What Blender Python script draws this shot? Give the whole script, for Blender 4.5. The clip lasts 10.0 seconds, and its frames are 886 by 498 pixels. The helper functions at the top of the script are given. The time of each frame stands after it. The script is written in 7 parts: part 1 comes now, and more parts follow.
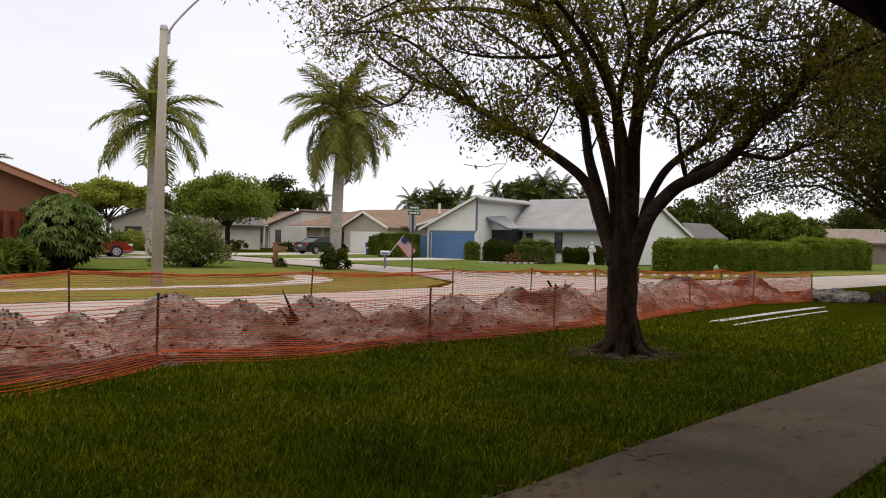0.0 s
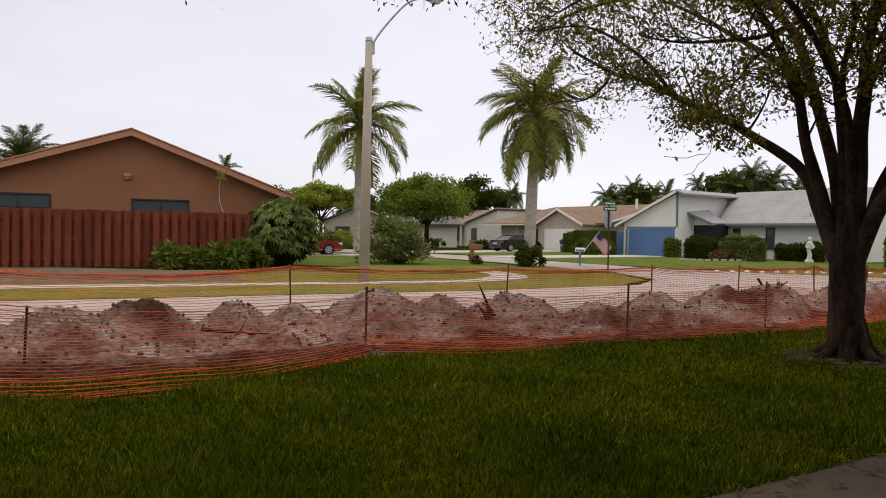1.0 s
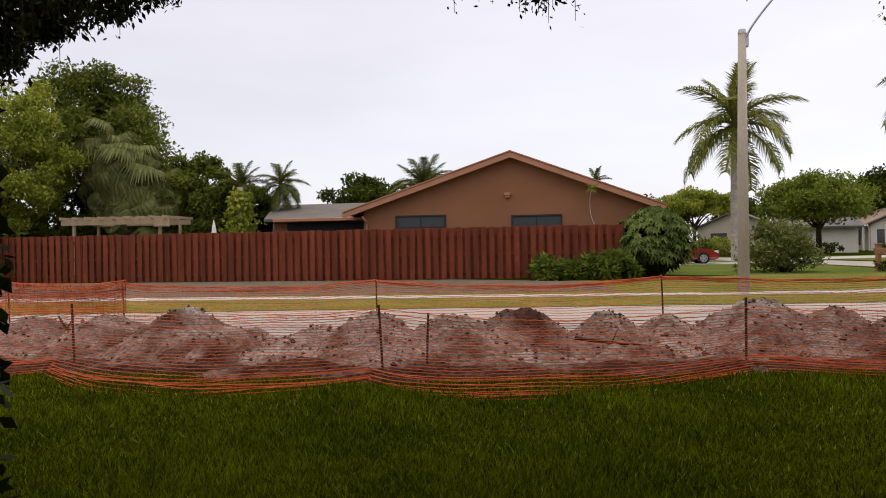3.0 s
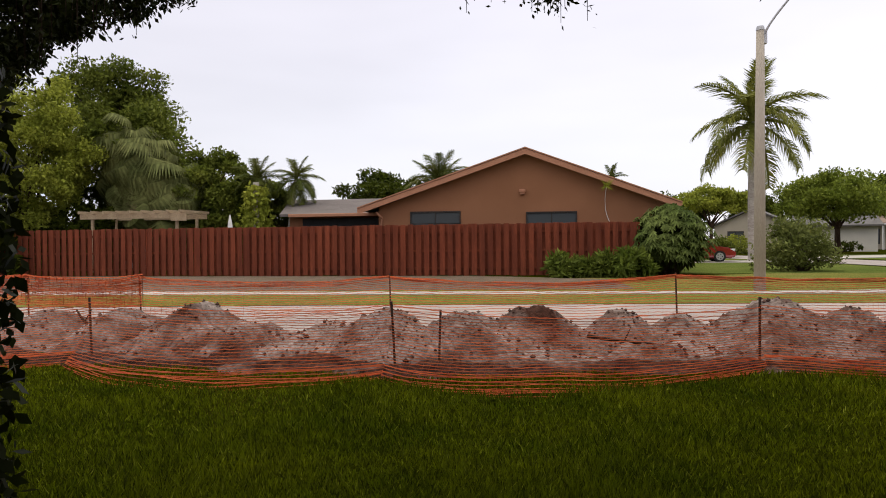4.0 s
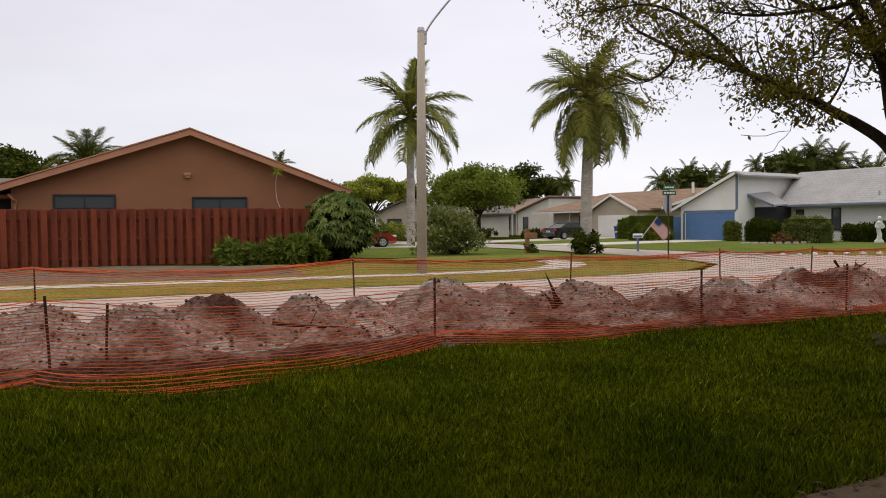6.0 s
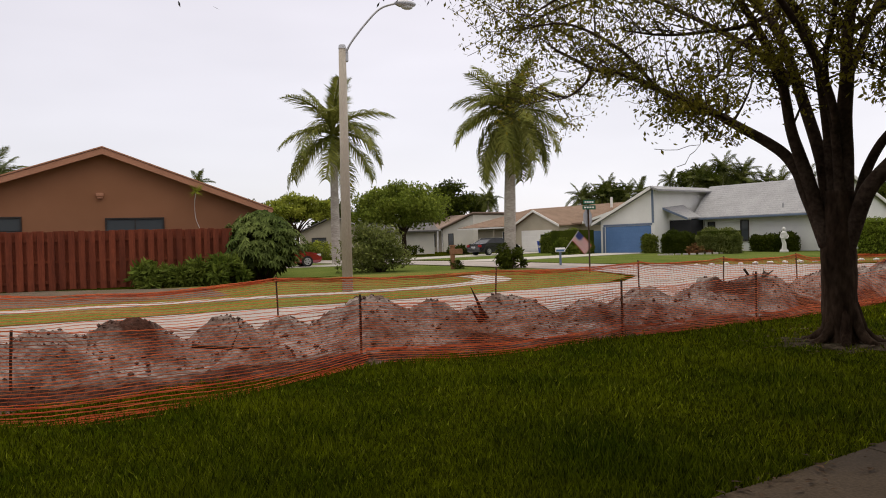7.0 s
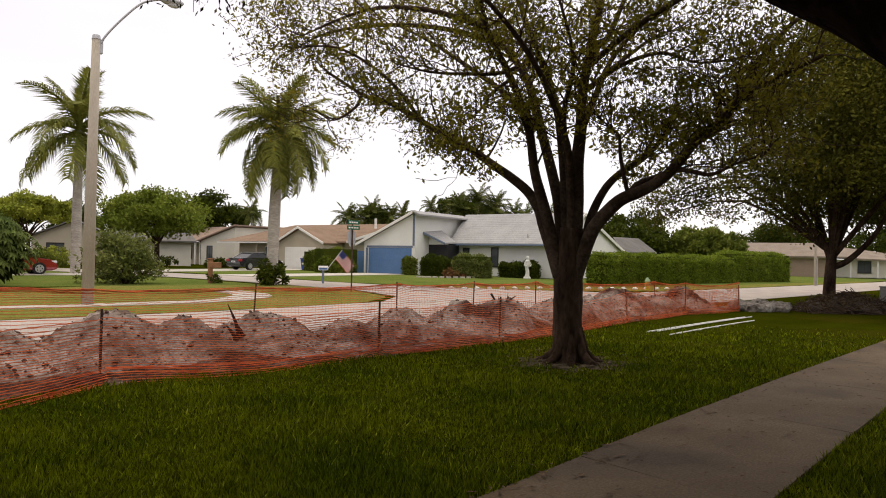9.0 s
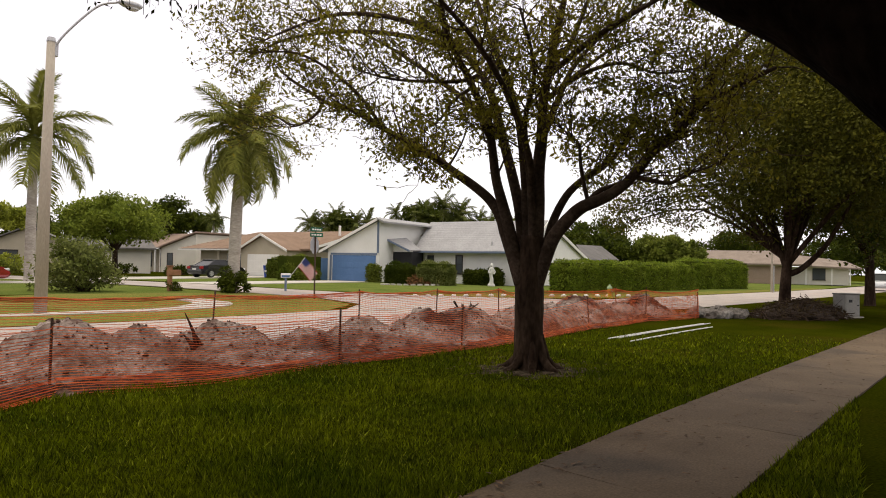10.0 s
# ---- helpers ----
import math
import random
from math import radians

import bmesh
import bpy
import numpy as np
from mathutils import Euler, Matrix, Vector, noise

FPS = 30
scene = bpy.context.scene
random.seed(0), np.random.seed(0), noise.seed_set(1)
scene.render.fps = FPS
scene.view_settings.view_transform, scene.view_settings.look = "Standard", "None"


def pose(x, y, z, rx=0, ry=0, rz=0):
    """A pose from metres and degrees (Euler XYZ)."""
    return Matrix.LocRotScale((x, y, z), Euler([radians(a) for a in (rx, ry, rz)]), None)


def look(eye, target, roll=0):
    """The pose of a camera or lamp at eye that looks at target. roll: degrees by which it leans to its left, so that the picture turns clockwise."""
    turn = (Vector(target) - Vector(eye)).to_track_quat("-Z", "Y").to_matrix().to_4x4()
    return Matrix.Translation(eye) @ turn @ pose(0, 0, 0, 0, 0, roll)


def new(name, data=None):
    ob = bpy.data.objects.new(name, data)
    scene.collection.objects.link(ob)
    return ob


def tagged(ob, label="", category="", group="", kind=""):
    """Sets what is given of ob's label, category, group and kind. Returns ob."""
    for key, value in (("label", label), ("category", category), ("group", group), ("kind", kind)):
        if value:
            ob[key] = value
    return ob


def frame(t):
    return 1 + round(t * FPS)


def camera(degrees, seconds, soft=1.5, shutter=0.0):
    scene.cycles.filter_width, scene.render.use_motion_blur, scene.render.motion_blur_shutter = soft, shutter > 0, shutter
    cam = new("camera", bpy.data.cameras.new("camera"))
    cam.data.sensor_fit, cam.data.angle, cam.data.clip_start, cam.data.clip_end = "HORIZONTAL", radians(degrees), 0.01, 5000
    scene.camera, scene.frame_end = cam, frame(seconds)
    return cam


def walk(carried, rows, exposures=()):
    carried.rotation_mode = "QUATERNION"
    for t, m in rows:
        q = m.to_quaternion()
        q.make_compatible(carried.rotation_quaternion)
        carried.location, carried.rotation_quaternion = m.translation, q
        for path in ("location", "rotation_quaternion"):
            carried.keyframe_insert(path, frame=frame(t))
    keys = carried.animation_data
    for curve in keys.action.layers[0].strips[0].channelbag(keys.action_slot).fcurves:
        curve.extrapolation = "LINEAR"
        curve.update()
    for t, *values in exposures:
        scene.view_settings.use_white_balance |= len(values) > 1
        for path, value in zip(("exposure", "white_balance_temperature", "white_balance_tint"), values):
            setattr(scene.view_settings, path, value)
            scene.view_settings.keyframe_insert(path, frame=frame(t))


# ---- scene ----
cam = camera(62.6, 10.0, 1.0)
PATH = [
    (0, (0.288, -0.266, 1.634), (1.416, 1.385, 1.613), 1.4),
    (0.5, (0.304, -0.299, 1.618), (1.096, 1.537, 1.571), 2.0),
    (1, (0.246, -0.307, 1.61), (0.903, 1.582, 1.572), 0.9),
    (1.5, (0.199, -0.315, 1.604), (0.518, 1.66, 1.593), -0.4),
    (2, (0.202, -0.393, 1.599), (0.309, 1.604, 1.608), -1.1),
    (2.5, (0.233, -0.318, 1.61), (0.121, 1.679, 1.607), -1.1),
    (2.7, (0.252, -0.315, 1.608), (0.041, 1.674, 1.605), -1.1),
    (3.8, (0.308, -0.319, 1.628), (-0.141, 1.63, 1.601), -0.7),
    (4, (0.309, -0.341, 1.63), (-0.06, 1.625, 1.61), -0.6),
    (4.5, (0.281, -0.286, 1.612), (0.287, 1.713, 1.549), 0.2),
    (5, (0.153, -0.228, 1.606), (0.414, 1.754, 1.557), 0.4),
    (5.5, (0.055, -0.154, 1.596), (0.477, 1.8, 1.541), -0.0),
    (5.7, (0.051, -0.135, 1.601), (0.53, 1.806, 1.532), -0.2),
    (6.8, (0.068, -0.096, 1.552), (0.709, 1.799, 1.528), -1.9),
    (7, (0.073, -0.097, 1.564), (0.793, 1.769, 1.544), -1.7),
    (7.5, (0.039, -0.161, 1.576), (0.862, 1.661, 1.559), -1.2),
    (8, (0.04, -0.169, 1.585), (1.128, 1.51, 1.58), -0.1),
    (8.5, (0.05, -0.177, 1.602), (1.305, 1.379, 1.635), 0.9),
    (9, (0.041, -0.2, 1.596), (1.313, 1.343, 1.621), 1.1),
    (9.5, (0.063, -0.215, 1.6), (1.315, 1.345, 1.622), 1.0),
    (10, (0.104, -0.214, 1.6), (1.448, 1.267, 1.647), 1.1),
]
walk(cam, [(t, look(eye, target, roll)) for t, eye, target, roll in PATH],
     exposures=[(0, 0.21, 6450, 10), (0.5, -0.03, 6500, 10), (1, 0.09, 6500, 10), (2.5, 0.16, 6500, 10), (4, 0.26, 6500, 10), (5, 0.06, 6500, 10), (5.5, 0.1, 6520, 10), (7, 0.07, 6600, 10),
                (7.5, 0.12, 6650, 10), (8, 0.14, 6750, 10), (8.5, 0.22, 6850, 10), (10, 0.4, 6900, 10)])

# ---------------------------------------------------------------- world and light
world = bpy.data.worlds.new("overcast_sky")
scene.world = world
world.use_nodes = True
wn, wl = world.node_tree.nodes, world.node_tree.links
wn.clear()
w_out, w_bg = wn.new("ShaderNodeOutputWorld"), wn.new("ShaderNodeBackground")
w_sky = wn.new("ShaderNodeTexSky")
w_sky.sky_type, w_sky.sun_disc = "NISHITA", False
w_sky.sun_elevation, w_sky.sun_rotation = radians(58), radians(200)
w_tc, w_sep, w_ramp = wn.new("ShaderNodeTexCoord"), wn.new("ShaderNodeSeparateXYZ"), wn.new("ShaderNodeValToRGB")
w_noise, w_nr = wn.new("ShaderNodeTexNoise"), wn.new("ShaderNodeMapRange")
w_noise.inputs["Scale"].default_value, w_noise.inputs["Detail"].default_value = 2.2, 3.0
w_nr.inputs["To Min"].default_value, w_nr.inputs["To Max"].default_value = 0.84, 1.16
w_map = wn.new("ShaderNodeMapping")
w_map.inputs["Scale"].default_value = (1, 1, 4)
w_ramp.color_ramp.elements[0].position, w_ramp.color_ramp.elements[0].color = 0.0, (0.75, 0.73, 0.768, 1)
w_ramp.color_ramp.elements[1].position, w_ramp.color_ramp.elements[1].color = 1.0, (1.5, 1.42, 1.25, 1)
w_mid = w_ramp.color_ramp.elements.new(0.42)
w_mid.color = (0.765, 0.727, 0.79, 1)
w_mul, w_mix = wn.new("ShaderNodeMix"), wn.new("ShaderNodeMix")
for nd, mode in ((w_mul, "MULTIPLY"), (w_mix, "ADD")):
    nd.data_type, nd.blend_type = "RGBA", mode
w_mul.inputs[0].default_value, w_mix.inputs[0].default_value = 1.0, 0.02
wl.new(w_tc.outputs["Generated"], w_sep.inputs[0])
wl.new(w_sep.outputs["Z"], w_ramp.inputs[0])
wl.new(w_tc.outputs["Generated"], w_map.inputs[0])
wl.new(w_map.outputs[0], w_noise.inputs["Vector"])
wl.new(w_noise.outputs["Fac"], w_nr.inputs["Value"])
wl.new(w_ramp.outputs[0], w_mul.inputs[6])
wl.new(w_nr.outputs[0], w_mul.inputs[7])
w_side, w_mul2 = wn.new("ShaderNodeMapRange"), wn.new("ShaderNodeMix")
w_mul2.data_type, w_mul2.blend_type = "RGBA", "MULTIPLY"
w_mul2.inputs[0].default_value = 1.0
w_side.inputs["From Min"].default_value, w_side.inputs["From Max"].default_value = -0.6, 0.9
w_side.inputs["To Min"].default_value, w_side.inputs["To Max"].default_value = 0.86, 1.12
wl.new(w_sep.outputs["X"], w_side.inputs["Value"])
wl.new(w_mul.outputs[2], w_mul2.inputs[6])
wl.new(w_side.outputs[0], w_mul2.inputs[7])
wl.new(w_mul2.outputs[2], w_mix.inputs[6])
wl.new(w_sky.outputs[0], w_mix.inputs[7])
wl.new(w_mix.outputs[2], w_bg.inputs["Color"])
wl.new(w_bg.outputs[0], w_out.inputs["Surface"])
w_bg.inputs["Strength"].default_value = 1.0

sun = new("sun", bpy.data.lights.new("sun", "SUN"))
sun.data.energy, sun.data.angle, sun.data.color = 0.7, radians(25), (1.0, 0.93, 0.8)
sun.matrix_world = look((-10, 25, 60), (0, 10, 0))


# ---------------------------------------------------------------- materials
def mat(name, a, b, scale=4.0, rough=0.85, bump=0.0, bscale=None, metal=0.0, fine=0.25, third=None, stretch=(1, 1, 1),
        island=0.0, objrand=0.0, spec=0.3, trans=0.0, local=False):
    """Two colours mixed by a broad noise, darkened and lightened by a fine one; third adds blotches."""
    m = bpy.data.materials.new(name)
    m.use_nodes = True
    n, l = m.node_tree.nodes, m.node_tree.links
    p = n["Principled BSDF"]
    if local:
        tc = n.new("ShaderNodeTexCoord")
        src = tc.outputs["Object"]
    else:
        src = n.new("ShaderNodeNewGeometry").outputs["Position"]
    mp = n.new("ShaderNodeMapping")
    mp.inputs["Scale"].default_value = stretch
    l.new(src, mp.inputs[0])

    def noise_fac(sc, detail=4.0, lo=0.3, hi=0.7):
        t = n.new("ShaderNodeTexNoise")
        t.inputs["Scale"].default_value, t.inputs["Detail"].default_value = sc, detail
        l.new(mp.outputs[0], t.inputs["Vector"])
        r = n.new("ShaderNodeMapRange")
        r.inputs["From Min"].default_value, r.inputs["From Max"].default_value = lo, hi
        l.new(t.outputs["Fac"], r.inputs["Value"])
        return t, r.outputs[0]

    def mix(fac, c1, c2, mode="MIX"):
        x = n.new("ShaderNodeMix")
        x.data_type, x.blend_type = "RGBA", mode
        for sock, v in ((x.inputs[0], fac), (x.inputs[6], c1), (x.inputs[7], c2)):
            if isinstance(v, (tuple, list)):
                sock.default_value = (*v, 1)
            elif isinstance(v, float):
                sock.default_value = v
            else:
                l.new(v, sock)
        return x.outputs[2]

    _, f = noise_fac(scale)
    col = mix(f, a, b)
    if third:
        _, f3 = noise_fac(scale * 0.37 + 0.11, 5.0, 0.52, 0.66)
        col = mix(f3, col, third)
    ft, ff = noise_fac(bscale or scale * 9, 3.0)
    if fine:
        g = n.new("ShaderNodeMapRange")
        g.inputs["To Min"].default_value, g.inputs["To Max"].default_value = 1 - fine, 1 + fine
        l.new(ff, g.inputs["Value"])
        col = mix(1.0, col, g.outputs[0], "MULTIPLY")
    for amount, kind in ((island, 0), (objrand, 1)):
        if amount:
            out = n.new("ShaderNodeObjectInfo").outputs["Random"] if kind else n.new("ShaderNodeNewGeometry").outputs["Random Per Island"]
            g = n.new("ShaderNodeMapRange")
            g.inputs["To Min"].default_value, g.inputs["To Max"].default_value = 1 - amount, 1 + amount
            l.new(out, g.inputs["Value"])
            col = mix(1.0, col, g.outputs[0], "MULTIPLY")
    l.new(col, p.inputs["Base Color"])
    p.inputs["Roughness"].default_value, p.inputs["Metallic"].default_value = rough, metal
    p.inputs["Specular IOR Level"].default_value = spec
    if bump:
        bp = n.new("ShaderNodeBump")
        bp.inputs["Strength"].default_value, bp.inputs["Distance"].default_value = 1.0, bump
        l.new(ft.outputs["Fac"], bp.inputs["Height"])
        l.new(bp.outputs[0], p.inputs["Normal"])
    if trans:
        tr, ms, o = n.new("ShaderNodeBsdfTranslucent"), n.new("ShaderNodeMixShader"), n["Material Output"]
        l.new(col, tr.inputs[0])
        ms.inputs[0].default_value = trans
        l.new(p.outputs[0], ms.inputs[1])
        l.new(tr.outputs[0], ms.inputs[2])
        l.new(ms.outputs[0], o.inputs["Surface"])
    return m


def glass_mat(name, tint, rough=0.05):
    m = bpy.data.materials.new(name)
    m.use_nodes = True
    p = m.node_tree.nodes["Principled BSDF"]
    p.inputs["Base Color"].default_value = (*tint, 1)
    p.inputs["Roughness"].default_value = rough
    p.inputs["Specular IOR Level"].default_value = 0.3
    return m


# near lawn base kept very dark: the shade of the trees is in its colour
M_LAWN = mat("shaded_lawn_soil", (0.02, 0.025, 0.001), (0.034, 0.039, 0.002), 0.7, 1.0, 0.02, 30, fine=0.45, third=(0.036, 0.034, 0.003), spec=0.0)
M_VERGE = mat("verge_grass", (0.125, 0.14, 0.032), (0.18, 0.168, 0.045), 0.6, 1.0, 0.03, 14, fine=0.35, third=(0.21, 0.165, 0.06), spec=0.0)
M_FARLAWN = mat("house_lawn", (0.085, 0.118, 0.026), (0.13, 0.15, 0.038), 0.5, 1.0, 0.03, 12, fine=0.3, spec=0.0)
M_ROAD = mat("asphalt_pale", (0.32, 0.275, 0.25), (0.41, 0.36, 0.33), 0.8, 0.9, 0.004, 60, fine=0.12, third=(0.40, 0.33, 0.29))
M_CONC = mat("concrete", (0.38, 0.35, 0.315), (0.49, 0.45, 0.405), 1.2, 0.9, 0.003, 40, fine=0.15, third=(0.36, 0.33, 0.28), objrand=0.06)
# near footpath: tree shade is put into the concrete colour, besides the stains
M_WALK = mat("shaded_walk_concrete", (0.088, 0.06, 0.036), (0.13, 0.091, 0.057), 0.9, 0.92, 0.003, 50, fine=0.25, third=(0.06, 0.043, 0.029), objrand=0.05)
M_SOIL = mat("bare_soil", (0.105, 0.077, 0.053), (0.16, 0.115, 0.082), 1.5, 0.95, 0.03, 18, fine=0.35, third=(0.12, 0.088, 0.05))
M_HEAP = mat("dug_soil", (0.105, 0.058, 0.044), (0.33, 0.272, 0.246), 2.2, 1.0, 0.06, 13, fine=0.35, third=(0.06, 0.026, 0.018), spec=0.05)
M_STUCCO = mat("brown_stucco", (0.27, 0.122, 0.060), (0.31, 0.142, 0.072), 0.7, 0.9, 0.004, 60, fine=0.08)
M_FASCIA = mat("brown_fascia", (0.40, 0.19, 0.11), (0.46, 0.22, 0.13), 2.0, 0.7, 0, fine=0.08)
M_SHINGLE_G = mat("grey_shingle", (0.28, 0.275, 0.28), (0.34, 0.335, 0.34), 1.0, 0.9, 0.01, 10, fine=0.15)
M_SHINGLE_D = mat("dark_shingle", (0.10, 0.095, 0.09), (0.15, 0.14, 0.135), 1.0, 0.9, 0.01, 10, fine=0.15)
M_SHINGLE_T = mat("tan_shingle", (0.185, 0.12, 0.08), (0.245, 0.162, 0.112), 1.0, 0.9, 0.01, 10, fine=0.15)
M_SHINGLE_P = mat("pinkish_shingle", (0.23, 0.165, 0.13), (0.30, 0.22, 0.175), 1.0, 0.9, 0.01, 10, fine=0.15)
M_SHINGLE_B = mat("dull_brown_shingle", (0.19, 0.15, 0.12), (0.25, 0.20, 0.165), 1.0, 0.9, 0.01, 10, fine=0.15)
M_WHITE = mat("white_paint_wall", (0.74, 0.73, 0.69), (0.81, 0.80, 0.76), 0.8, 0.85, 0.003, 40, fine=0.05)
M_TRIMB = mat("blue_grey_trim", (0.13, 0.17, 0.24), (0.16, 0.20, 0.28), 2.0, 0.6, fine=0.06)
M_BLUE = mat("blue_door_paint", (0.085, 0.17, 0.34), (0.105, 0.20, 0.385), 1.0, 0.55, fine=0.06)
M_BEIGE = mat("beige_stucco", (0.42, 0.37, 0.28), (0.48, 0.42, 0.325), 0.8, 0.9, 0.003, 40, fine=0.06)
M_CREAM = mat("cream_wall", (0.60, 0.57, 0.49), (0.68, 0.64, 0.55), 0.8, 0.9, 0.003, 40, fine=0.06)
M_WTRIM = mat("white_trim", (0.74, 0.72, 0.68), (0.80, 0.78, 0.74), 2.0, 0.6, fine=0.05)
M_DARK = mat("dark_opening_and_shade", (0.012, 0.012, 0.014), (0.02, 0.02, 0.022), 2.0, 0.6, fine=0.1)
M_FRAMEDK = mat("dark_window_frame", (0.03, 0.024, 0.022), (0.045, 0.036, 0.03), 3.0, 0.5, fine=0.1)
M_GLASS = glass_mat("window_glass", (0.075, 0.085, 0.09))
M_REDFENCE = mat("red_stained_board", (0.122, 0.026, 0.011), (0.21, 0.049, 0.021), 1.2, 0.85, 0.002, 14, fine=0.2, stretch=(3, 3, 0.35), objrand=0.16)
M_BARK = mat("dark_bark", (0.02, 0.012, 0.008), (0.072, 0.047, 0.032), 3.0, 1.0, 0.02, 14, fine=0.4, stretch=(1.4, 1.4, 0.5), spec=0.04)
M_LIMB = mat("grey_brown_limb", (0.036, 0.024, 0.017), (0.088, 0.061, 0.045), 4.0, 1.0, 0.01, 20, fine=0.35, spec=0.05)
M_PALMTRUNK = mat("grey_palm_trunk", (0.35, 0.31, 0.27), (0.47, 0.425, 0.375), 2.0, 0.9, 0.012, 12, fine=0.28, stretch=(0.5, 0.5, 3))
M_POLE = mat("weathered_pole", (0.36, 0.31, 0.25), (0.44, 0.385, 0.315), 1.2, 0.85, 0.002, 25, fine=0.12, stretch=(2, 2, 0.4))
M_METAL = mat("grey_metal", (0.40, 0.40, 0.41), (0.48, 0.48, 0.49), 4.0, 0.5, metal=0.6, fine=0.1)
M_NET = mat("orange_plastic_net", (0.57, 0.098, 0.025), (0.79, 0.23, 0.078), 3.0, 0.55, fine=0.1, island=0.25, trans=0.45)
M_POST = mat("rusty_steel_post", (0.05, 0.03, 0.022), (0.09, 0.055, 0.038), 6.0, 0.8, fine=0.25)


def leafmat(name, a, b, trans=0.3, rough=0.55):
    return mat(name, a, b, 0.8, rough, 0, 6, fine=0.2, island=0.35, spec=0.06, trans=trans)


M_LEAF = leafmat("tree_leaf", (0.10, 0.10, 0.009), (0.25, 0.21, 0.025), 0.4)
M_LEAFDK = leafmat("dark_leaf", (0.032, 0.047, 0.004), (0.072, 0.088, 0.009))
M_LEAFMID = leafmat("mid_leaf", (0.088, 0.118, 0.016), (0.165, 0.185, 0.03))
M_LEAFLT = leafmat("light_leaf", (0.20, 0.235, 0.03), (0.32, 0.34, 0.05))
M_LEAFPALE = leafmat("pale_shrub_leaf", (0.11, 0.135, 0.03), (0.21, 0.225, 0.07))
M_LEAFBRIGHT = leafmat("bright_leaf", (0.11, 0.15, 0.018), (0.21, 0.245, 0.036))
M_HEDGE = leafmat("hedge_leaf", (0.13, 0.185, 0.015), (0.20, 0.25, 0.03))
M_FROND = leafmat("palm_frond_leaf", (0.12, 0.135, 0.024), (0.25, 0.25, 0.055))
M_FRONDDRY = leafmat("dry_frond", (0.16, 0.12, 0.06), (0.24, 0.19, 0.10))
M_GRASSPALE = mat("pale_grass_blade", (0.15, 0.18, 0.008), (0.27, 0.29, 0.02), 0.9, 0.6, 0, 6, fine=0.25, island=0.5, spec=0.1, trans=0.3)
# blade colour also lowered a little for the tree shade
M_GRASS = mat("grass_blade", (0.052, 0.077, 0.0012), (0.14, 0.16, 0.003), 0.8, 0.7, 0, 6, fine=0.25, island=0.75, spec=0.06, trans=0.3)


# ---------------------------------------------------------------- mesh helpers
def mesh_of(name, bm, material, smooth=False):
    me = bpy.data.meshes.new(name)
    bm.normal_update()
    bm.to_mesh(me)
    bm.free()
    me.materials.append(material)
    if smooth:
        for p in me.polygons:
            p.use_smooth = True
    return me


def raw(name, verts, faces, material):
    me = bpy.data.meshes.new(name)
    me.from_pydata(verts, [], faces)
    me.materials.append(material)
    return me


def part(name, bm, material, parent=None, label="", smooth=False, at=None):
    ob = new(name, bm if isinstance(bm, bpy.types.Mesh) else mesh_of(name, bm, material, smooth))
    ob.parent = parent
    if at is not None:
        ob.matrix_basis = at
    return tagged(ob, label)


def thing(name, m, label, category, group="", kind=""):
    ob = new(name)
    ob.empty_display_size = 0.2
    ob.matrix_basis = m
    return tagged(ob, label, category, group, kind)


def box(bm, x0, x1, y0, y1, z0, z1, m=None, bevel=0.0):
    vs = [bm.verts.new(v) for v in ((x0, y0, z0), (x1, y0, z0), (x1, y1, z0), (x0, y1, z0), (x0, y0, z1), (x1, y0, z1), (x1, y1, z1), (x0, y1, z1))]
    fs = [bm.faces.new([vs[i] for i in f]) for f in ((3, 2, 1, 0), (4, 5, 6, 7), (0, 1, 5, 4), (1, 2, 6, 5), (2, 3, 7, 6), (3, 0, 4, 7))]
    if bevel:
        es = list({e for f in fs for e in f.edges})
        r = bmesh.ops.bevel(bm, geom=es, offset=bevel, segments=1, affect="EDGES")
        vs = list({v for f in r["faces"] for v in f.verts})
    if m is not None:
        for v in vs:
            v.co = m @ v.co
    return bm


def new_box(*a, **k):
    return box(bmesh.new(), *a, **k)


def prism(bm, outline, y0, y1):
    """An outline in x and z, pulled out from y0 to y1."""
    a = [bm.verts.new((x, y0, z)) for x, z in outline]
    b = [bm.verts.new((x, y1, z)) for x, z in outline]
    bm.faces.new(a)
    bm.faces.new(b[::-1])
    for i in range(len(a)):
        j = (i + 1) % len(a)
        bm.faces.new((a[j], a[i], b[i], b[j]))
    return bm


def tube(bm, pts, radii, sides=8, cap=True):
    """A tapered tube along points."""
    pts = [Vector(p) for p in pts]
    rings, side = [], None
    for i, p in enumerate(pts):
        d = (pts[min(i + 1, len(pts) - 1)] - pts[max(i - 1, 0)]).normalized()
        if side is None:
            side = d.cross(Vector((0.3, 0.9, 0.1)) if abs(d.y) < 0.9 else Vector((1, 0, 0))).normalized()
        side = (side - d * side.dot(d)).normalized()
        up = d.cross(side)
        r = radii[i] if isinstance(radii, (list, tuple)) else radii
        rings.append([bm.verts.new(p + (side * math.cos(2 * math.pi * k / sides) + up * math.sin(2 * math.pi * k / sides)) * r) for k in range(sides)])
    for a, b in zip(rings, rings[1:]):
        for k in range(sides):
            bm.faces.new((a[k], a[(k + 1) % sides], b[(k + 1) % sides], b[k]))
    if cap and sides > 2:
        bm.faces.new(rings[0][::-1])
        bm.faces.new(rings[-1])
    return bm


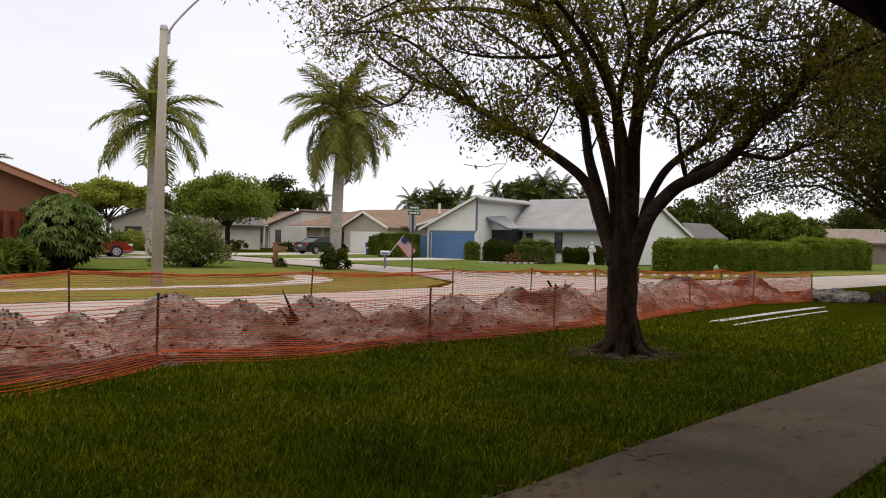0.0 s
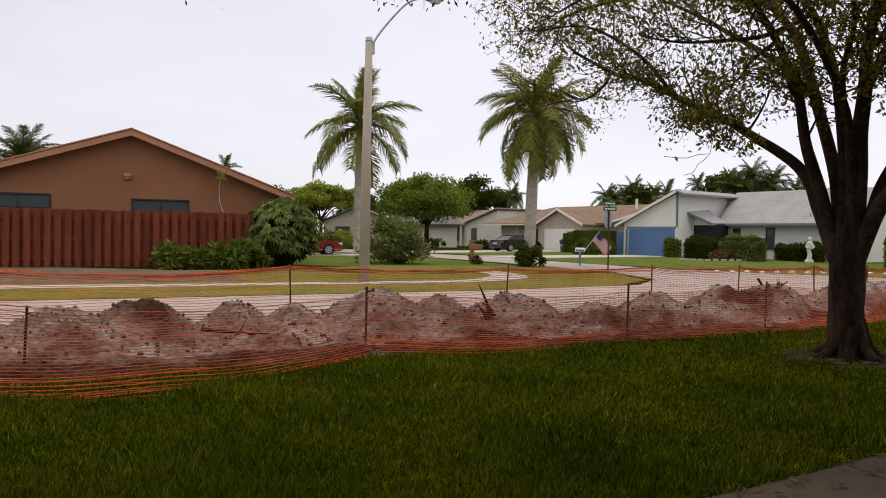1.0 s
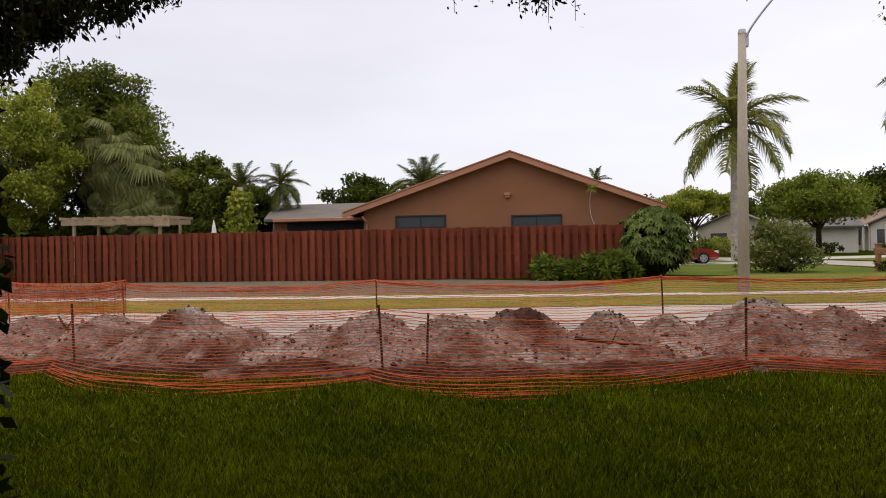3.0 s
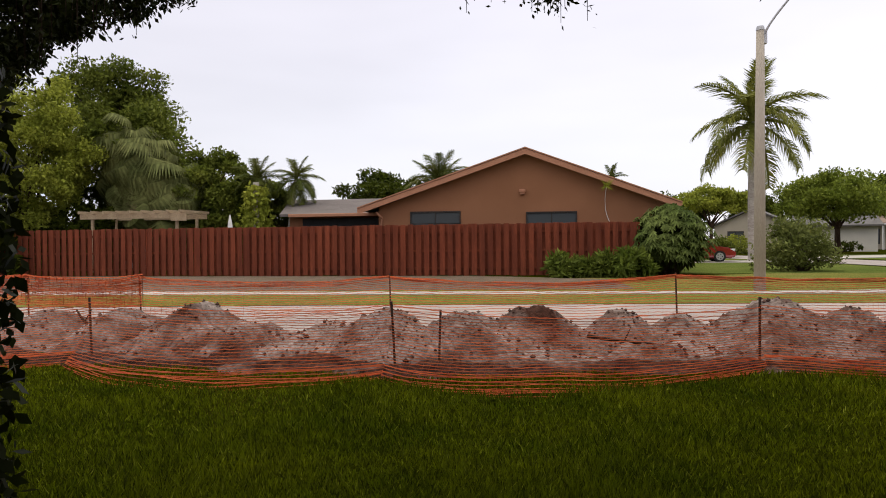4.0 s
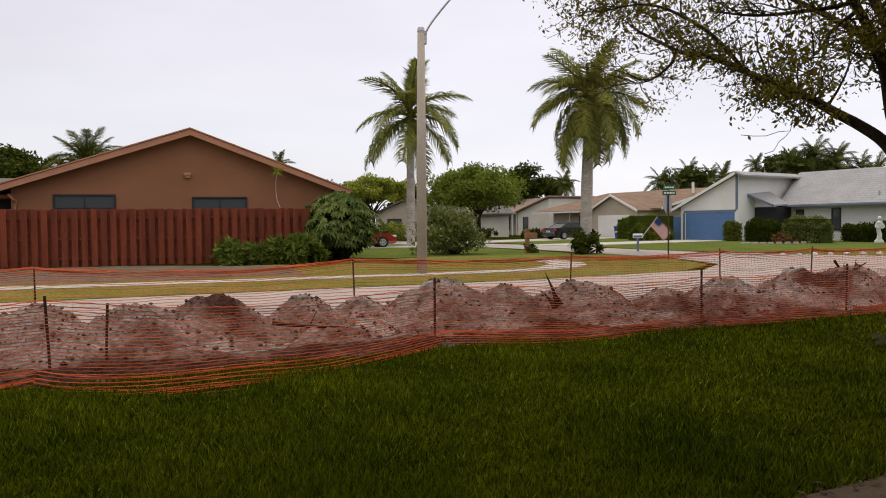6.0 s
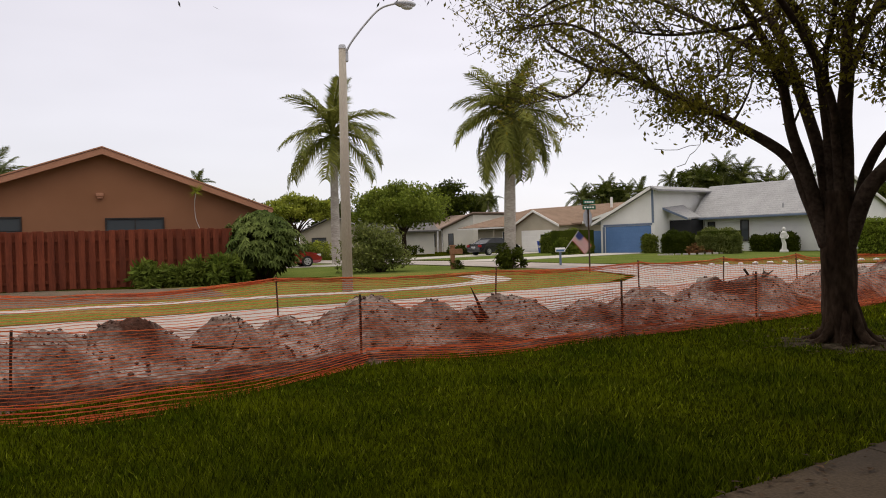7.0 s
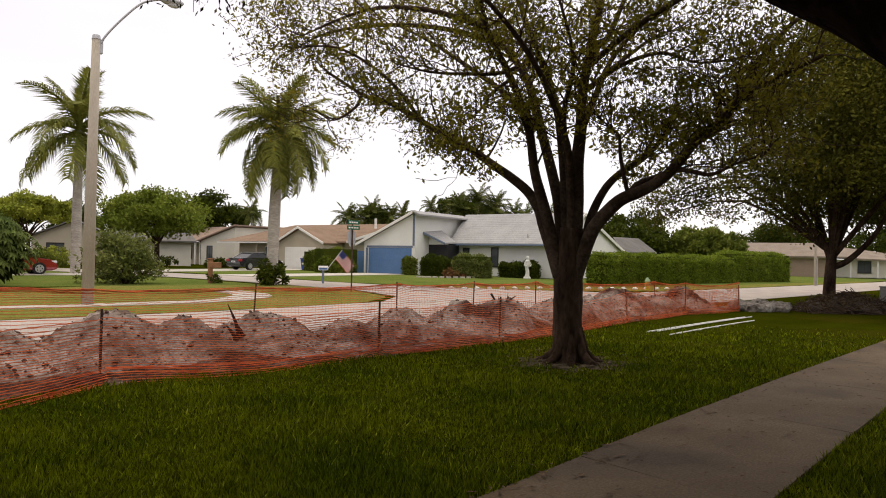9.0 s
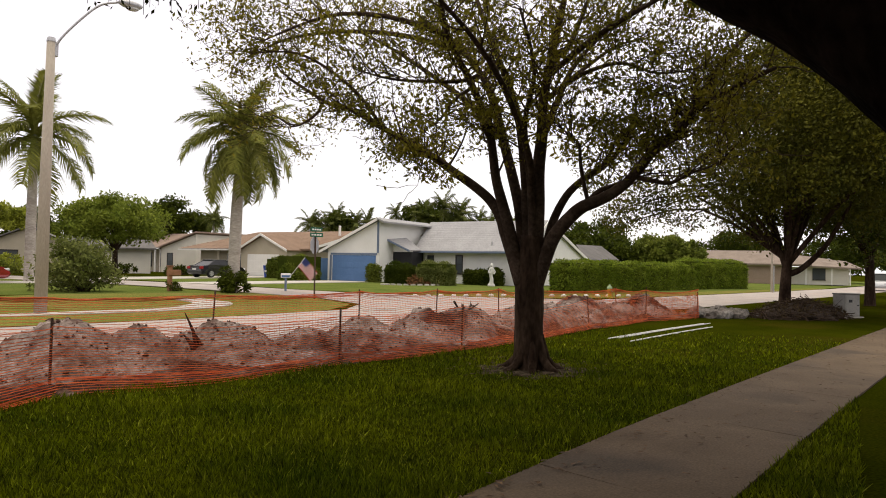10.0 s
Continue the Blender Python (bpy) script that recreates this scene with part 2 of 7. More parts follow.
def smooth_line(pts, n=4):
    """Catmull-Rom through the points."""
    pts = [Vector(p) for p in pts]
    out = []
    for i in range(len(pts) - 1):
        p0, p1, p2, p3 = pts[max(i - 1, 0)], pts[i], pts[i + 1], pts[min(i + 2, len(pts) - 1)]
        for k in range(n):
            t = k / n
            out.append(0.5 * (2 * p1 + (p2 - p0) * t + (2 * p0 - 5 * p1 + 4 * p2 - p3) * t * t + (3 * p1 - p0 - 3 * p2 + p3) * t ** 3))
    return out + [pts[-1]]


def ground_z(y):
    s = min(max((y - 13) / 30, 0), 1)
    return 0.32 * s * s * (3 - 2 * s)


def at_line(line, n):
    """n points evenly along a polyline in x and y."""
    line = [Vector((*p, 0)) for p in line]
    run = [0]
    for a, b in zip(line, line[1:]):
        run.append(run[-1] + (b - a).length)
    out = []
    for k in range(n):
        s = run[-1] * k / (n - 1)
        i = max(j for j in range(len(run) - 1) if run[j] <= s + 1e-9)
        out.append(line[i].lerp(line[i + 1], (s - run[i]) / (run[i + 1] - run[i])))
    return out


def band(a, b, lift, n=80, across=6, depth=0.3):
    """A strip of ground between two lines in plan, laid over the slope, with its sides going down."""
    la, lb = at_line(a, n), at_line(b, n)
    bm, grid = bmesh.new(), []
    for p, q in zip(la, lb):
        row = []
        for k in range(across + 1):
            v = p.lerp(q, k / across)
            row.append(bm.verts.new((v.x, v.y, ground_z(v.y) + lift)))
        grid.append(row)
    for r, s in zip(grid, grid[1:]):
        for k in range(across):
            bm.faces.new((r[k], r[k + 1], s[k + 1], s[k]))
    rim = [r[0] for r in grid] + grid[-1][1:] + [r[-1] for r in grid[-2::-1]] + grid[0][-2:0:-1]
    low = [bm.verts.new((v.co.x, v.co.y, v.co.z - depth)) for v in rim]
    for i in range(len(rim)):
        j = (i + 1) % len(rim)
        bm.faces.new((rim[i], rim[j], low[j], low[i]))
    bmesh.ops.recalc_face_normals(bm, faces=bm.faces)
    return bm


# ---------------------------------------------------------------- ground, roads, paths
bm = bmesh.new()
xs = [-900, -200] + list(range(-80, 131, 10)) + [250, 900]
ys = [-900, -100, -20, 0, 6, 10, 13] + [13 + 0.6 * k for k in range(1, 51)] + [60, 100, 300, 1500]
grid = [[bm.verts.new((x, y, ground_z(y))) for x in xs] for y in ys]
for r, s in zip(grid, grid[1:]):
    for k in range(len(xs) - 1):
        bm.faces.new((r[k], r[k + 1], s[k + 1], s[k]))
tagged(part("ground", bm, M_LAWN), "lush green lawn, coloured dark for the shade of the trees", "lawn", kind="structure")

ROAD_NEAR = [(-70, 8.6), (-13, 11.5), (0, 12.6), (14, 14.0), (30, 15.8), (52, 18.5), (73, 21.3), (130, 31)]
ROAD_FAR = [(-70, 12.6), (-13, 16.4), (-6, 17.4), (2.5, 18.3), (8, 18.9), (14, 20.3), (25, 21.0), (42, 22.6), (73, 26), (130, 36)]
tagged(part("road", band(ROAD_NEAR, ROAD_FAR, 0.012, 120), M_ROAD), "pale worn asphalt street along the dug trench", "road", kind="structure")
SIDE_L = [(13.6, 19.6), (16.6, 22.6), (17.2, 26.5), (15.3, 33.4), (13.4, 39.5), (8.7, 55), (2.5, 75), (-8, 110)]
SIDE_R = [(30, 21.2), (24.5, 25.5), (21.0, 29.5), (19.4, 33.5), (17.6, 40.0), (13.4, 55), (7.4, 75), (-3, 110)]
tagged(part("side_road", band(SIDE_L, SIDE_R, 0.02, 140), M_ROAD), "pale asphalt side street curving off between lawns", "road", kind="structure")
tagged(part("verge", band([(-70, 12.9), (-13, 16.6), (-6, 17.6), (2.5, 18.5), (8, 19.1), (13.4, 20.2), (16.2, 22.6), (17.0, 26.5), (16.0, 30.8)],
                          [(-70, 21), (-13, 23), (-6, 26), (2.5, 29), (8, 31), (9, 31), (10, 31), (12, 31), (15.2, 31)], 0.008, 110, 10), M_VERGE),
       "dry yellowish mown grass verge by the corner", "grass", kind="structure")
tagged(part("corner_lawn", band([(2.7, 31.02), (2.7, 45), (0, 60), (-6, 75)], [(15.15, 31.02), (12.0, 43), (7.2, 59), (2.2, 75)], 0.007, 60, 10), M_FARLAWN),
       "mown green lawn behind the corner", "lawn", kind="structure")
tagged(part("driveway", band([(1.5, 41.5), (12.6, 41.5)], [(1.5, 45.0), (11.6, 45.0)], 0.03, 20, 4), M_CONC), "pale concrete driveway under the red car", "driveway", kind="structure")
tagged(part("far_lawn", band([(20.2, 32.6), (23, 28.5), (31, 22.6), (42, 23.2), (73, 26.6), (130, 36.6)], [(15, 60), (26, 60), (40, 60), (60, 55), (90, 50), (140, 50)], 0.006, 80, 16), M_FARLAWN),
       "mown green lawn in front of the houses", "lawn", kind="structure")
tagged(part("far_verge", band([(23, 27.6), (27, 24.0), (33, 22.2), (42, 22.9), (73, 26.3)], [(24, 29.2), (28.5, 26.8), (35, 25.0), (43, 25.4), (73, 27.6)], 0.011, 60, 4), M_VERGE),
       "dry grass strip beside the street", "grass", kind="structure")
tagged(part("soil_strip", band([(-40, 19.6), (-14, 21.5), (-4, 22.6), (2, 23.2)], [(-40, 29.5), (-14, 29.7), (-4, 29.7), (1.5, 27.5)], 0.013, 60, 6), M_SOIL),
       "bare brown soil strip before the wooden fence", "soil", kind="structure")

# far footpath and the near one, each of cast slabs
WALK_A = [(-60, 16.6), (-20, 20.0), (-7, 20.6), (0, 21.1), (5, 21.4), (8.4, 21.7), (10.6, 22.5), (11.9, 23.6), (12.4, 25.0), (12.2, 27.0)]
WALK_B = [(-60, 17.8), (-20, 21.1), (-7, 21.6), (0, 21.9), (5, 22.2), (7.8, 22.5), (9.6, 23.2), (10.6, 24.2), (11.1, 25.2), (11.0, 27.0)]


def slab_path(name, a, b, count, lift, material, label, sub=2):
    root = thing(name, Matrix(), label, "footpath", kind="structure")
    pa, pb = at_line(a, count * sub + 1), at_line(b, count * sub + 1)
    for i in range(count):
        bm, grid = bmesh.new(), []
        for k in range(sub + 1):
            p, q = pa[i * sub + k], pb[i * sub + k]
            d = (pa[min(i * sub + k + 1, len(pa) - 1)] - pa[max(i * sub + k - 1, 0)]).normalized() * 0.003
            p, q = (p + d, q + d) if k == 0 else (p - d, q - d) if k == sub else (p, q)
            grid.append([(p.lerp(q, w), w) for w in (0, 1)])
        tilt = random.uniform(-0.006, 0.006)
        top = [[bm.verts.new((v.x, v.y, ground_z(v.y) + lift + tilt * (w - 0.5))) for v, w in r] for r in grid]
        low = [[bm.verts.new((v.x, v.y, ground_z(v.y) - 0.1)) for v, w in r] for r in grid]
        for k in range(sub):
            bm.faces.new((top[k][0], top[k][1], top[k + 1][1], top[k + 1][0]))
            for s in (0, 1):
                bm.faces.new((top[k][s], top[k + 1][s], low[k + 1][s], low[k][s]))
        for k in (0, sub):
            bm.faces.new((top[k][0], top[k][1], low[k][1], low[k][0]))
        bmesh.ops.recalc_face_normals(bm, faces=bm.faces)
        part("slab", bm, material, root)
    return root


slab_path("far_footpath", WALK_A, WALK_B, 50, 0.03, M_CONC, "pale concrete footpath curving round the corner")
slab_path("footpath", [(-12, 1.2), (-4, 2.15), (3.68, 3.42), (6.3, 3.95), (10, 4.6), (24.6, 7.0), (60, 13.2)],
          [(-12, -0.3), (-4, 0.7), (3.9, 1.98), (7.9, 2.72), (12.7, 3.55), (25.0, 5.5), (60, 11.7)], 26, 0.025, M_WALK, "damp brownish concrete footpath with leaf stains, darkened for tree shade")
tagged(part("driveway", band([(18.3, 38.6), (32.9, 43.0)], [(17.0, 42.2), (31.5, 46.8)], 0.035, 30, 4), M_CONC), "pale concrete driveway up to the blue garage", "driveway", kind="structure")
tagged(part("driveway", band([(15.6, 48.4), (33.4, 57.5)], [(14.2, 53), (32.2, 62.6)], 0.035, 30, 4), M_CONC), "pale concrete driveway before the beige house", "driveway", kind="structure")

# ---------------------------------------------------------------- houses
def board_fence():
    """Board-on-board fence, every board a part."""
    root = thing("wooden_fence", Matrix(), "tall red-stained wooden board fence round the garden", "fence", kind="structure")
    y, z0, z1, x0, x1 = 30.0, 0.2, 2.36, -36.0, 2.45
    front = mesh_of("board", new_box(-0.108, 0.108, -0.012, 0.012, 0, z1 - z0, bevel=0.004), M_REDFENCE)
    x = x0
    while x < x1:
        lift = random.uniform(-0.02, 0.02)
        part("board", front, None, root, at=pose(x, y - 0.07, z0 + lift, 0, random.uniform(-0.3, 0.3), 0))
        part("board", front, None, root, at=pose(x + 0.17, y + 0.045, z0 + random.uniform(-0.02, 0.02)))
        x += 0.34
    for z in (0.45, 1.2, 1.98):
        part("rail", new_box(x0, x1, y - 0.03, y + 0.03, z, z + 0.09), M_REDFENCE, root)
    for k in range(17):
        px = x0 + k * 2.4
        if px < x1:
            part("post", new_box(px - 0.045, px + 0.045, y - 0.031, y + 0.034, 0.1, z1 - 0.03), M_REDFENCE, root)
    part("end_board", new_box(x1 + 0.11, x1 + 0.135, y - 0.05, y + 6, z0, z1), M_REDFENCE, root)


def roof_slab(bm, a, b, c, d, t=0.14):
    """A roof plane from four corners, with thickness downwards."""
    top = [bm.verts.new(p) for p in (a, b, c, d)]
    low = [bm.verts.new((p[0], p[1], p[2] - t)) for p in (a, b, c, d)]
    bm.faces.new(top)
    bm.faces.new(low[::-1])
    for i in range(4):
        j = (i + 1) % 4
        bm.faces.new((top[j], top[i], low[i], low[j]))
    bmesh.ops.recalc_face_normals(bm, faces=bm.faces)
    return bm


def shingle_rows(a, b, c, d, material, parent, rows, t=0.025):
    """Overlapping courses on a roof plane: a and b along the eave, c and d along the ridge."""
    a, b, c, d = (Vector(p) for p in (a, b, c, d))
    for k in range(rows):
        f0, f1 = k / rows, (k + 1.12) / rows
        p, q, r, s = a.lerp(d, f0), b.lerp(c, f0), b.lerp(c, min(f1, 1)), a.lerp(d, min(f1, 1))
        bm = bmesh.new()
        roof_slab(bm, p + Vector((0, 0, t + 0.012)), q + Vector((0, 0, t + 0.012)), r + Vector((0, 0, 0.012)), s + Vector((0, 0, 0.012)), t)
        part("shingle_course", bm, material, parent)


def window(parent, m, w, h, material_frame, cols=2, rows=2, name="window", label=""):
    """A framed window in the local x-z plane, looking out along -y."""
    win = part(name, new_box(-w / 2, w / 2, 0.02, 0.04, 0, h), M_GLASS, parent, label or "dark glazed window", at=m)
    fr = bmesh.new()
    f = 0.06
    box(fr, -w / 2 - f, w / 2 + f, -0.03, 0.05, -f, 0)
    box(fr, -w / 2 - f, w / 2 + f, -0.03, 0.05, h, h + f)
    box(fr, -w / 2 - f, -w / 2, -0.03, 0.05, 0, h)
    box(fr, w / 2, w / 2 + f, -0.03, 0.05, 0, h)
    part("window_frame", fr, material_frame, win)
    gl = bmesh.new()
    for i in range(1, cols):
        x = -w / 2 + w * i / cols
        box(gl, x - 0.018, x + 0.018, -0.005, 0.019, 0, h)
    for i in range(1, rows):
        z = h * i / rows
        box(gl, -w / 2, w / 2, -0.003, 0.018, z - 0.012, z + 0.012)
    if cols > 1 or rows > 1:
        part("glazing_bar", gl, material_frame, win)
    part("window_sill", new_box(-w / 2 - 0.1, w / 2 + 0.1, -0.08, 0.02, -f - 0.05, -f - 0.002), material_frame, win)
    return win


def brown_house():
    h = thing("brown_house", pose(0, 32, 0.25), "brown stucco gabled house behind the wooden fence", "house")
    L, R, PK = -8.75, 4.0, -1.99
    part("wall", prism(bmesh.new(), [(L, 0), (R, 0), (R, 2.98), (PK, 5.28), (L, 2.98)], 0, 14), M_STUCCO, h)
    sl = (5.42 - 2.9) / (PK - (L - 0.85))
    for side, xe, lab in (("roof", L - 0.85, "dark shingled roof plane"), ("roof", R + 0.55, "dark shingled roof plane")):
        ze = 2.92
        bm = roof_slab(bmesh.new(), (xe, -0.5, ze), (PK, -0.5, 5.42), (PK, 14.4, 5.42), (xe, 14.4, ze), 0.1)
        ro = part(side, bm, M_SHINGLE_D, h, lab)
        fb = bmesh.new()
        roof_slab(fb, (xe, -0.56, ze - 0.02), (PK, -0.56, 5.40), (PK, -0.503, 5.40), (xe, -0.503, ze - 0.02), 0.24)
        part("fascia", fb, M_FASCIA, ro, "painted brown fascia board")
        tb = bmesh.new()
        roof_slab(tb, (xe, -0.60, ze + 0.05), (PK, -0.60, 5.47), (PK, -0.45, 5.47), (xe, -0.45, ze + 0.05), 0.05)
        part("drip_edge", tb, M_FASCIA, ro)
    window(h, pose(-6.1, -0.03, 1.72), 2.2, 0.98, M_FRAMEDK, 2, 2)
    window(h, pose(-0.9, -0.03, 1.62), 2.1, 0.98, M_FRAMEDK, 2, 1)
    v = bmesh.new()
    box(v, -2.3, -2.02, -0.18, 0, 3.52, 3.66, bevel=0.02)
    box(v, -2.26, -2.06, -0.14, 0, 3.44, 3.52)
    part("wall_vent", v, M_FASCIA, h, "small brown wall vent hood")
    pts = smooth_line([(-8.75, -0.35, 2.75), (-8.6, -0.25, 2.55), (-8.55, -0.1, 2.45), (-8.62, -0.06, 2.0), (-8.62, -0.06, 0.0)], 3)
    part("downpipe", tube(bmesh.new(), pts, 0.045, 8), M_FASCIA, h, "brown rain pipe at the corner")
    # lower wing
    part("wing_wall", new_box(-13.9, -8.77, 2.0, 12, 0, 2.78), M_STUCCO, h)
    bm = roof_slab(bmesh.new(), (-14.1, 1.2, 2.8), (-8.7, 1.2, 2.8), (-8.7, 6.5, 3.8), (-15.7, 6.5, 3.8), 0.12)
    wr = part("wing_roof", bm, mat("warm_grey_shingle", (0.115, 0.096, 0.09), (0.155, 0.132, 0.123), 1.0, 0.9, 0.01, 10, fine=0.15), h, "low grey shingled wing roof")
    part("gutter", new_box(-13.6, -8.9, 1.05, 1.195, 2.64, 2.8, bevel=0.02), M_FASCIA, wr, "brown gutter")
    # dark sheet on the wing wall in place of the shade under the gutter
    part("wing_opening", new_box(-13.2, -8.9, 1.94, 1.995, 0.2, 2.6), M_DARK, h, "dark panel standing for the shade under the wing eave")


A17 = 17.0


def house_frame(x, y, z=0.3):
    return pose(x, y, z, 0, 0, A17 - 90)


def garage_door(parent, x0, x1, h, material, y=-0.03):
    d = part("garage_door", new_box(x0, x1, y + 0.012, y + 0.06, 0, h), material, parent)
    n = 4
    for i in range(n):
        for k in range(4):
            w = (x1 - x0) / 4
            part("door_panel", new_box(x0 + k * w + 0.06, x0 + (k + 1) * w - 0.06, y, y + 0.01, i * h / n + 0.06, (i + 1) * h / n - 0.06, bevel=0.004), material, d)
    return d


def white_house():
    h = thing("white_house", house_frame(31.4, 47.0), "white single-storey house with a blue garage door", "house")
    # garage block with a roof that rises to a tall wall
    part("garage_wall", prism(bmesh.new(), [(-0.35, 0), (4.52, 0), (4.52, 4.6), (-0.35, 2.45)], 0, 8.0), M_WHITE, h, "white painted garage wall")
    garage_door(h, 0.12, 4.2, 2.0, M_BLUE)
    part("trim_board", new_box(4.3, 4.46, -0.05, -0.002, 2.17, 4.5), M_TRIMB, h, "blue-grey trim board")
    part("trim_board", new_box(-0.05, 4.3, -0.05, -0.002, 2.02, 2.17), M_TRIMB, h, "blue-grey trim board")
    part("trim_board", new_box(-0.13, 0.04, -0.05, -0.002, 0, 2.0), M_TRIMB, h, "blue-grey trim board")
    bm = roof_slab(bmesh.new(), (-0.95, -0.35, 2.32), (4.5, -0.35, 4.76), (4.5, 8.2, 4.76), (-0.95, 8.2, 2.32), 0.12)
    gr = part("garage_roof", bm, M_SHINGLE_G, h, "pale grey shingled garage roof")
    fb = bmesh.new()
    roof_slab(fb, (-0.95, -0.42, 2.31), (4.5, -0.42, 4.75), (4.5, -0.353, 4.75), (-0.95, -0.353, 2.31), 0.2)
    part("fascia", fb, M_WTRIM, gr, "thin white fascia board")
    bm = roof_slab(bmesh.new(), (4.5, -0.42, 4.77), (5.15, -0.42, 4.5), (5.15, 6.6, 4.5), (4.5, 6.6, 4.77), 0.12)
    part("ridge_roof", bm, M_SHINGLE_G, h, "pale grey shingled roof strip")
    # screened entry in the corner
    bm = roof_slab(bmesh.new(), (4.53, 1.0, 3.25), (6.1, 1.6, 2.45), (6.3, 2.9, 2.5), (4.53, 3.5, 3.45), 0.1)
    pr = part("porch_roof", bm, M_SHINGLE_G, h, "small grey porch roof")
    fb = bmesh.new()
    roof_slab(fb, (4.53, 0.94, 3.25), (6.14, 1.55, 2.45), (6.1, 1.6, 2.45), (4.53, 0.997, 3.25), 0.16)
    part("fascia", fb, M_TRIMB, pr)
    part("porch_screen", new_box(4.54, 6.2, 1.75, 3.4, 0.02, 2.3), M_DARK, h, "dark screened entry")
    part("porch_wall", prism(bmesh.new(), [(4.54, 2.32), (6.0, 2.32), (4.54, 3.1)], 1.72, 1.8), M_WHITE, h)
    # main block
    part("main_wall", new_box(6.22, 14.29, 3.6, 12.0, 0, 2.42), M_WHITE, h, "white painted front wall")
    bm = roof_slab(bmesh.new(), (5.5, 3.0, 2.42), (14.9, 3.0, 2.42), (14.9, 7.0, 4.86), (4.53, 7.0, 4.86), 0.12)
    mr = part("main_roof", bm, M_SHINGLE_G, h, "broad pale grey shingled roof")
    shingle_rows((5.55, 2.98, 2.43), (14.88, 2.98, 2.43), (14.88, 7.0, 4.87), (4.6, 7.0, 4.87), M_SHINGLE_G, mr, 16, 0.009)
    bm = roof_slab(bmesh.new(), (4.53, 7.0, 4.86), (14.9, 7.0, 4.86), (14.9, 15.6, 2.16), (4.53, 15.6, 2.16), 0.12)
    part("rear_roof", bm, M_SHINGLE_G, h)
    part("gutter", new_box(5.6, 14.8, 2.84, 2.975, 2.27, 2.41, bevel=0.02), M_TRIMB, mr, "blue-grey gutter")
    part("roof_pipe", tube(bmesh.new(), [(11.9, 3.7, 2.7), (11.9, 3.7, 3.15)], 0.05, 8), M_METAL, h)
    window(h, pose(9.25, 3.57, 0.8), 0.5, 1.3, M_FRAMEDK, 1, 2)
    window(h, pose(6.75, 3.57, 1.5), 0.45, 0.55, M_FRAMEDK, 1, 1)
    # gable end towards the street, its rear slope long and shallow
    bm = bmesh.new()
    prof = [(3.3, 0), (15.2, 0), (15.2, 2.12), (7.0, 4.72), (3.3, 2.45)]
    lo = [bm.verts.new((14.3, y, z)) for y, z in prof]
    hi = [bm.verts.new((14.75, y, z)) for y, z in prof]
    bm.faces.new(hi)
    bm.faces.new(lo[::-1])
    for i in range(5):
        bm.faces.new((lo[i], lo[(i + 1) % 5], hi[(i + 1) % 5], hi[i]))
    bmesh.ops.recalc_face_normals(bm, faces=bm.faces)
    part("end_wall", bm, M_WHITE, h, "white gable end wall")
    for a, b in (((3.0, 2.42), (7.0, 4.86)), ((7.0, 4.86), (15.6, 2.16))):
        fb = bmesh.new()
        roof_slab(fb, (14.93, a[0], a[1] + 0.02), (14.93, b[0], b[1] + 0.02), (15.0, b[0], b[1] + 0.02), (15.0, a[0], a[1] + 0.02), 0.24)
        part("fascia", fb, M_WTRIM, h, "white fascia board")
    bm = roof_slab(bmesh.new(), (14.8, 15.65, 2.1), (14.8, 24.9, 2.2), (12.5, 26.4, 3.6), (12.5, 19.4, 3.5), 0.1)
    part("lanai_roof", bm, M_SHINGLE_D, h, "dark low roof of the rear porch")
    part("lanai_screen", new_box(12.6, 14.5, 15.3, 24.3, 0, 2.06), M_DARK, h, "dark screened rear porch")
    window(h, pose(14.79, 10.3, 1.2, 0, 0, 90), 0.9, 0.8, M_WTRIM, 2, 1)
    part("blue_gate", new_box(-2.3, -0.45, 0.6, 0.68, 0, 1.75), M_BLUE, h, "blue board gate beside the garage")


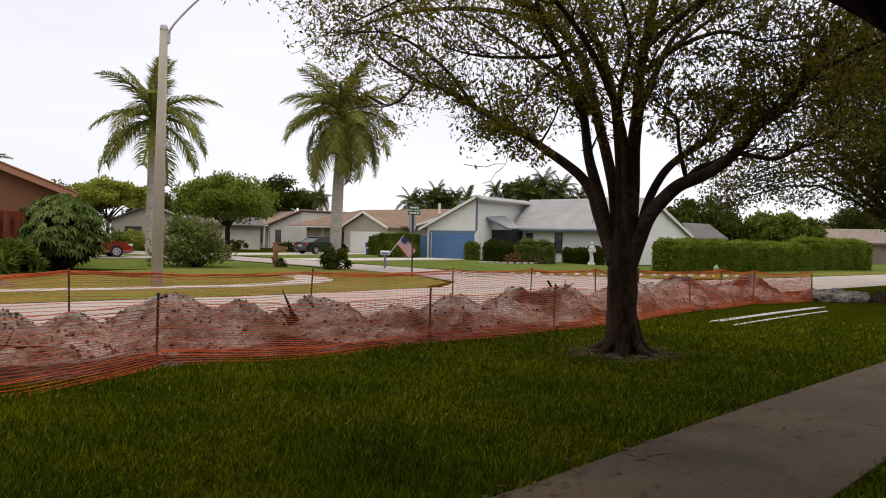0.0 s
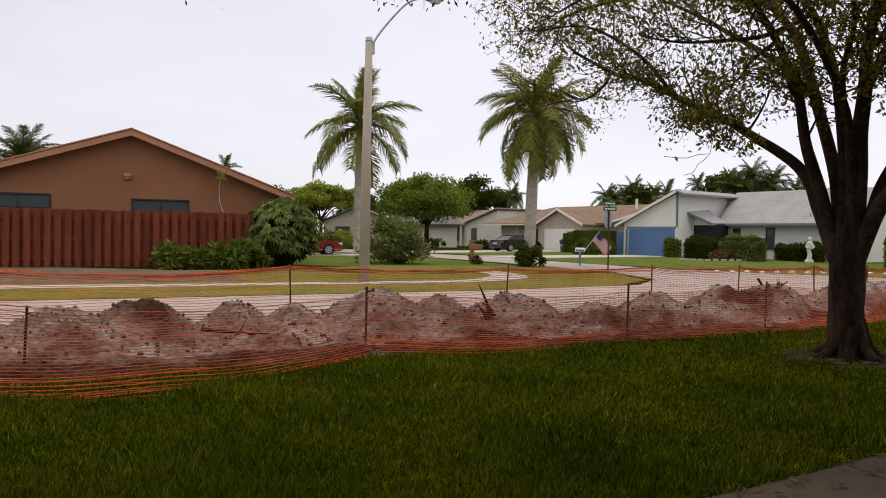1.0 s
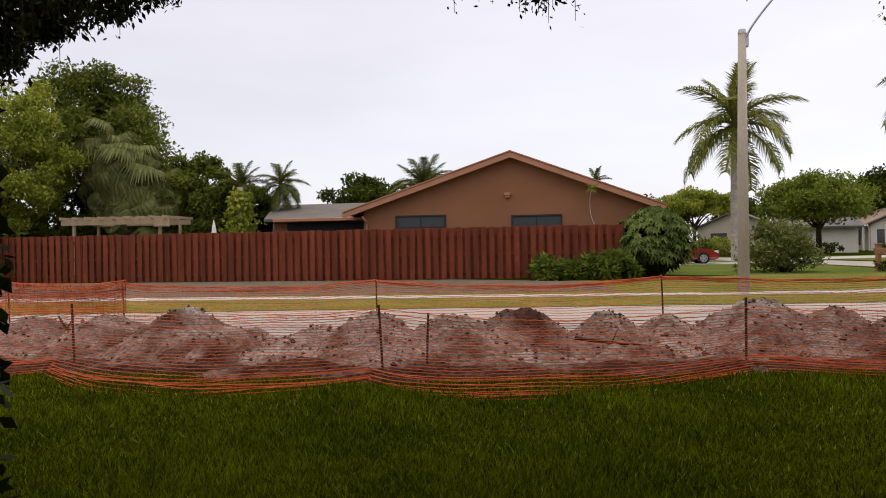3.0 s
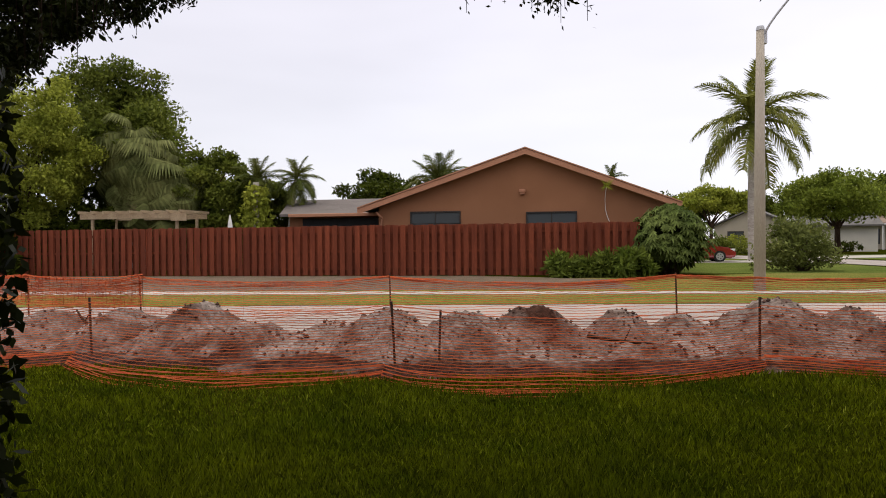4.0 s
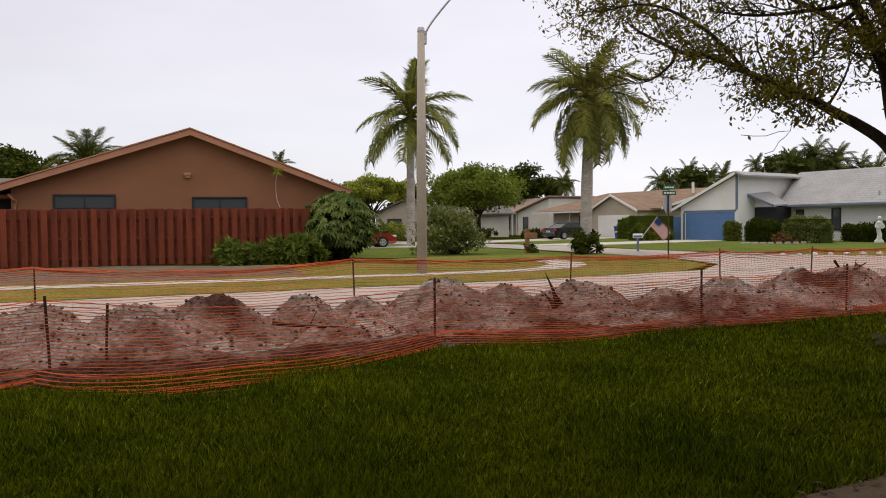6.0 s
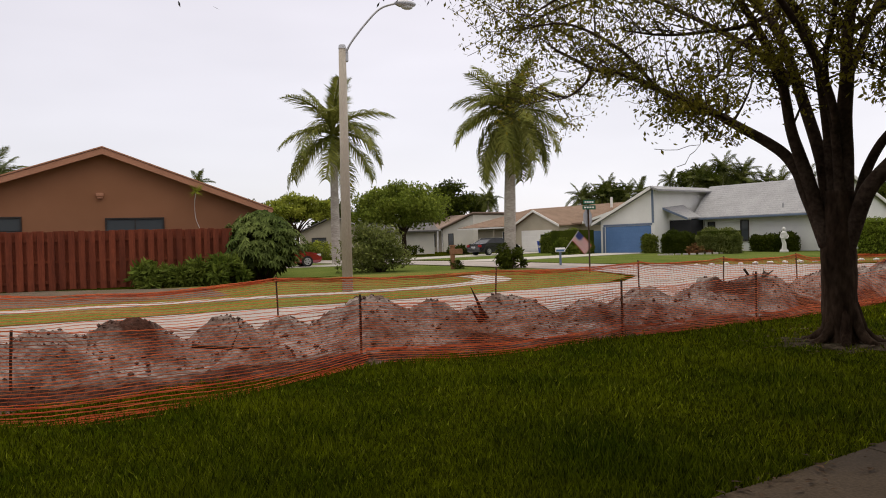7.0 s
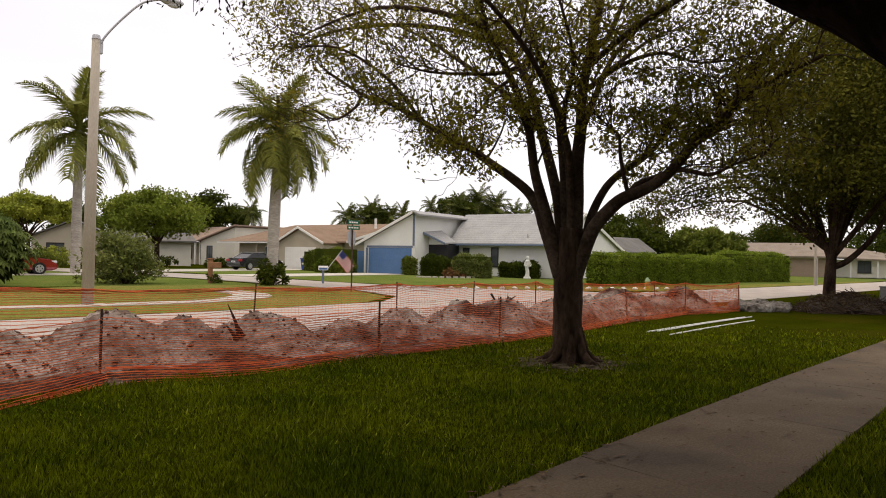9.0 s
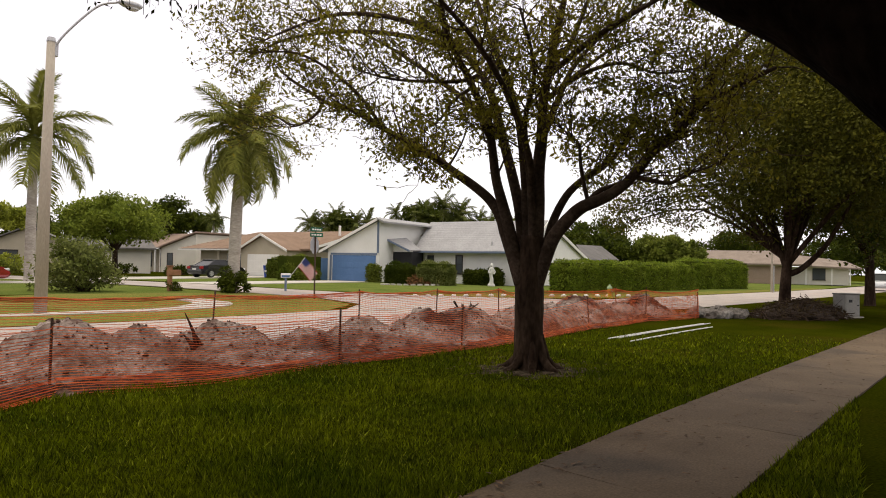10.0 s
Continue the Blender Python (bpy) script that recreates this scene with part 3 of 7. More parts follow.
def beige_house():
    h = thing("beige_house", house_frame(32.45, 62.8), "beige stucco house with a brown roof and white garage", "house")
    part("garage_wall", prism(bmesh.new(), [(-0.75, 0), (5.0, 0), (5.0, 2.5), (2.05, 3.8), (-0.75, 2.5)], 0, 6), M_BEIGE, h, "beige stucco garage gable")
    garage_door(h, 0.1, 4.05, 2.08, M_WTRIM)
    for x0, x1 in ((-1.05, 2.05), (5.3, 2.05)):
        bm = roof_slab(bmesh.new(), (x0, -0.35, 2.5), (x1, -0.35, 3.98), (x1, 7, 3.98), (x0, 7, 2.5), 0.1)
        r = part("gable_roof", bm, M_SHINGLE_T, h, "brown shingled gable roof")
        fb = bmesh.new()
        roof_slab(fb, (x0, -0.42, 2.53), (x1, -0.42, 4.01), (x1, -0.353, 4.01), (x0, -0.353, 2.53), 0.2)
        part("fascia", fb, M_WTRIM, r, "cream fascia board")
    part("main_wall", new_box(-9.3, -0.78, 2.6, 12, 0, 2.5), M_BEIGE, h, "beige stucco front wall")
    part("right_wall", prism(bmesh.new(), [(5.02, 0), (10.6, 0), (10.6, 3.6), (7.5, 2.9), (5.02, 2.5)], 2.6, 12), M_BEIGE, h)
    bm = roof_slab(bmesh.new(), (-11.5, 1.6, 2.62), (6.5, 1.6, 2.62), (9.8, 7, 4.5), (-5.6, 7, 4.5), 0.12)
    mr = part("main_roof", bm, M_SHINGLE_T, h, "broad brown shingled roof")
    shingle_rows((-11.5, 1.58, 2.63), (6.5, 1.58, 2.63), (9.8, 7, 4.51), (-5.6, 7, 4.51), M_SHINGLE_T, mr, 12, 0.012)
    bm = roof_slab(bmesh.new(), (6.4, 1.6, 2.7), (12.0, 1.6, 4.05), (12.0, 7.5, 4.6), (6.4, 7.5, 4.52), 0.14)
    part("side_roof", bm, M_SHINGLE_T, h, "brown roof wing with a pale edge")
    fb = bmesh.new()
    roof_slab(fb, (6.4, 1.52, 2.72), (12.0, 1.52, 4.08), (12.0, 1.597, 4.08), (6.4, 1.597, 2.72), 0.22)
    part("fascia", fb, M_WTRIM, h, "cream fascia board")
    part("chimney_pipe", tube(bmesh.new(), [(7.0, 5, 4.0), (7.0, 5, 4.95)], 0.12, 8), M_WTRIM, h)
    window(h, pose(-4.3, 2.57, 0.6), 2.1, 1.5, M_WTRIM, 2, 1)
    part("porch_post", new_box(-5.9, -5.75, 1.75, 1.9, 0, 2.5), M_BEIGE, h)
    part("gutter", new_box(-11.4, -1.1, 1.42, 1.575, 2.46, 2.6), M_WTRIM, mr)


def cream_house():
    h = thing("cream_house", house_frame(33.4, 76.9), "cream house with a pinkish roof beyond the trees", "house")
    part("gable_wall", prism(bmesh.new(), [(-5.4, 0), (0.3, 0), (0.3, 4.25), (-5.4, 2.75)], 0, 8), M_CREAM, h, "cream side wall")
    part("front_wall", new_box(-14, -5.42, 1.6, 8, 0, 2.7), M_BEIGE, h, "beige front wall")
    bm = roof_slab(bmesh.new(), (-15, -0.5, 2.85), (-5.2, -0.5, 2.85), (-1.5, 4, 4.55), (-8.6, 4, 4.55), 0.12)
    part("roof", bm, M_SHINGLE_P, h, "pinkish brown shingled roof")
    bm = roof_slab(bmesh.new(), (-5.5, -0.45, 2.88), (0.7, -0.45, 4.55), (0.7, 8.2, 4.55), (-5.5, 8.2, 2.88), 0.14)
    part("side_roof", bm, M_SHINGLE_P, h)
    window(h, pose(-3.85, -0.03, 0.8), 0.85, 1.35, M_FRAMEDK, 2, 3)
    window(h, pose(-7.0, 1.57, 0.7), 1.1, 1.5, M_FRAMEDK, 2, 1)
    window(h, pose(-9.6, 1.57, 0.7), 1.1, 1.5, M_FRAMEDK, 2, 1)
    part("porch_post", new_box(-6.2, -6.05, -0.3, -0.15, 0, 2.75), M_WTRIM, h)
    part("downpipe", tube(bmesh.new(), [(-5.6, -0.4, 2.8), (-5.45, -0.1, 2.5), (-5.45, -0.1, 0)], 0.05, 6), M_WTRIM, h)


def grey_house():
    h = thing("grey_roof_house", pose(13.5, 76, 0.3, 0, 0, -20), "distant beige house with a grey roof", "house")
    part("wall", prism(bmesh.new(), [(0, 0), (7, 0), (7, 2.6), (3.5, 4.1), (0, 2.6)], 0, 8), M_BEIGE, h)
    for a, b in ((-0.6, 3.5), (7.6, 3.5)):
        part("roof", roof_slab(bmesh.new(), (a, -0.5, 2.5), (b, -0.5, 4.3), (b, 8.4, 4.3), (a, 8.4, 2.5), 0.14), M_SHINGLE_D, h, "grey shingled roof")
    part("wing_wall", new_box(7.02, 14, 1, 8, 0, 2.6), M_CREAM, h, "cream wing wall")
    part("wing_roof", roof_slab(bmesh.new(), (7.3, 0.3, 2.5), (14.5, 0.3, 2.5), (13.5, 5, 4.0), (6.0, 5, 4.0), 0.14), M_SHINGLE_D, h)
    window(h, pose(2.0, -0.03, 0.8), 1.4, 1.2, M_FRAMEDK, 2, 1)


def street_house():
    """The low house beyond the hedge, along the street."""
    h = thing("tan_house", pose(82.0, 42.0, 0.3, 0, 0, -66), "low tan house with a brown hipped roof", "house")
    part("wall", new_box(-6, 8, 0, 8, 0, 2.3), M_BEIGE, h)
    garage_door(h, 3.0, 7.6, 2.0, mat("tan_garage_door", (0.30, 0.22, 0.16), (0.34, 0.25, 0.19), 1.0, 0.7, fine=0.06))
    bm = roof_slab(bmesh.new(), (-7, -0.7, 2.3), (10.2, -0.7, 2.3), (8.5, 4, 3.9), (-6, 4, 3.9), 0.16)
    part("roof", bm, M_SHINGLE_B, h, "brown shingled hipped roof")
    part("wing_wall", new_box(8.02, 14.0, 1.0, 7, 0, 2.0), M_CREAM, h, "cream wing wall")
    part("wing_roof", roof_slab(bmesh.new(), (7.8, 0.2, 2.25), (15.2, 0.2, 1.95), (14.0, 4.2, 2.75), (8.4, 4.2, 3.5), 0.16), M_SHINGLE_B, h, "brown wing roof")
    for x in (9.6, 12.2, 14.0):
        part("porch_post", new_box(x, x + 0.12, 0.4, 0.52, 0, 2.0), M_WTRIM, h)
    window(h, pose(11.0, 0.97, 0.6), 1.2, 1.2, M_FRAMEDK, 2, 1)


board_fence()
brown_house()
white_house()
beige_house()
cream_house()
grey_house()
street_house()

# ---------------------------------------------------------------- trench, soil heaps and orange netting
NEAR_POSTS = [(-20.0, 7.6), (-15.5, 7.9), (-11.2, 8.4), (-6.62, 9.0), (-2.03, 8.62), (2.56, 9.52), (6.77, 9.53), (9.78, 9.84), (16.0, 11.5), (20.2, 12.4), (23.3, 12.35)]
FAR_POSTS = [(-20.0, 12.6), (-15.6, 13.2), (-11.88, 14.0), (-9.1, 14.0), (-3.49, 14.0), (2.1, 14.0), (6.7, 14.0), (10.5, 14.2), (13.1, 14.3), (15.4, 14.2), (17.2, 14.2), (21.2, 14.2), (22.7, 14.0)]


def y_on(line, x):
    for (a, b), (c, d) in zip(line, line[1:]):
        if x <= c:
            return b + (d - b) * (x - a) / (c - a)
    return line[-1][1]


def soil_heaps():
    rng = random.Random(5)
    mounds = []
    x = -19.0
    while x < 22.8:
        big = rng.random()
        mounds.append((x, rng.uniform(1.2, 1.8), 0.42 + 0.34 * big, 0.42 + 0.32 * big, rng.uniform(0.7, 1.0)))
        x += rng.uniform(0.8, 1.6)
    dx, dv = 0.07, 0.07
    verts, faces = [], []
    nx, nv = int(43.5 / dx), int(3.8 / dv)
    for i in range(nx + 1):
        px = -20 + i * dx
        y0 = y_on(NEAR_POSTS, px) + 0.15
        for k in range(nv + 1):
            v = k * dv
            z = 0.0
            for mx, mv, mh, sx, sv in mounds:
                if abs(px - mx) < 2.4:
                    r = math.hypot((px - mx) / sx, (v - mv) / sv)
                    z = max(z, mh * max(0.0, 1.12 - 0.62 * r) if r > 0.35 else mh * (1.12 - 0.217 - 0.5 * (r * r - 0.1225) * 0.4))
            edge = min(1.0, v / 0.5) * min(1.0, (3.8 - v) / 0.9)
            p = Vector((px, v, 1.7))
            z = max(z, 0.10 * edge) * edge
            z += edge * (0.12 * noise.noise(p * 1.5) + 0.08 * abs(noise.noise(p * 3.7)) - 0.02 + 0.045 * noise.noise(p * 9.0) - 0.28 * max(0.0, noise.noise(p * 2.1 + Vector((3, 1, 0))) - 0.12))
            z += edge * 0.05 * max(0.0, noise.noise(p * 17.0))
            verts.append((px + 0.02 * noise.noise(p * 7), y0 + v, max(z, -0.03) - (0.05 if v < 0.01 else 0.0)))
    for i in range(nx):
        for k in range(nv):
            a = i * (nv + 1) + k
            faces.append((a, a + nv + 1, a + nv + 2, a + 1))
    ob = part("soil_heaps", raw("soil_heaps", verts, faces, M_HEAP), None)
    for p in ob.data.polygons:
        p.use_smooth = True
    tagged(ob, "damp grey-brown heaps of dug soil along the trench", "soil heap", kind="stuff")
    # clods lying on and before the heaps
    cv, cf = [], []
    for _ in range(6500):
        px = rng.uniform(-19, 22.8)
        v = rng.uniform(0.1, 2.4)
        i, k = int((px + 20) / dx), int(v / dv)
        b = verts[i * (nv + 1) + k]
        r = rng.choice((0.008, 0.01, 0.012, 0.016, 0.022, 0.034)) * rng.uniform(0.7, 1.5)
        n0 = len(cv)
        for sx, sy, sz in ((1, 0, 0), (-1, 0, 0), (0, 1, 0), (0, -1, 0), (0, 0, 1), (0, 0, -1)):
            q = r * rng.uniform(0.6, 1.3)
            cv.append((b[0] + sx * q, b[1] + sy * q, b[2] + r * 0.3 + sz * q * 0.8))
        for t in ((0, 2, 4), (2, 1, 4), (1, 3, 4), (3, 0, 4), (2, 0, 5), (1, 2, 5), (3, 1, 5), (0, 3, 5)):
            cf.append(tuple(n0 + q for q in t))
    tagged(part("soil_clods", raw("soil_clods", cv, cf, mat("dark_clod", (0.06, 0.026, 0.018), (0.15, 0.085, 0.065), 5.0, 0.95, island=0.3)), None),
           "loose dark clods of soil on the heaps", "soil", kind="stuff")
    return verts, nv, dx, dv


HEAP, HEAP_N, HEAP_DX, HEAP_DV = soil_heaps()


def heap_z(x, y):
    v = y - y_on(NEAR_POSTS, x) - 0.15
    i, k = int((x + 20) / HEAP_DX), int(v / HEAP_DV)
    return HEAP[i * (HEAP_N + 1) + k][2]


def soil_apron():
    """Trodden soil and clods spilling out under the sagging net, coloured darker for the net's shade."""
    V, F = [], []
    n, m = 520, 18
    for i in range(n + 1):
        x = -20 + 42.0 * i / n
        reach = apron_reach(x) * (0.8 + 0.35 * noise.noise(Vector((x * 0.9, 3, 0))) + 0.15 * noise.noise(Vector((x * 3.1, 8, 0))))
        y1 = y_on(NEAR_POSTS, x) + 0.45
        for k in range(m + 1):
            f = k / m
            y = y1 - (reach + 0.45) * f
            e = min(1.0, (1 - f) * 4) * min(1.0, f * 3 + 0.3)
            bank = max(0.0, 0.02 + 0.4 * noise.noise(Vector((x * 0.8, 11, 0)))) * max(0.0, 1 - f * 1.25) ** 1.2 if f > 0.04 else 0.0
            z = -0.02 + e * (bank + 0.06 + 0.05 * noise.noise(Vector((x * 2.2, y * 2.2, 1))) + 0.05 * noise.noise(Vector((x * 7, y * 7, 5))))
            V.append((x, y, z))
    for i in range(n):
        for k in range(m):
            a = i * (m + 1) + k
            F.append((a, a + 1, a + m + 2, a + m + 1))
    ob = part("soil_apron", raw("soil_apron", V, F, mat("net_shade_red_soil", (0.03, 0.012, 0.008), (0.11, 0.055, 0.04), 2.5, 1.0, 0.05, 12, fine=0.6, third=(0.18, 0.125, 0.105), spec=0.05)), None)
    tagged(ob, "trodden soil spilling under the net, dark red partly for the net shade", "soil", kind="stuff")


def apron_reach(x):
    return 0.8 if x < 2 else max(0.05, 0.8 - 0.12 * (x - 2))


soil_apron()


def strand(V, F, pts, r):
    """A thin three-sided cord."""
    n0 = len(V)
    for p in pts:
        V.extend(((p[0], p[1] - r, p[2] - r * 0.6), (p[0], p[1] + r, p[2] - r * 0.6), (p[0], p[1], p[2] + r)))
    for i in range(len(pts) - 1):
        a = n0 + 3 * i
        for k in range(3):
            F.append((a + k, a + (k + 1) % 3, a + 3 + (k + 1) % 3, a + 3 + k))


def netting(root, posts, top, flare, seed, low=-0.02, rows=20, extra=7, bunch=0.8, band=(0.72, 1.0), cord=0.0065, upright=0.003):
    """Netting from post to post: one mesh a bay, of level cords and upright ones."""
    rng = random.Random(seed)
    tops = [top + rng.uniform(-0.05, 0.05) for _ in posts]
    for n, ((ax, ay), (bx, by)) in enumerate(zip(posts, posts[1:])):
        V, F = [], []
        span = math.hypot(bx - ax, by - ay)
        cols = max(6, int(span / 0.085))
        sag, lean, drop = rng.uniform(0.04, 0.16), rng.uniform(0.5, 1.0), rng.uniform(0.0, 0.2)
        wob = rng.uniform(0, 50)

        def place(s, f, tag=0.0, ax=ax, ay=ay, bx=bx, by=by, n=n, sag=sag, lean=lean, wob=wob, drop=drop):
            x, y = ax + (bx - ax) * s, ay + (by - ay) * s
            hang = 4 * s * (1 - s)
            z1 = tops[n] + (tops[n + 1] - tops[n]) * s - sag * hang + 0.03 * noise.noise(Vector((x * 1.3, wob, 0)))
            z0 = low + 0.05 * noise.noise(Vector((x * 0.9, wob, 3)))
            g = f ** (bunch + 0.25 * noise.noise(Vector((x * 0.5, wob, 8))))
            g += drop * hang * f * (1 - f)
            z = z1 + (z0 - z1) * min(g, 1.0)
            out = flare(x) * lean * (0.35 + 0.65 * hang) * f * f + 0.05 * noise.noise(Vector((x * 1.1, f * 2.0, wob + tag)))
            return (x, y - out, z + 0.009 * noise.noise(Vector((x * 1.6, f * 6.0 + tag, wob))))

        for j in range(rows + 1):
            f = j / rows
            line = [place(k / cols, f) for k in range(cols + 1)]
            strand(V, F, [(p[0], p[1], p[2] + (0.003 if (k + j) % 2 else -0.003)) for k, p in enumerate(line)], cord if j else cord * 1.25)
        for j in range(extra):
            f = rng.uniform(*band)
            strand(V, F, [place(k / (cols // 3), max(0.0, f + 0.03 * math.sin(k * 0.3 + j)), 5.0 + j) for k in range(cols // 3 + 1)], 0.006)
        for k in range(cols + 1):
            strand(V, F, [place(k / cols, j / (rows // 2)) for j in range(rows // 2 + 1)], upright)
        part("net_bay", raw("net_bay", V, F, M_NET), None, root, "orange plastic mesh")


def fence_post(root, x, y, h, seed):
    rng = random.Random(seed)
    bm = bmesh.new()
    lx, ly = rng.uniform(-0.03, 0.03), rng.uniform(-0.03, 0.03)
    tube(bm, [(x - lx, y - ly, -0.15), (x, y, h * 0.5), (x + lx, y + ly, h)], 0.017, 6)
    part("post", bm, M_POST, root, "rusty thin steel post")


def nets():
    near = thing("orange_safety_net", Matrix(), "sagging orange plastic safety netting on thin posts before the heaps", "safety fence", "trench netting")
    netting(near, NEAR_POSTS, 0.80, lambda x: 2.25 if x < -1.8 else max(0.25, 2.2 - 0.24 * (x + 1.5)), 3, rows=26, extra=6, bunch=0.88, cord=0.0055, upright=0.0022)
    for i, (x, y) in enumerate(NEAR_POSTS):
        fence_post(near, x, y + 0.02, 0.88, i)
    fence_post(near, -1.5, 9.0, 0.74, 77)
    far = thing("orange_safety_net", Matrix(), "orange plastic safety netting along the street side of the trench", "safety fence", "trench netting")
    netting(far, FAR_POSTS + [NEAR_POSTS[-1]], 0.95, lambda x: 0.05, 11, low=0.12, rows=18, extra=6, bunch=1.45, band=(0.0, 0.2), cord=0.0066, upright=0.0024)
    for i, (x, y) in enumerate(FAR_POSTS):
        fence_post(far, x, y + 0.02, 1.0, 40 + i)
    # a doubled piece of net hung over the far posts
    netting(far, [(-15.6, 13.16), (-11.88, 13.95), (-9.0, 13.95)], 0.97, lambda x: 0.06, 21, low=0.3, rows=20, extra=8, band=(0.0, 0.4), cord=0.009, upright=0.006)


nets()

# ---------------------------------------------------------------- street lamp and sign
def street_lamp():
    root = thing("street_lamp", pose(5.45, 22.2, 0.06), "tall weathered concrete lamp post with a curved arm", "street lamp")
    part("post", tube(bmesh.new(), [(0, 0, -0.2), (0.02, 0, 3.5), (0.06, 0, 7.62)], [0.17, 0.148, 0.112], 12), M_POLE, root, smooth=True)
    part("cap", tube(bmesh.new(), [(0.06, 0, 7.6), (0.06, 0, 7.72)], [0.125, 0.1], 10), M_METAL, root)
    bm = bmesh.new()
    box(bm, 0.11, 0.24, -0.06, 0.06, 7.2, 7.62, bevel=0.02)
    part("bracket", bm, M_METAL, root)
    pts = smooth_line([(0.12, 0, 7.35), (0.3, -0.1, 7.75), (0.75, -0.25, 8.35), (1.2, -0.4, 8.82), (1.65, -0.55, 8.98)], 5)
    part("arm", tube(bmesh.new(), pts, 0.032, 8), M_METAL, root, "thin curved steel arm", smooth=True)
    bm = bmesh.new()
    bmesh.ops.create_uvsphere(bm, u_segments=14, v_segments=8, radius=1)
    for v in bm.verts:
        v.co = Vector((1.95 + v.co.x * 0.36, -0.65 + v.co.y * 0.16, 8.97 + v.co.z * (0.1 if v.co.z > 0 else 0.13)))
    lamp = part("lamp_head", bm, M_METAL, root, "grey cobra lamp head", smooth=True)
    bm = bmesh.new()
    bmesh.ops.create_uvsphere(bm, u_segments=12, v_segments=6, radius=1)
    for v in bm.verts:
        v.co = Vector((2.0 + v.co.x * 0.2, -0.66 + v.co.y * 0.11, 8.87 + v.co.z * 0.09))
    part("lens", bm, glass_mat("lamp_lens", (0.5, 0.5, 0.48), 0.2), lamp, smooth=True)


street_lamp()


# ---------------------------------------------------------------- plants
def leaves(points, size, material, seed, name="crown", parent=None, long=1.9, droop=0.0, jitter=0.5):
    """Many small pointed leaves, two triangles each, at the points."""
    rng = np.random.default_rng(seed)
    p = np.asarray(points, float)
    n = len(p)
    d = rng.normal(size=(n, 3))
    d[:, 2] -= droop
    d /= np.linalg.norm(d, axis=1)[:, None]
    s = np.cross(d, rng.normal(size=(n, 3)))
    s /= np.linalg.norm(s, axis=1)[:, None] + 1e-9
    k = size * rng.uniform(1 - jitter, 1 + jitter, (n, 1))
    v = np.stack([p, p + d * k * 0.5 * long + s * k * 0.45, p + d * k * long, p + d * k * 0.5 * long - s * k * 0.45], 1).reshape(-1, 3)
    me = bpy.data.meshes.new(name)
    me.vertices.add(4 * n)
    me.vertices.foreach_set("co", v.ravel())
    me.loops.add(4 * n)
    me.loops.foreach_set("vertex_index", np.arange(4 * n, dtype=np.int32))
    me.polygons.add(n)
    me.polygons.foreach_set("loop_start", np.arange(0, 4 * n, 4, dtype=np.int32))
    me.update(calc_edges=True)
    me.materials.append(material)
    ob = new(name, me)
    ob.parent = parent
    return ob


def clump(rng, c, r, n, shell=0.55):
    """Points in an uneven ellipsoid, denser near its skin."""
    d = rng.normal(size=(n, 3))
    d /= np.linalg.norm(d, axis=1)[:, None]
    q = rng.uniform(shell, 1.0, (n, 1)) ** 0.7
    return np.asarray(c) + d * q * np.asarray(r)


def branchy(bm, rng, p, d, length, r, depth, tips, up=0.25, sides=5):
    """A branch that bends, splits and ends in tips."""
    p, d = Vector(p), Vector(d).normalized()
    pts, rad = [p.copy()], [r]
    steps = 4
    for i in range(steps):
        d = (d + Vector((rng.uniform(-1, 1), rng.uniform(-1, 1), rng.uniform(-0.7, 1.0) + up)) * 0.42).normalized()
        p = p + d * (length / steps)
        pts.append(p.copy())
        rad.append(max(r * (1 - 0.75 * (i + 1) / steps), 0.004))
        if depth > 0 and i >= 1:
            for _ in range(2 if i > 1 else 1):
                side = d.cross(Vector((rng.uniform(-1, 1), rng.uniform(-1, 1), rng.uniform(-1, 1)))).normalized()
                branchy(bm, rng, p, d * 0.6 + side * 0.9, length * rng.uniform(0.5, 0.72), rad[-1] * 0.75, depth - 1, tips, up, max(3, sides - 1))
    if depth <= 1:
        tips.extend([tuple(q) for q in pts[1:]])
    tube(bm, pts, rad, sides, cap=False)


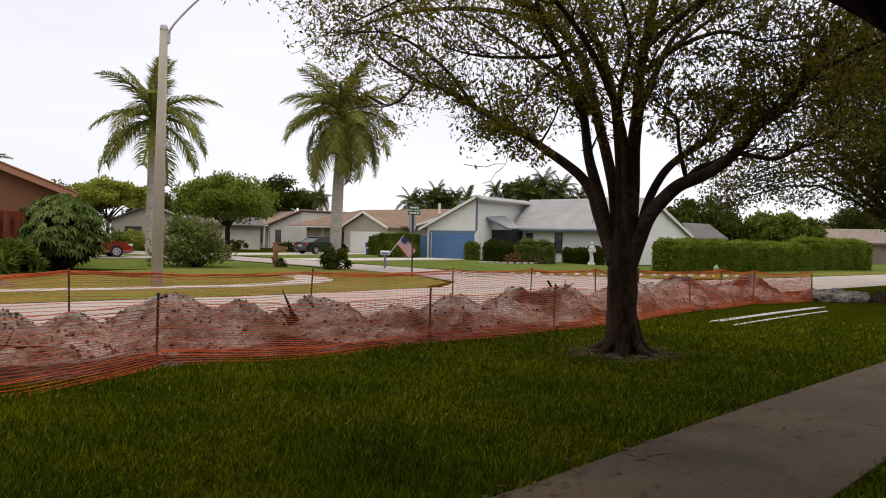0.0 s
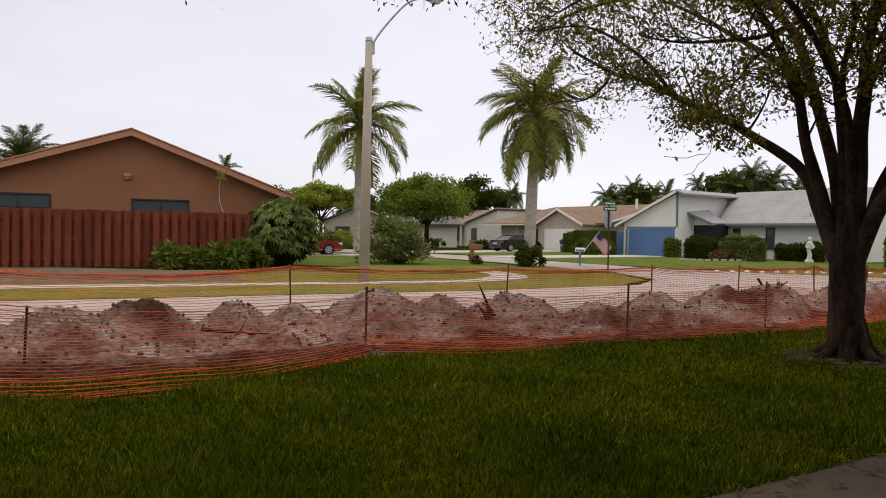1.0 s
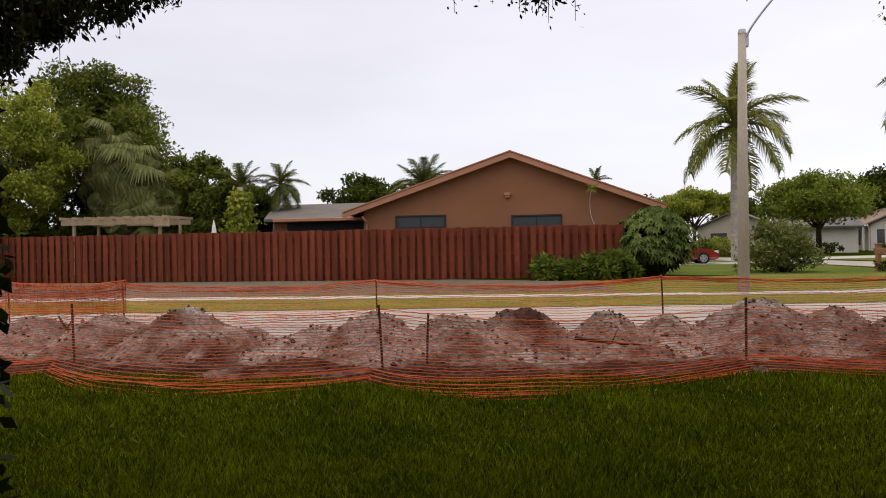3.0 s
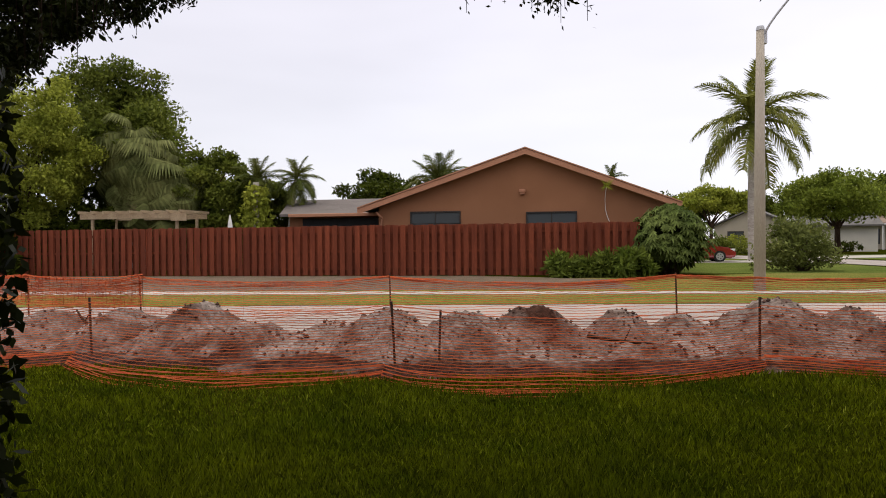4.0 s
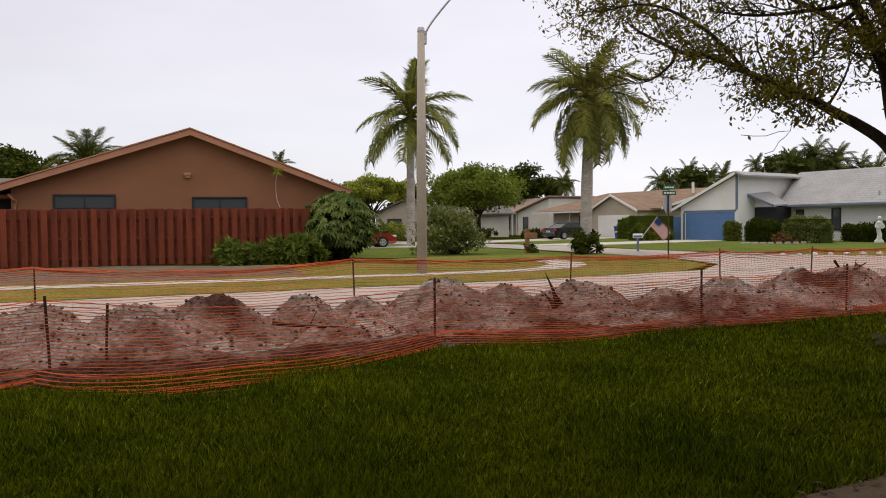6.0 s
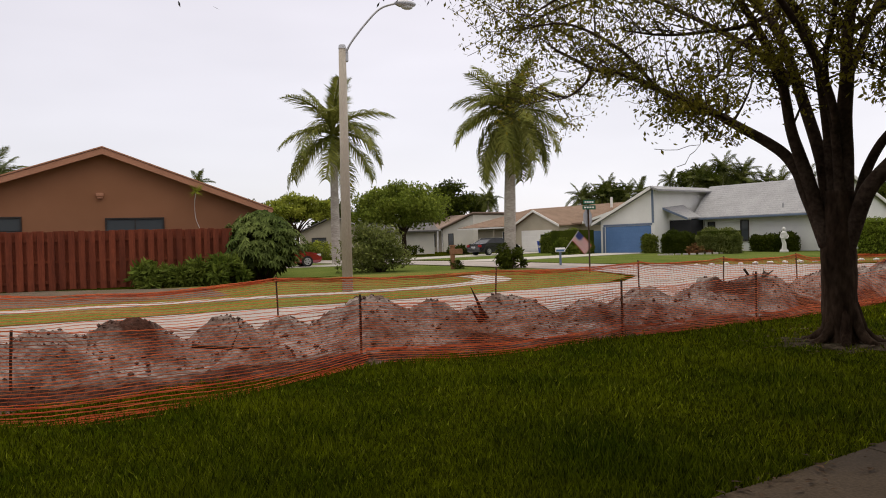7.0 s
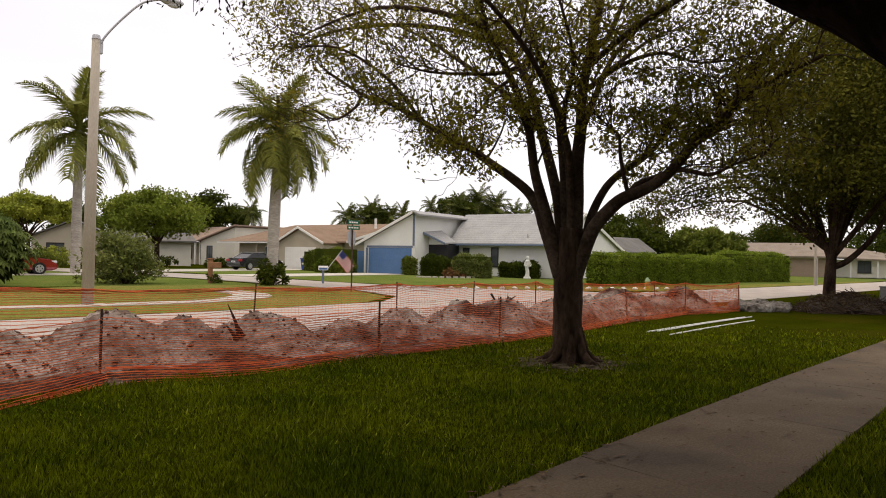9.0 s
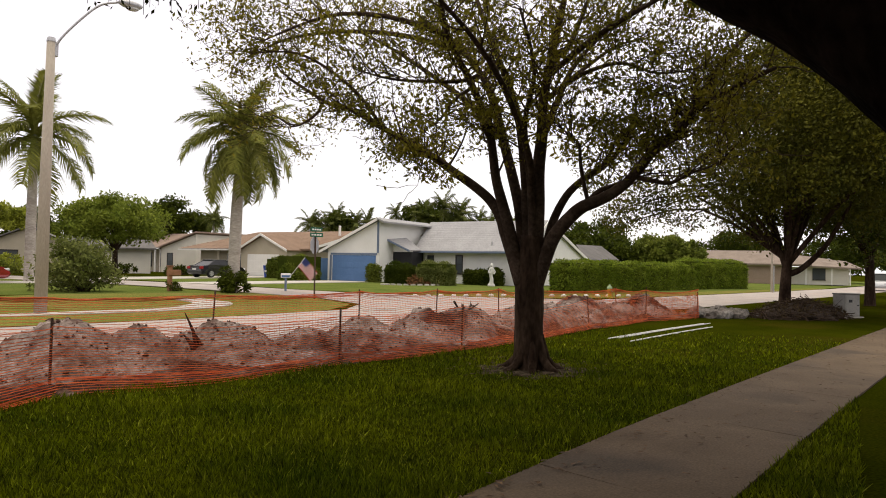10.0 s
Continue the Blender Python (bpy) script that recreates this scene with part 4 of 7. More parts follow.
def shade_tree():
    """The many-stemmed tree on the near lawn."""
    root = thing("shade_tree", pose(8.88, 7.34, 0), "many-stemmed shade tree with dark trunk and sparse leaves", "tree")
    R, D = Vector((0.651, -0.759, 0)), Vector((0.759, 0.651, 0))

    def w(r, z, dep=0.0):
        return R * r + D * dep + Vector((0, 0, z))

    bm = bmesh.new()
    trunk = smooth_line([w(-0.03, -0.1), w(-0.04, 0.12), w(-0.05, 0.45), w(-0.05, 0.95), w(-0.05, 1.35), w(-0.03, 1.75), w(0.0, 2.1)], 4)
    n = len(trunk)
    rad = [0.225 + 0.12 * max(0, 1 - i / 6) ** 2 - 0.10 * max(0, i / n - 0.62) for i in range(n)]
    tube(bm, trunk, rad, 14)
    for k in range(7):  # root flare
        a = 2 * math.pi * k / 7 + 0.3
        tube(bm, [(math.cos(a) * 0.14, math.sin(a) * 0.14, 0.55), (math.cos(a) * 0.23, math.sin(a) * 0.23, 0.17), (math.cos(a) * 0.36, math.sin(a) * 0.36, 0.05), (math.cos(a) * 0.58, math.sin(a) * 0.58, -0.05)], [0.05, 0.08, 0.07, 0.05], 7)
    for v in bm.verts:
        v.co += v.normal * 0 + Vector((noise.noise(v.co * 5), noise.noise(v.co * 5 + Vector((9, 0, 0))), 0)) * 0.025
    part("trunk", bm, M_BARK, root, "dark ridged trunk with pale marks", smooth=True)
    limbs = [
        ([(-0.2, 1.34, 0), (-0.33, 1.78, 0), (-0.45, 2.14, 0), (-0.53, 2.4, 0), (-0.7, 2.67, 0), (-0.97, 2.9, 0), (-1.29, 3.12, 0), (-1.68, 3.4, 0.1), (-2.05, 3.6, 0.1), (-2.5, 3.86, 0.2), (-3.04, 4.17, 0.2), (-3.46, 4.3, 0.3), (-4.14, 4.72, 0.2)], 0.095),
        ([(-0.17, 1.34, -0.05), (-0.3, 1.87, -0.05), (-0.41, 2.31, -0.1), (-0.51, 2.66, -0.15), (-0.6, 3.01, -0.2), (-0.7, 3.68, -0.4), (-0.97, 4.38, -0.6), (-1.29, 4.99, -1.0), (-1.41, 5.76, -1.6)], 0.105),
        ([(-0.1, 1.52, 0.1), (-0.18, 2.15, 0.15), (-0.25, 2.65, 0.2), (-0.49, 3.59, 0.4), (-0.74, 4.5, 0.7), (-0.93, 4.9, 0.9), (-1.25, 5.35, 1.1), (-1.69, 5.81, 1.4), (-2.28, 6.34, 1.8)], 0.1),
        ([(-0.08, 1.7, 0.05), (-0.12, 2.5, 0.1), (-0.15, 3.04, 0.1), (-0.28, 4.04, 0.1), (-0.57, 4.91, 0.3), (-0.92, 5.83, 0.5), (-1.14, 6.58, 0.7)], 0.085),
        ([(-0.02, 1.7, -0.1), (-0.03, 2.49, -0.1), (-0.07, 3.01, -0.2), (-0.16, 3.8, -0.4), (-0.02, 4.51, -0.8), (-0.23, 5.19, -1.5)], 0.07),
        ([(0.03, 1.6, 0), (0.06, 2.5, 0), (0.06, 3.12, 0), (0.11, 3.7, 0), (0.12, 4.19, 0), (0.24, 4.93, -0.2), (0.4, 5.64, -0.4), (0.49, 6.4, -0.6)], 0.12),
        ([(0.16, 4.71, -0.1), (0.35, 4.99, 0.1), (0.55, 5.26, 0.3), (0.85, 6.11, 0.7), (1.02, 6.65, 0.9)], 0.062),
        ([(0.12, 4.23, 0), (0.43, 4.54, 0.3), (0.71, 4.85, 0.6), (1.35, 5.45, 1.2), (1.85, 5.67, 1.5)], 0.05),
        ([(0.4, 4.51, 0.3), (0.68, 4.66, 0.1), (1.03, 4.73, -0.2), (1.33, 4.68, -0.5), (1.76, 4.45, -0.8), (2.3, 4.44, -1.1)], 0.04),
        ([(-0.28, 4.04, 0.1), (-0.52, 4.81, 0.2), (-0.81, 4.64, -0.2), (-1.13, 4.45, -0.5), (-1.57, 4.37, -0.8), (-2.12, 4.34, -1.1), (-2.56, 4.4, -1.4)], 0.045),
        ([(0.11, 1.52, 0.05), (0.21, 1.97, 0.1), (0.32, 2.38, 0.15), (0.52, 2.77, 0.2), (0.76, 3.02, 0.3), (1.01, 3.19, 0.4), (1.23, 3.38, 0.5), (1.44, 3.65, 0.6), (1.58, 3.99, 0.7), (1.73, 4.6, 0.9)], 0.075),
        ([(0.04, 1.26, -0.05), (0.16, 1.66, -0.1), (0.32, 2.09, -0.15), (0.57, 2.4, -0.2), (0.75, 2.55, -0.25), (0.97, 2.64, -0.3), (1.22, 2.78, -0.3), (1.45, 2.98, -0.4), (1.81, 3.45, -0.6), (2.02, 3.57, -0.7), (2.19, 3.77, -0.8), (2.32, 3.93, -0.9), (2.6, 4.09, -1.1), (3.2, 4.35, -1.4)], 0.115),
        ([(0.78, 2.57, -0.25), (0.98, 2.79, -0.2), (1.23, 2.9, -0.2), (1.47, 3.0, -0.35)], 0.05),
        ([(0.83, 2.61, -0.25), (0.75, 2.91, -0.3), (0.69, 3.22, -0.4), (0.66, 3.47, -0.5), (0.49, 3.61, -0.6), (0.27, 3.76, -0.8)], 0.035),
        ([(1.45, 3.0, -0.4), (1.74, 2.91, -0.6), (1.95, 2.86, -0.8), (2.2, 2.98, -1.0), (2.56, 3.08, -1.3)], 0.04),
        ([(-0.95, 4.33, -0.6), (-1.21, 4.05, -0.9), (-1.34, 3.74, -1.2), (-1.55, 3.54, -1.4)], 0.03),
        ([(-3.56, 4.33, 0.3), (-3.72, 4.18, 0.5), (-4.12, 4.04, 0.8), (-4.45, 4.04, 1.0)], 0.03),
        ([(-1.3, 3.15, 0.1), (-1.6, 3.3, -0.3), (-1.95, 3.32, -0.5)], 0.025),
        ([(-0.5, 3.6, -0.2), (-1.0, 4.2, 0.2), (-1.8, 4.9, 0.8), (-2.6, 5.5, 1.2), (-3.3, 5.9, 1.4)], 0.055),
        ([(-0.02, 2.9, -0.2), (-0.15, 3.5, -0.7), (-0.6, 4.4, -1.5), (-1.3, 5.1, -2.3), (-2.2, 5.7, -3.0)], 0.055),
        ([(0.2, 4.6, -0.2), (0.9, 5.0, -0.9), (1.8, 5.4, -1.4), (2.9, 5.9, -1.8)], 0.05),
        ([(0.1, 3.6, 0.05), (0.3, 4.2, 0.6), (0.6, 5.0, 1.0), (1.1, 5.7, 1.5), (1.8, 6.4, 2.0)], 0.06),
        ([(-1.25, 5.35, 1.1), (-2.2, 5.6, 0.9), (-3.2, 5.65, 0.7), (-4.2, 5.5, 0.5), (-4.8, 5.2, 0.4)], 0.05),
        ([(-1.29, 4.99, -1.0), (-2.2, 5.3, -1.0), (-3.2, 5.4, -0.8), (-4.3, 5.1, -0.6)], 0.045),
        ([(-2.5, 3.86, 0.2), (-3.0, 4.5, 0.0), (-3.8, 5.0, -0.2), (-4.6, 5.0, -0.3)], 0.035),
        ([(2.19, 3.77, -0.8), (2.6, 4.5, -0.6), (3.1, 5.1, -0.4), (3.8, 5.6, -0.2)], 0.05),
    ]
    rng = random.Random(12)
    tips = []
    for line, r in limbs:
        pts = smooth_line([w(a, b, c) for a, b, c in line], 4)
        m = len(pts)
        bm = bmesh.new()
        rr = [r * (1 - 0.76 * (i / (m - 1)) ** 1.4) for i in range(m)]
        tube(bm, pts, rr, 9)
        part("limb", bm, M_LIMB, root, smooth=True)
        tb = bmesh.new()
        for i in range(int(m * 0.5), m):
            d = (pts[min(i + 1, m - 1)] - pts[i - 1]).normalized()
            for _ in range(1 + (i % 2)):
                side = d.cross(Vector((rng.uniform(-1, 1), rng.uniform(-1, 1), rng.uniform(-1, 1)))).normalized()
                side.z = abs(side.z) * 0.8 - (0.32 if i > m * 0.6 else 0.1)
                branchy(tb, rng, pts[i], d * 0.6 + side, rng.uniform(0.6, 1.15) * (0.75 + 0.35 * i / m), max(min(rr[i] * 0.38, 0.022), 0.011), 1, tips, 0.12)
        part("twig_work", tb, M_LIMB, root)
    nrng = np.random.default_rng(4)
    t = np.array(tips)
    t = t[t[:, 2] > 2.75]
    t = t[nrng.uniform(size=len(t)) < 0.75 + 0.35 * np.sin(t[:, 0] * 2.9 + 1) * np.sin(t[:, 1] * 3.3) + 0.25 * np.sin(t[:, 2] * 4)]
    pick = t[nrng.integers(0, len(t), 43000)] + nrng.normal(size=(43000, 3)) * (0.095, 0.095, 0.08)
    pick = np.concatenate([pick] + [clump(nrng, tuple(w(a, b, c)), (0.34, 0.34, 0.22), k, 0.1) for a, b, c, k in ((-1.7, 3.1, -0.5, 220), (-1.4, 3.0, -0.3, 160), (-1.9, 3.35, -0.7, 260), (0.9, 3.0, 0.2, 200), (0.6, 3.5, 0.4, 260), (1.2, 3.9, 0.2, 260), (1.7, 4.3, -0.4, 260), (1.0, 4.4, -0.5, 300), (0.8, 3.75, -0.7, 200))])
    leaves(pick, 0.036, M_LEAF, 5, "leaves", root, 2.0, 0.35)
    # litter ring under the tree
    bm = bmesh.new()
    c = bm.verts.new((0, 0, 0.035))
    ring = []
    for k in range(40):
        a = 2 * math.pi * k / 40
        rr = 0.92 + 0.4 * noise.noise(Vector((math.cos(a) * 2, math.sin(a) * 2, 4))) + 0.14 * math.sin(7 * a) + 0.1 * math.sin(13 * a + 1)
        ring.append(bm.verts.new((8.88 + math.cos(a) * rr, 7.34 + math.sin(a) * rr * 0.95, 0.004)))
    c.co = (8.88, 7.34, 0.03)
    for k in range(40):
        bm.faces.new((c, ring[k], ring[(k + 1) % 40]))
    tagged(part("bare_earth_ring", bm, mat("litter_earth", (0.02, 0.016, 0.009), (0.11, 0.087, 0.06), 7.0, 1.0, 0.02, 30, fine=0.5, spec=0.0)), "bare earth with leaf litter round the trunk", "soil", kind="structure")


shade_tree()


def leafy_tree(name, label, base, height, crown, radii, clumps, per, size, material, seed, trunk_r=0.18, fork=0.45, bark=None, flat=False, low=0.0, group="", limb=None, sprays=()):
    """A tree with a tapered trunk, limbs that reach into the clumps, and a ragged crown."""
    rng, nr = random.Random(seed), np.random.default_rng(seed)
    root = thing(name, pose(*base), label, "tree", group)
    top = Vector((crown[0] * 0.05, crown[1] * 0.05, height * fork))
    bm = bmesh.new()
    tube(bm, smooth_line([(0, 0, -0.1), (0.02, 0, 0.3), (top.x * 0.4, top.y * 0.4, height * fork * 0.55), top], 4), [trunk_r * (1.35 if i == 0 else 1 - 0.03 * i) for i in range(13)], 9)
    part("trunk", bm, bark or M_BARK, root, smooth=True)
    pts, lb = [], bmesh.new()
    for k in range(clumps):
        while True:
            q = Vector((rng.uniform(-1, 1), rng.uniform(-1, 1), rng.uniform(-1 + low, 1)))
            if 0.35 < q.length < 1.0:
                break
        c = Vector((crown[0] + q.x * radii[0], crown[1] + q.y * radii[1], crown[2] + q.z * radii[2]))
        s = rng.uniform(0.2, 0.36) * min(radii[0], radii[1])
        pts.append(clump(nr, c, (s, s, s * (0.35 if flat else 0.7)), per, 0.2))
        if k % (5 if clumps < 100 else 19) == 0:
            root_z = Vector((top.x, top.y, top.z * rng.uniform(0.78, 1.0)))
            mid = Vector((top.x + (c.x - top.x) * 0.42, top.y + (c.y - top.y) * 0.42, top.z + (c.z - top.z) * 0.62 + 0.1 * radii[2])) + Vector((rng.uniform(-0.3, 0.3), rng.uniform(-0.3, 0.3), 0))
            tube(lb, smooth_line([root_z, mid, c], 3), [trunk_r * 0.42 * (1 - 0.13 * i) for i in range(7)], 5, cap=False)
    for c in sprays:
        pts.append(clump(nr, c, (1.1, 1.1, 0.6), per, 0.1))
        tube(lb, smooth_line([top, (c[0] * 0.5, c[1] * 0.5, c[2] + 0.5), c], 3), [trunk_r * 0.3 * (1 - 0.13 * i) for i in range(7)], 5, cap=False)
    part("branch_work", lb, bark or M_BARK, root)
    if limb:
        part("limb", tube(bmesh.new(), smooth_line(limb, 4), [trunk_r * 0.5 * (1 - 0.6 * i / (4 * len(limb) - 4)) for i in range(4 * len(limb) - 3)], 8), bark or M_BARK, root, smooth=True)
    leaves(np.concatenate(pts), size, material, seed, "crown", root, 1.8, 0.1)
    return root


def frond_mesh(name, L, rise, droop, pairs, leaflet, material, seed, hang=0.55):
    """One feather frond along +x: a curved rib with hanging leaflets."""
    rng = random.Random(seed)
    V, F, rib = [], [], []
    ang, p = rise, Vector((0, 0, 0))
    steps = 14
    for i in range(steps + 1):
        rib.append(p.copy())
        p = p + Vector((math.cos(ang), 0, math.sin(ang))) * (L / steps)
        ang -= droop / steps * (1.15 - 0.3 * i / steps)
    for i in range(steps):
        a, b, r = rib[i], rib[i + 1], 0.035 * (1 - i / steps) + 0.008
        n0 = len(V)
        V.extend([(a.x, -r, a.z), (a.x, r, a.z), (b.x, r * 0.9, b.z), (b.x, -r * 0.9, b.z), (a.x, 0, a.z - r), (b.x, 0, b.z - r)])
        F.extend([(n0, n0 + 1, n0 + 2, n0 + 3), (n0, n0 + 3, n0 + 5, n0 + 4), (n0 + 1, n0 + 4, n0 + 5, n0 + 2)])
    for k in range(pairs):
        s = 0.1 + 0.9 * k / pairs
        i = min(int(s * steps), steps - 1)
        o = rib[i].lerp(rib[i + 1], s * steps - i)
        d = (rib[i + 1] - rib[i]).normalized()
        ln = leaflet * (0.55 + 0.9 * math.sin(math.pi * min(s * 0.85 + 0.12, 1.0))) * rng.uniform(0.75, 1.15)
        for side in (-1, 1):
            t = (d * 0.75 + Vector((0, side * 0.85, 0)) + Vector((0, 0, rng.uniform(-0.2, 0.4)))).normalized()
            m = o + t * ln * 0.5
            e = m + (t * 0.8 + Vector((0, 0, -hang * 0.75 - rng.uniform(0, 0.3)))).normalized() * ln * 0.6
            wd = d * 0.0105
            n0 = len(V)
            V.extend([tuple(o - wd * 0.6), tuple(o + wd * 0.6), tuple(m + wd), tuple(m - wd), tuple(e)])
            F.extend([(n0, n0 + 1, n0 + 2, n0 + 3), (n0 + 3, n0 + 2, n0 + 4)])
    return raw(name, V, F, material)


FRONDS = [frond_mesh("frond", 1.0, 0.0, 0.55, 58, 0.20, M_FROND, 1, 0.5), frond_mesh("frond", 1.0, 0.1, 1.25, 58, 0.23, M_FROND, 2, 1.0), frond_mesh("frond", 1.0, 0.2, 1.65, 58, 0.23, M_FROND, 3, 1.1), frond_mesh("frond", 1.05, 0.0, 1.05, 58, 0.23, M_FROND, 5, 1.1)]
M_FRONDDK = leafmat("dark_frond_leaf", (0.065, 0.085, 0.016), (0.14, 0.15, 0.036))
FRONDS_DK = []
for f_mesh in FRONDS:
    f_mesh = f_mesh.copy()
    f_mesh.materials[0] = M_FRONDDK
    FRONDS_DK.append(f_mesh)
FROND_DRY = frond_mesh("frond", 1.0, -0.2, 1.5, 30, 0.12, M_FRONDDRY, 4, 0.9)


def palm(label, base, h, r, L, count, seed, shaft=True, lean=(0, 0), dry=0, name="palm_tree", group="", low=0.0):
    rng = random.Random(seed)
    root = thing(name, pose(*base), label, "palm tree", group)
    top = Vector((lean[0], lean[1], h))
    hs = h * 0.76 if shaft else h * 0.97
    pts = smooth_line([(0, 0, -0.1), (lean[0] * 0.1, lean[1] * 0.1, h * 0.08), (lean[0] * 0.4, lean[1] * 0.4, h * 0.45), (lean[0] * hs / h, lean[1] * hs / h, hs)], 4)
    rad = [r * (1.35, 1.2, 1.06, 1.0, 0.98, 1.0, 1.02, 1.02, 1.0, 0.95, 0.9, 0.84, 0.8)[i] for i in range(len(pts))]
    part("trunk", tube(bmesh.new(), pts, rad, 12), M_PALMTRUNK, root, "smooth pale grey ringed trunk", smooth=True)
    if shaft:
        sh = [pts[-1], pts[-1].lerp(top, 0.3), pts[-1].lerp(top, 0.8), top]
        part("crownshaft", tube(bmesh.new(), sh, [r * 0.85, r * 0.9, r * 0.62, r * 0.4], 10), mat("crownshaft_green", (0.10, 0.12, 0.05), (0.16, 0.16, 0.08), 3.0, 0.6, fine=0.15), root, "green-brown crownshaft", smooth=True)
    for k in range(count):
        a = 360 * k * 0.381966 + rng.uniform(-12, 12)
        f = k / count
        pitch = 86 - 128 * f ** 0.9 + rng.uniform(-7, 7)
        if f >= 0.72:
            pitch = -24 + rng.uniform(-16, 14)
        sc = L * rng.uniform(0.92, 1.08) * (0.88 if f < 0.16 else 1.0)
        m = Matrix.Translation(top + Vector((0, 0, -0.05 - 0.35 * f * r / 0.2))) @ pose(0, 0, 0, 0, 0, a) @ pose(0, 0, 0, rng.uniform(-15, 15), -pitch + low, 0) @ Matrix.Scale(sc, 4)
        part("frond", (FRONDS if shaft else FRONDS_DK)[0 if f < 0.16 else 1 if f < 0.5 else 2 if f < 0.72 else 3], None, root, at=m)
    for k in range(dry):
        m = Matrix.Translation(top + Vector((0, 0, -0.5))) @ pose(0, 0, 0, 0, 0, rng.uniform(0, 360)) @ pose(0, 0, 0, 0, 48 + rng.uniform(-8, 14), 0) @ Matrix.Scale(L * 0.55, 4)
        part("dry_frond", FROND_DRY, None, root, "brown hanging dead frond", at=m)
    return root


palm("royal palm with arching green fronds beside the side street", (10.2, 44.7, 0.3), 8.5, 0.26, 3.9, 19, 3, lean=(0.05, 0), group="corner palms")
palm("royal palm with drooping fronds and brown dead leaves", (15.5, 31.1, 0.18), 7.6, 0.27, 3.2, 32, 8, lean=(0.25, 0), dry=12, group="corner palms", low=10)

def hedge(label, base, dims, rot, n, size, material, seed, round_=0.25, name="hedge", cat="hedge"):
    """A clipped hedge: an inner body coloured dark for the shade inside, with leaves all over its skin, uneven along
    the top and base.
    """
    nr = np.random.default_rng(seed)
    root = thing(name, pose(*base, 0, 0, rot), label, cat)
    lx, ly, lz = dims
    bm = bmesh.new()
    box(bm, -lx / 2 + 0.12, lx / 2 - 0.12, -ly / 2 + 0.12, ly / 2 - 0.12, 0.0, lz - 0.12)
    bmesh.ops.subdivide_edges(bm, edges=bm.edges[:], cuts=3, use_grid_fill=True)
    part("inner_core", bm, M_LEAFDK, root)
    # points on a rounded box
    area = np.array([lx * lz, lx * lz, ly * lz, ly * lz, lx * ly])
    pick = nr.choice(5, n, p=area / area.sum())
    u, v = nr.uniform(-1, 1, n), nr.uniform(0, 1, n)
    p = np.zeros((n, 3))
    for k, (s, ax) in enumerate(((-1, 1), (1, 1), (-1, 0), (1, 0))):
        m = pick == k
        p[m, ax], p[m, 1 - ax], p[m, 2] = s, u[m], v[m]
    m = pick == 4
    p[m, 0], p[m, 1], p[m, 2] = u[m], v[m] * 2 - 1, 1
    half = np.array([lx / 2, ly / 2, lz])
    q = p * half
    top = np.clip((q[:, 2] - lz * (1 - round_)) / (lz * round_), 0, 1)
    for ax in (0, 1):
        edge = np.clip((np.abs(q[:, ax]) - (half[ax] - round_ * lz)) / (round_ * lz + 1e-6), 0, 1)
        q[:, 2] -= top * edge ** 2 * round_ * lz * 0.55
        other = np.clip((np.abs(q[:, 1 - ax]) - (half[1 - ax] - round_ * lz)) / (round_ * lz + 1e-6), 0, 1)
        q[:, ax] *= 1 - 0.10 * other ** 2 * min(1, lz / half[ax])
    wave = 0.07 * np.sin(q[:, 0] * 2.1 + seed) + 0.05 * np.sin(q[:, 0] * 5.3 + q[:, 2] * 3)
    q += nr.normal(size=(n, 3)) * 0.04
    q[:, 2] += wave * p[:, 2]
    q[:, 1] += 0.05 * np.sin(q[:, 0] * 3.1) * np.sign(q[:, 1])
    q[:, 2] = np.maximum(q[:, 2], 0.03)
    leaves(q, size, material, seed, "leaves", root, 1.7)
    return root


def bush(label, base, radii, clumps, per, size, material, seed, name="bush", droop=0.2, long=1.9, stems=True):
    rng, nr = random.Random(seed), np.random.default_rng(seed)
    root = thing(name, pose(*base), label, "bush")
    pts = []
    bm = bmesh.new()
    for _ in range(clumps):
        a, e, k = rng.uniform(0, 6.283), rng.uniform(0, 1), rng.uniform(0.35, 0.9)
        c = Vector((math.cos(a) * radii[0] * k * math.sqrt(1 - (e * 0.9) ** 2), math.sin(a) * radii[1] * k * math.sqrt(1 - (e * 0.9) ** 2), radii[2] * (0.12 + 0.8 * e)))
        s = min(radii) * rng.uniform(0.22, 0.4)
        pts.append(clump(nr, c, (s, s, s), per, 0.3))
        if stems:
            tube(bm, [(c.x * 0.15, c.y * 0.15, -0.05), (c.x * 0.5, c.y * 0.5, c.z * 0.6), tuple(c)], [0.03, 0.02, 0.01], 4, cap=False)
    if stems:
        part("stems", bm, M_LIMB, root)
    q = np.concatenate(pts)
    q[:, 2] = np.maximum(q[:, 2], 0.03)
    leaves(q, size, material, seed, "leaves", root, long, droop)
    return root


